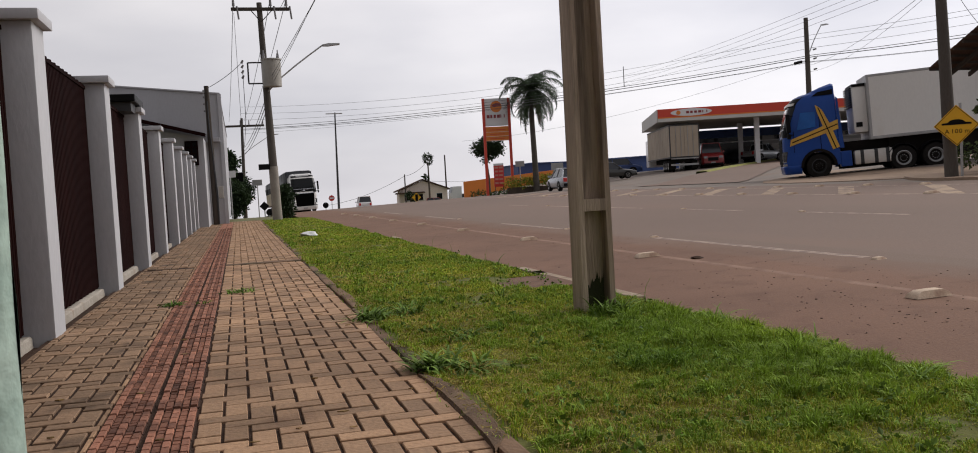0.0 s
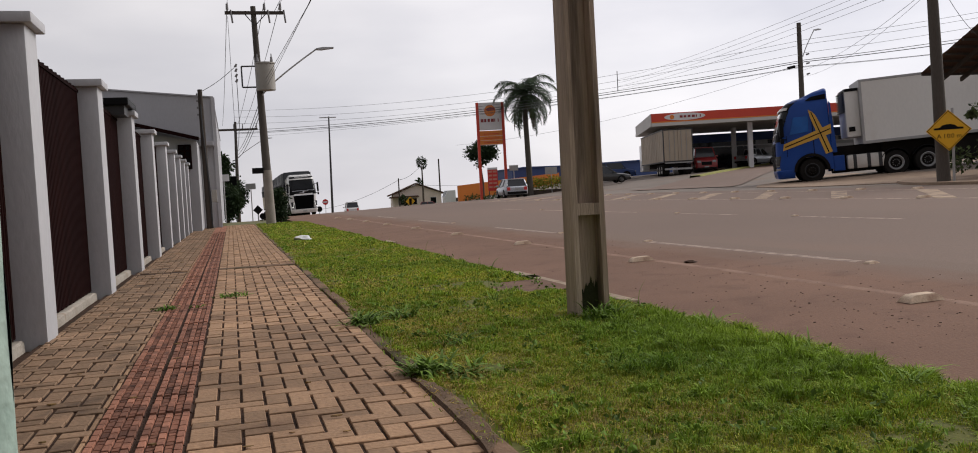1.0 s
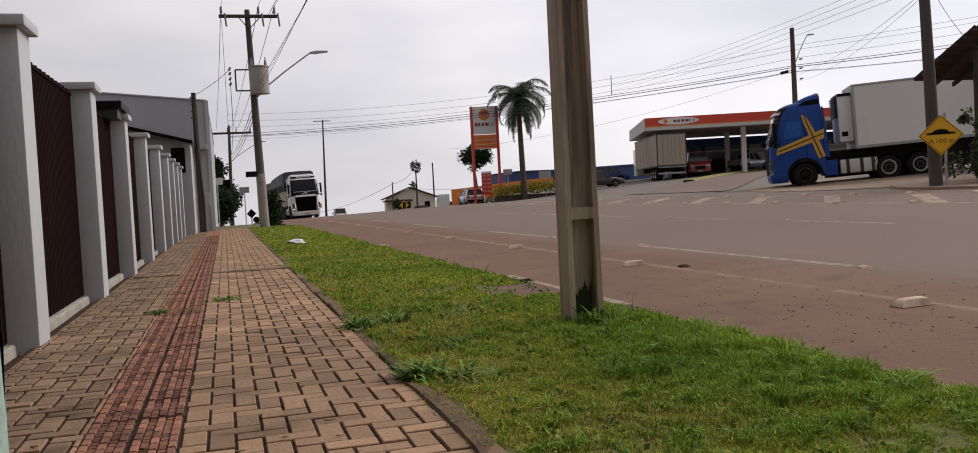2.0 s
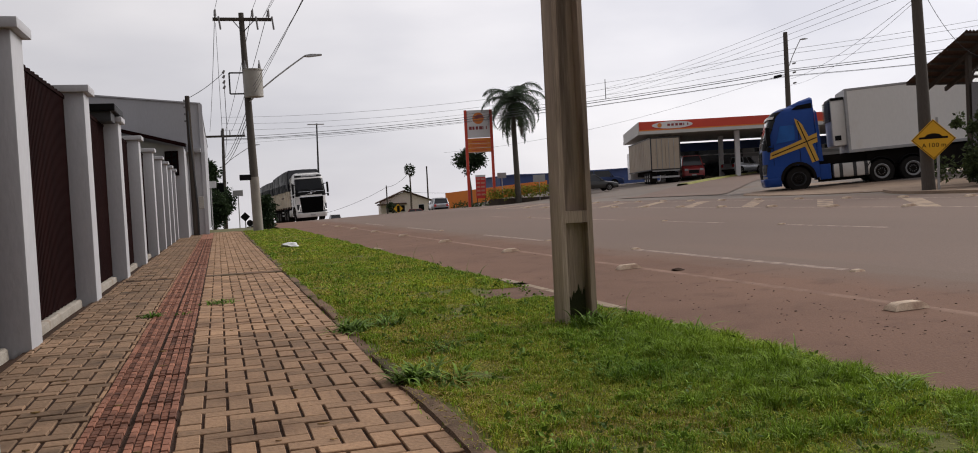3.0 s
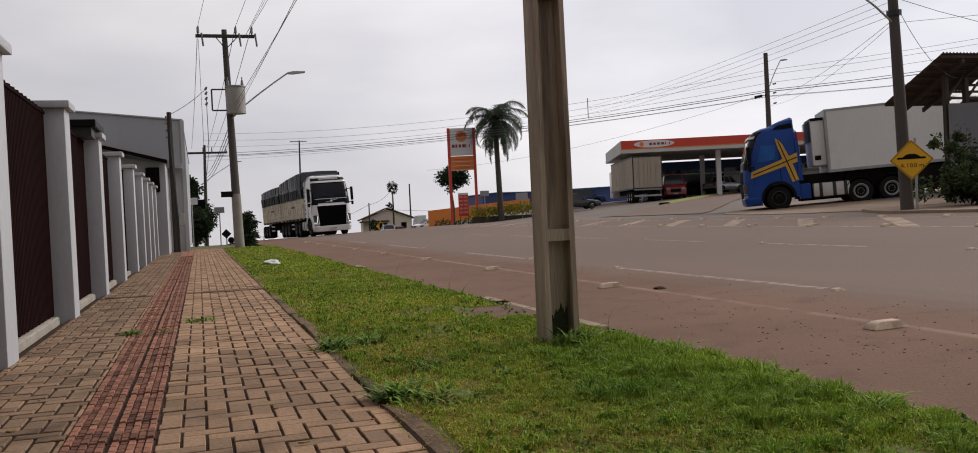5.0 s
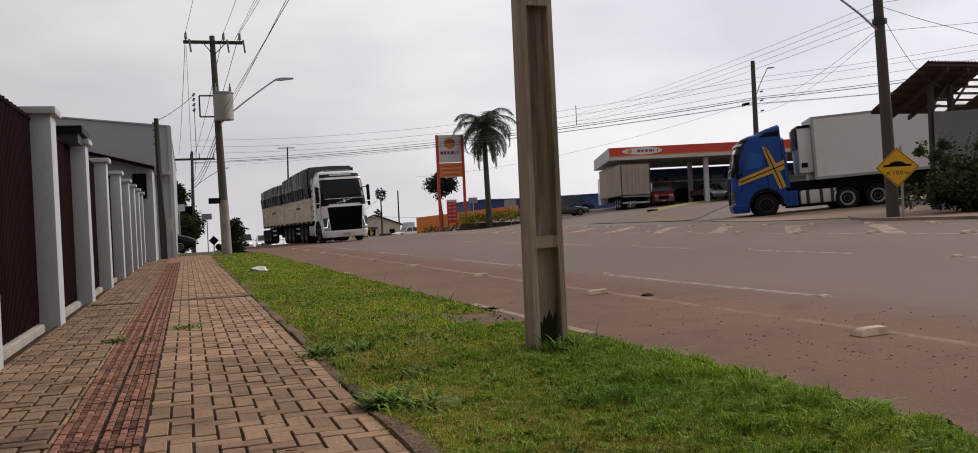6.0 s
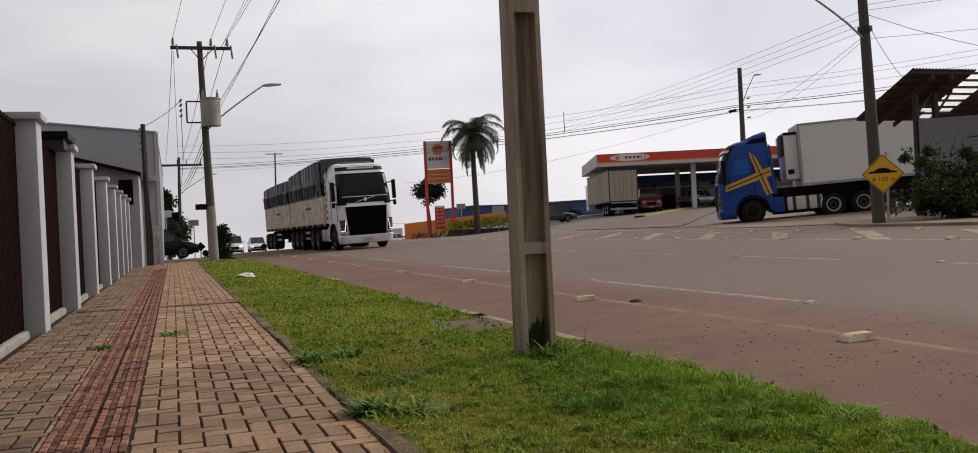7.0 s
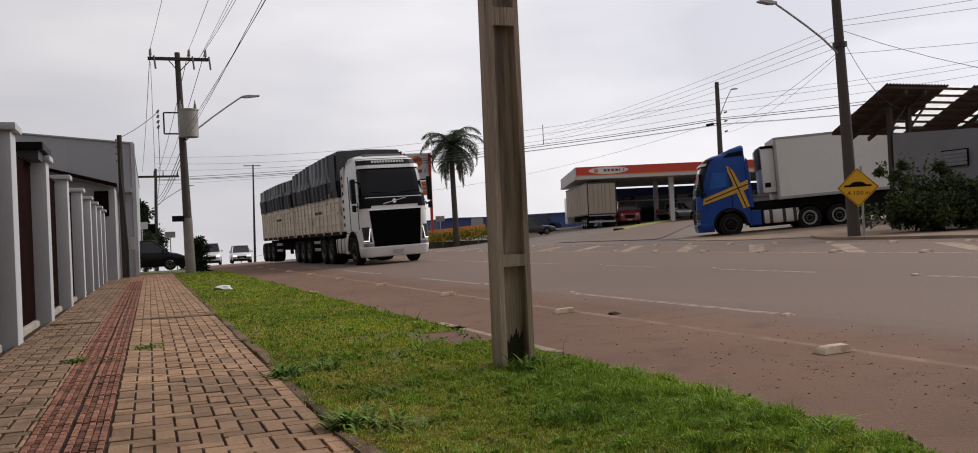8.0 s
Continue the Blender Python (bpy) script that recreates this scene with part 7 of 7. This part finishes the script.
lo = 0.86 + 0.05 * np.sin(P[:, 1] * 2.3) + 0.05 * np.sin(P[:, 1] * 7.1)
bare = np.array([noise.noise(Vector((a * 1.5, b * 0.9, 4.2))) for a, b in P])
bare2 = np.array([noise.noise(Vector((a * 5, b * 5, 1.2))) for a, b in P])
worn = (P[:, 0] - 0.84) ** 2 / 0.014 + (P[:, 1] - 3.6) ** 2 / 0.3 + 0.9 * bare2
keep = (worn > 0.75) & (P[:, 0] < lim + 0.02) & (P[:, 0] > lo) & ~((P[:, 0] > 2.18 + 0.08 * bare2) & (P[:, 0] < 3.1) & (P[:, 1] > 7.33 + 0.1 * bare2) & (P[:, 1] < 8.28)) & (bare + 0.45 * bare2 < 0.46 + 0.5 * rg.random(len(P)))
P, B, B2, lim = P[keep], bare[keep], bare2[keep], lim[keep]
B3 = np.array([noise.noise(Vector((a * 13, b * 13, 7.7))) for a, b in P])
# lush growth between the pole and the road, thin straw-mixed lawn by the footpath
lush = np.exp(-((P[:, 0] - 2.55) ** 2 / 0.32 + (P[:, 1] - 4.3) ** 2 / 2.6))
chance = rg.random(len(P))
is_lush = chance < np.clip(0.08 + 1.1 * lush + 1.5 * np.clip(B2 - 0.12, 0, 1) + 0.5 * B3 - 0.3 * np.clip(B, 0, 1), 0.02, 0.95)
is_straw = ~is_lush & (rg.random(len(P)) < np.clip(0.16 + 0.5 * B + 0.3 * np.exp(-(P[:, 0] - 1.1) ** 2 / 0.2), 0.05, 0.5))
tall = 0.013 + 0.01 * np.clip(-B * 1.8, 0, 1) + 0.022 * np.clip(B2 * 1.5, 0, 1) + 0.02 * np.clip(B3 * 1.6, -0.3, 1) + 0.028 * lush * np.clip(0.75 + 1.3 * B3 + 0.6 * B2, 0.25, 1.7)
zb = -0.006 - 0.055 * np.clip((P[:, 0] - (lim - 0.35)) / 0.35, 0, 1) ** 2
wide = np.where(P[:, 1] < 5, 0.0042, np.where(P[:, 1] < 8, 0.0058, np.where(P[:, 1] < 16, 0.01, 0.02)))
lawn = ~is_lush & ~is_straw
tagged(blades("grass", P[lawn], tall[lawn], wide[lawn], 18, M_GRASS, 1.9, zb[lawn]), "short bright green roadside grass", "grass", kind="stuff")
tagged(blades("lush_grass", P[is_lush], tall[is_lush] * 1.25, wide[is_lush] * 1.25, 19, M_LUSH, 1.7, zb[is_lush]), "longer deep green grass in clumps on the verge", "grass", kind="stuff")
tagged(blades("straw_grass", P[is_straw], tall[is_straw] * 0.85, wide[is_straw], 20, M_STRAW, 2.4, zb[is_straw]), "dry straw-coloured blades among the grass", "grass", kind="stuff")


bm = bm_new()
rows = []
for i in range(25):
    y = 2.9 + 1.35 * i / 24
    w = 0.13 * math.sin(math.pi * i / 24) ** 0.5 + 0.04 * noise.noise(Vector((y * 5, 0, 2)))
    rows.append([(0.78 + w * q / 6, y, 0.012 + 0.008 * noise.noise(Vector((q * 0.9, y * 14, 5))) - (0.03 if q in (0, 6) else 0)) for q in range(7)])
sheet(bm, rows)
tagged(link("bare_earth", bm, mat("dry_brown_earth", (0.17, 0.11, 0.07), (0.09, 0.058, 0.038), 0.95, 6, 60, 0.7, space="Position", dirt=(0.26, 0.19, 0.11), dirt_at=0.6, dirt_scale=14), smooth=True), "patch of bare dry earth beside the edging stones", "earth", kind="structure")
rgc = random.Random(404)
bm = bm_new()
for k in range(420):
    y = 2.2 + 14 * rgc.random() ** 1.5
    x = verge_edge(y) + rgc.gauss(0.035, 0.03)
    r = rgc.uniform(0.006, 0.022)
    a = len(bm.verts)
    bmesh.ops.create_icosphere(bm, subdivisions=1, radius=1, matrix=pose(x, y, land(3.0, y) + r * 0.2, 0, 0, rgc.uniform(0, 180)) @ Matrix.Diagonal((r * rgc.uniform(0.8, 1.8), r * rgc.uniform(0.8, 2.2), r * 0.6, 1)))
    bm.verts.ensure_lookup_table()
    for v in bm.verts[a:]:
        v.co += 0.35 * r * noise.noise_vector(v.co * 90)
tagged(link("soil_clods", bm, M_JOINT), "dark crumbled soil along the grass edge", "soil", kind="stuff")


def tussock(name, label, x, y, n, h, spread, seed, wid=0.009, lean=1.4, z=0.0, material=None):
    rg = np.random.default_rng(seed)
    V, F = [], []
    k = 5
    for i in range(max(16, n // 3)):
        az = rg.uniform(0, 2 * np.pi)
        q = spread * 0.45 * rg.normal(size=2)
        ln = h * rg.uniform(1.0, 2.3)
        el = rg.uniform(0.5, 1.35) / max(0.8, lean * 0.75)
        p = np.array((x + q[0], y + q[1], z - 0.01))
        side = np.array((-math.sin(az), math.cos(az), 0))
        b = len(V)
        for j in range(k + 1):
            u = j / k
            w = wid * 0.6 * (1 - u ** 2) + 0.0004
            V += [tuple(p - side * w), tuple(p + side * w + np.array((0, 0, 0.001)))]
            e = el - 1.3 * u
            p = p + ln / k * np.array((math.cos(az) * math.cos(e), math.sin(az) * math.cos(e), math.sin(e)))
            p[2] = max(p[2], z + 0.004)
        F += [(b + 2 * j, b + 2 * j + 1, b + 2 * j + 3, b + 2 * j + 2) for j in range(k)]
    return tagged(mesh_from(name, V, F, material or M_WEED), label, "grass tuft", group="weeds in the verge", kind="stuff")


tussock("grass_tuft", "broad-bladed grass tuft spilling over the footpath edge", 0.9, 4.38, 420, 0.1, 0.1, 1, 0.015, 1.7)
tussock("grass_tuft", "broad-bladed grass tuft spilling over the footpath edge", 1.06, 4.25, 200, 0.09, 0.09, 2, 0.014, 1.7)
tussock("grass_tuft", "broad-bladed grass tuft beside the footpath edge", 0.86, 6.35, 330, 0.1, 0.13, 3, 0.015, 1.7)
tussock("grass_tuft", "broad-bladed grass tuft beside the footpath edge", 1.15, 6.5, 200, 0.09, 0.12, 4, 0.014, 1.7)
tussock("grass_tuft", "grass tuft in the middle of the verge", 1.22, 5.15, 160, 0.09, 0.12, 5, 0.012, 1.6)
tussock("grass_tuft", "long grass tuft round the pole's foot", 2.27, 5.5, 200, 0.1, 0.11, 6, 0.011, 1.3)
tussock("grass_tuft", "long grass tuft round the pole's foot", 2.42, 5.55, 120, 0.11, 0.08, 7, 0.01, 1.3)
tussock("grass_tuft", "grass tuft on the pavers beside the tactile strip", -0.05, 9.0, 260, 0.05, 0.15, 8, 0.012, 1.6)
tussock("grass_tuft", "grass tuft on the pavers beside the tactile strip", -0.62, 8.35, 170, 0.05, 0.1, 9, 0.012, 1.6)
tussock("grass_tuft", "grass tuft on the pavers beside the tactile strip", -0.35, 8.3, 50, 0.035, 0.06, 19, 0.01, 1.6)
for k, (x, y) in enumerate(((2.72, 3.9), (2.66, 3.1), (2.75, 4.9), (1.8, 4.0), (2.0, 7.0), (1.7, 9.5), (1.3, 8.0), (2.6, 11.0), (2.75, 9.8), (2.2, 13.5))):
    tussock("grass_tuft", "coarse grass tuft in the verge", x, y, 45, 0.1, 0.07, 30 + k, 0.008, 1.4, -0.01)
# flowering grass stems
rg = np.random.default_rng(77)
xy = np.stack((0.95 + 1.65 * rg.random(130), 5.5 + 12 * rg.random(130)), 1)
tagged(blades("grass_stems", xy, 0.24, 0.004, 78, M_WEED, 0.5), "tall thin flowering grass stems", "grass", kind="stuff")
# creeping weed along the footpath's edge
xy = np.stack((0.87 + rg.normal(0, 0.04, 1500), 3.0 + 28 * rg.random(1500) ** 1.3), 1)
tagged(blades("edge_weeds", xy, 0.024, 0.006, 79, M_LUSH, 1.8, 0.0), "thin weeds along the edging stones", "grass", kind="stuff")

# low broad-leaved weeds among the grass
rgw = random.Random(123)
cl = [((rgw.uniform(0.95, 2.8), 2.0 + 11 * rgw.random() ** 1.5, 0.012), rgw.uniform(0.015, 0.05)) for k in range(420)]
V, F = leaf_cloud(cl, 9, 0.028, 124, 0.7)
o = mesh_from("low_weeds", V, F, M_WEED)
tagged(o, "small broad-leaved weeds scattered in the grass", "weeds", kind="stuff")
cl = [((rgw.uniform(0.8, 1.15), 3.0 + 1.3 * rgw.random(), 0.014), 0.06) for k in range(45)] + [((rgw.uniform(0.9, 1.4), 2.5 + 7 * rgw.random(), 0.008), 0.06) for k in range(60)]
V, F = leaf_cloud(cl, 14, 0.03, 125, 0.15)
tagged(mesh_from("dry_grass", V, F, M_STRAW), "dry straw-coloured grass scraps by the edging", "grass", kind="stuff")

# litter
lt = bm_new()
bmesh.ops.create_icosphere(lt, subdivisions=3, radius=0.15)
for v in lt.verts:
    v.co *= 1 + 0.45 * noise.noise(v.co * 9)
    v.co.z = max(-0.03, v.co.z * 0.45)
    v.co.x *= 1.25
ob = link("plastic_bag", lt, M_LITTER, smooth=True)
ob.matrix_world = pose(1.46, 19.9, 0.04)
tagged(ob, "crumpled white plastic bag lying on the grass", "litter")
lf = bm_new()
rng = random.Random(66)
for k in range(60):
    x, y = rng.uniform(-1.2, 0.8), rng.uniform(2.5, 16)
    s = rng.uniform(0.01, 0.025)
    prism(lf, [(x - s, y), (x, y + s * 0.5), (x + s, y), (x, y - s * 0.5)], "z", 0.004, 0.006 + rng.random() * 0.006)
tagged(link("fallen_leaves", lf, mat("dry_leaf", (0.2, 0.12, 0.06), (0.3, 0.2, 0.08), 0.9, 5, 40, 0.2, island=0.4)), "small dry leaves scattered on the pavers", "leaves", kind="stuff")

# ---- footpath pavers: herringbone on both sides of a red tactile strip ----
PW, GAP = 0.103, 0.0125
TAC0, TAC1 = -0.605, -0.222
footpath = thing("footpath", "brown concrete herringbone pavers with a red tactile strip", "footpath", kind="structure")


def block_mesh(name, w, d, material, c=0.003):
    bm = bm_new()
    w2, d2 = w / 2, d / 2
    lo = [bm.verts.new(p) for p in ((-w2, -d2, -0.03), (w2, -d2, -0.03), (w2, d2, -0.03), (-w2, d2, -0.03))]
    md = [bm.verts.new(p) for p in ((-w2, -d2, -c), (w2, -d2, -c), (w2, d2, -c), (-w2, d2, -c))]
    hi = [bm.verts.new(p) for p in ((-w2 + c, -d2 + c, 0), (w2 - c, -d2 + c, 0), (w2 - c, d2 - c, 0), (-w2 + c, d2 - c, 0))]
    for a, b in ((lo, md), (md, hi)):
        for i in range(4):
            bm.faces.new((a[i], a[(i + 1) % 4], b[(i + 1) % 4], b[i]))
    bm.faces.new(hi)
    me = bpy.data.meshes.new(name)
    bm.to_mesh(me)
    bm.free()
    me.materials.append(material)
    return me


def joined_blocks(name, blocks, material, parent):
    """Chamfered blocks (x, y, z, w, d, tilt) in one mesh."""
    V, F = [], []
    c = 0.003
    for x, y, z, w, d, tx, ty in blocks:
        k = len(V)
        w2, d2 = w / 2, d / 2
        for (sx, sy, zz, e) in [(-1, -1, -0.03, 0), (1, -1, -0.03, 0), (1, 1, -0.03, 0), (-1, 1, -0.03, 0), (-1, -1, -c, 0), (1, -1, -c, 0), (1, 1, -c, 0), (-1, 1, -c, 0), (-1, -1, 0, c), (1, -1, 0, c), (1, 1, 0, c), (-1, 1, 0, c)]:
            px, py = sx * (w2 - e), sy * (d2 - e)
            V.append((x + px, y + py, z + zz + px * tx + py * ty))
        for o in (0, 4):
            for i in range(4):
                F.append((k + o + i, k + o + (i + 1) % 4, k + o + 4 + (i + 1) % 4, k + o + 4 + i))
        F.append((k + 8, k + 9, k + 10, k + 11))
    ob = mesh_from(name, V, F, material, parent)
    ob["kind"] = "stuff"
    return ob


rng = random.Random(21)
upright, lying = block_mesh("paver", PW - GAP, 2 * PW - GAP, M_PAVER), block_mesh("paver", 2 * PW - GAP, PW - GAP, M_PAVER)
count, rest, grimy = 0, [], []


def lay(x, y, w, d):
    """One paver, cut where it meets the strip or the edges."""
    global count
    x0, x1 = x - w / 2, x + w / 2
    for a, b in ((FENCE_X - 0.02, TAC0 - 0.002), (TAC1 + 0.002, WALK_R - 0.01)):
        c0, c1 = max(x0, a), min(x1, b)
        if c1 - c0 < 0.008:
            continue
        z, tx, ty = uneven(x, y) - 0.004 + rng.uniform(-0.002, 0.002), rng.uniform(-0.012, 0.012), rng.uniform(-0.012, 0.012)
        whole = c1 - c0 > w - 0.004
        if whole and 3.5 < y < 6.7 and x > TAC1 and count < 300:
            o = new("paver", upright if w < d else lying)
            o.parent = footpath
            o.matrix_local = pose(x, y, z, math.degrees(ty), -math.degrees(tx), rng.uniform(-0.5, 0.5))
            count += 1
        else:
            e = 0.006 if x < TAC0 else 0.0
            (grimy if x < TAC0 else rest).append(((c0 + c1) / 2, y, z, c1 - c0 - e, d - e, tx, ty))


ox, oy = -0.117, 0.6
for i in range(-13, 11):
    for j in range(0, 355):
        d = (i + j) % 4
        x, y = ox + i * PW, oy + j * PW
        if 12.72 < y < 12.95:
            continue
        if d == 0:
            lay(x + PW / 2, y + PW, PW - GAP, 2 * PW - GAP)
        elif d == 2:
            lay(x + PW, y + PW / 2, 2 * PW - GAP, PW - GAP)
joined_blocks("pavers", rest, M_PAVER, footpath)
joined_blocks("grimy_pavers", grimy, M_PAVER_OLD, footpath)
bm = box(bm_new(), TAC1, WALK_R, 12.73, 12.99, -0.05, 0.004, 0.01)
part("concrete_band", bm, M_EDGE, footpath, "earthy concrete band across the pavers")

# tactile tiles with raised bars
def tile_mesh():
    bm = bm_new()
    T = 0.178
    box(bm, -T / 2, T / 2, -T / 2, T / 2, -0.03, -0.008)
    kinds = [1] * 6
    # low bars and the tile base take darker colours than the raised bars
    for c in range(5):
        x = -0.069 + c * 0.0345
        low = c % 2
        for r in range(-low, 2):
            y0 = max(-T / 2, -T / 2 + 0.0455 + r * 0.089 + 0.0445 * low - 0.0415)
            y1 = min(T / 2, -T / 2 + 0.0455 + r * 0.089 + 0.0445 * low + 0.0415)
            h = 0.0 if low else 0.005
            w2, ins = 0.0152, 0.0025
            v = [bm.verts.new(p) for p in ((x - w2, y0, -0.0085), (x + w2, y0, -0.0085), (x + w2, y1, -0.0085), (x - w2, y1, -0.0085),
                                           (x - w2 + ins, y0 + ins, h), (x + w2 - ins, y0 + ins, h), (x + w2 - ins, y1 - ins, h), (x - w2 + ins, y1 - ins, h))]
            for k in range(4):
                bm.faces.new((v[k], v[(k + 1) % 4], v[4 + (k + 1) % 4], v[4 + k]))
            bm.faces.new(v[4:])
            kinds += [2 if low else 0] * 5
    me = bpy.data.meshes.new("tactile_tile")
    bm.to_mesh(me)
    bm.free()
    me.materials.append(M_TACTILE)
    me.materials.append(M_TACBASE)
    me.materials.append(M_TACLOW)
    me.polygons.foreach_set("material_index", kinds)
    return me


tm = tile_mesh()
for r in range(0, 148):
    y = 1.2 + r * 0.19
    for x in (TAC0 + 0.095, TAC1 - 0.095):
        o = new("tactile_tile", tm)
        o.parent = footpath
        o.matrix_local = pose(x, y, uneven(x, y) - 0.002 + rng.uniform(-0.003, 0.003), rng.uniform(-0.7, 0.7), rng.uniform(-0.7, 0.7), rng.uniform(-0.6, 0.6))
far = [(x, 1.2 + r * 0.19, -0.004, 0.182, 0.182, 0, 0) for r in range(148, 188) for x in (TAC0 + 0.095, TAC1 - 0.095)]
joined_blocks("tactile_tiles", far, M_TACTILE, footpath)


def motions():
    """Where the vehicles are, second by second."""
    ty = [(0, 92.6), (0.5, 90.2), (1, 87.7), (1.5, 84.9), (2.2, 80.8), (3, 75.6), (3.5, 72.0), (4, 68.0), (4.5, 63.8), (5.2, 57.3), (6, 49.7), (6.5, 45.1), (7, 40.6), (7.5, 36.1), (8, 31.6)]

    def truck_x(y):
        return 8.42 - 1.9 * smooth01(y, 55, 97)
    rows = []
    for t, y in ty:
        x, x2 = truck_x(y), truck_x(y + 6)
        z, z2 = land(x, y), land(x2, y + 6)
        rows.append((t, pose(x, y, z + 0.004, math.degrees(math.atan2(z2 - z, 6)), -1.7, 3.4 + 2.2 * smooth01(y, 28, 64))))
    walk(white_truck, rows)

    def drive(t, keys, turn, ahead=0.0):
        walk(t, [(s, pose(x, y, land(x, y) + 0.012, 0, 0, turn if not isinstance(turn, (list, tuple)) else turn[i])) for i, (s, x, y) in enumerate(keys)])
    drive(silver_suv, [(0, 20.75, 57.0), (0.6, 20.85, 63.8), (1.2, 21.15, 71.0), (1.7, 21.5, 77.2), (2.8, 22.6, 93.2), (3.4, 23.1, 101.6), (4.0, 23.8, 110.0), (4.6, 24.4, 118.5), (8.0, 26.2, 160.0)], 175)
    drive(away_van, [(0, 16.25, 122), (1.7, 15.9, 131), (2.8, 17.3, 142), (4.0, 18.2, 155), (8.0, 21.5, 196)], 176)
    drive(white_sedan, [(0, 32.5, 116), (3.0, 32.4, 116), (3.7, 30.9, 116), (4.4, 28.4, 116), (4.7, 27.5, 116), (5.8, 25.85, 116), (7.0, 25.1, 116), (8.0, 24.7, 116)], -75)
    drive(black_suv, [(0, -9.0, 52.0), (4.7, -1.0, 52.0), (5.8, 0.26, 52.0), (6.2, 0.57, 52.0), (6.6, 0.97, 52.0), (7.0, 1.27, 52.0), (7.5, 1.66, 52.0), (8.0, 1.82, 52.0)], 90)
    drive(white_pickup, [(0, 6.9, 190), (4.0, 6.9, 138), (5.8, 6.75, 114.5), (7.0, 6.0, 96.5), (8.0, 5.0, 81.5)], -3)
    drive(white_suv, [(0, 9.2, 190), (4.0, 9.2, 137), (6.0, 8.85, 111.5), (7.0, 8.4, 97.5), (8.0, 7.85, 84.5)], -2)


motions()
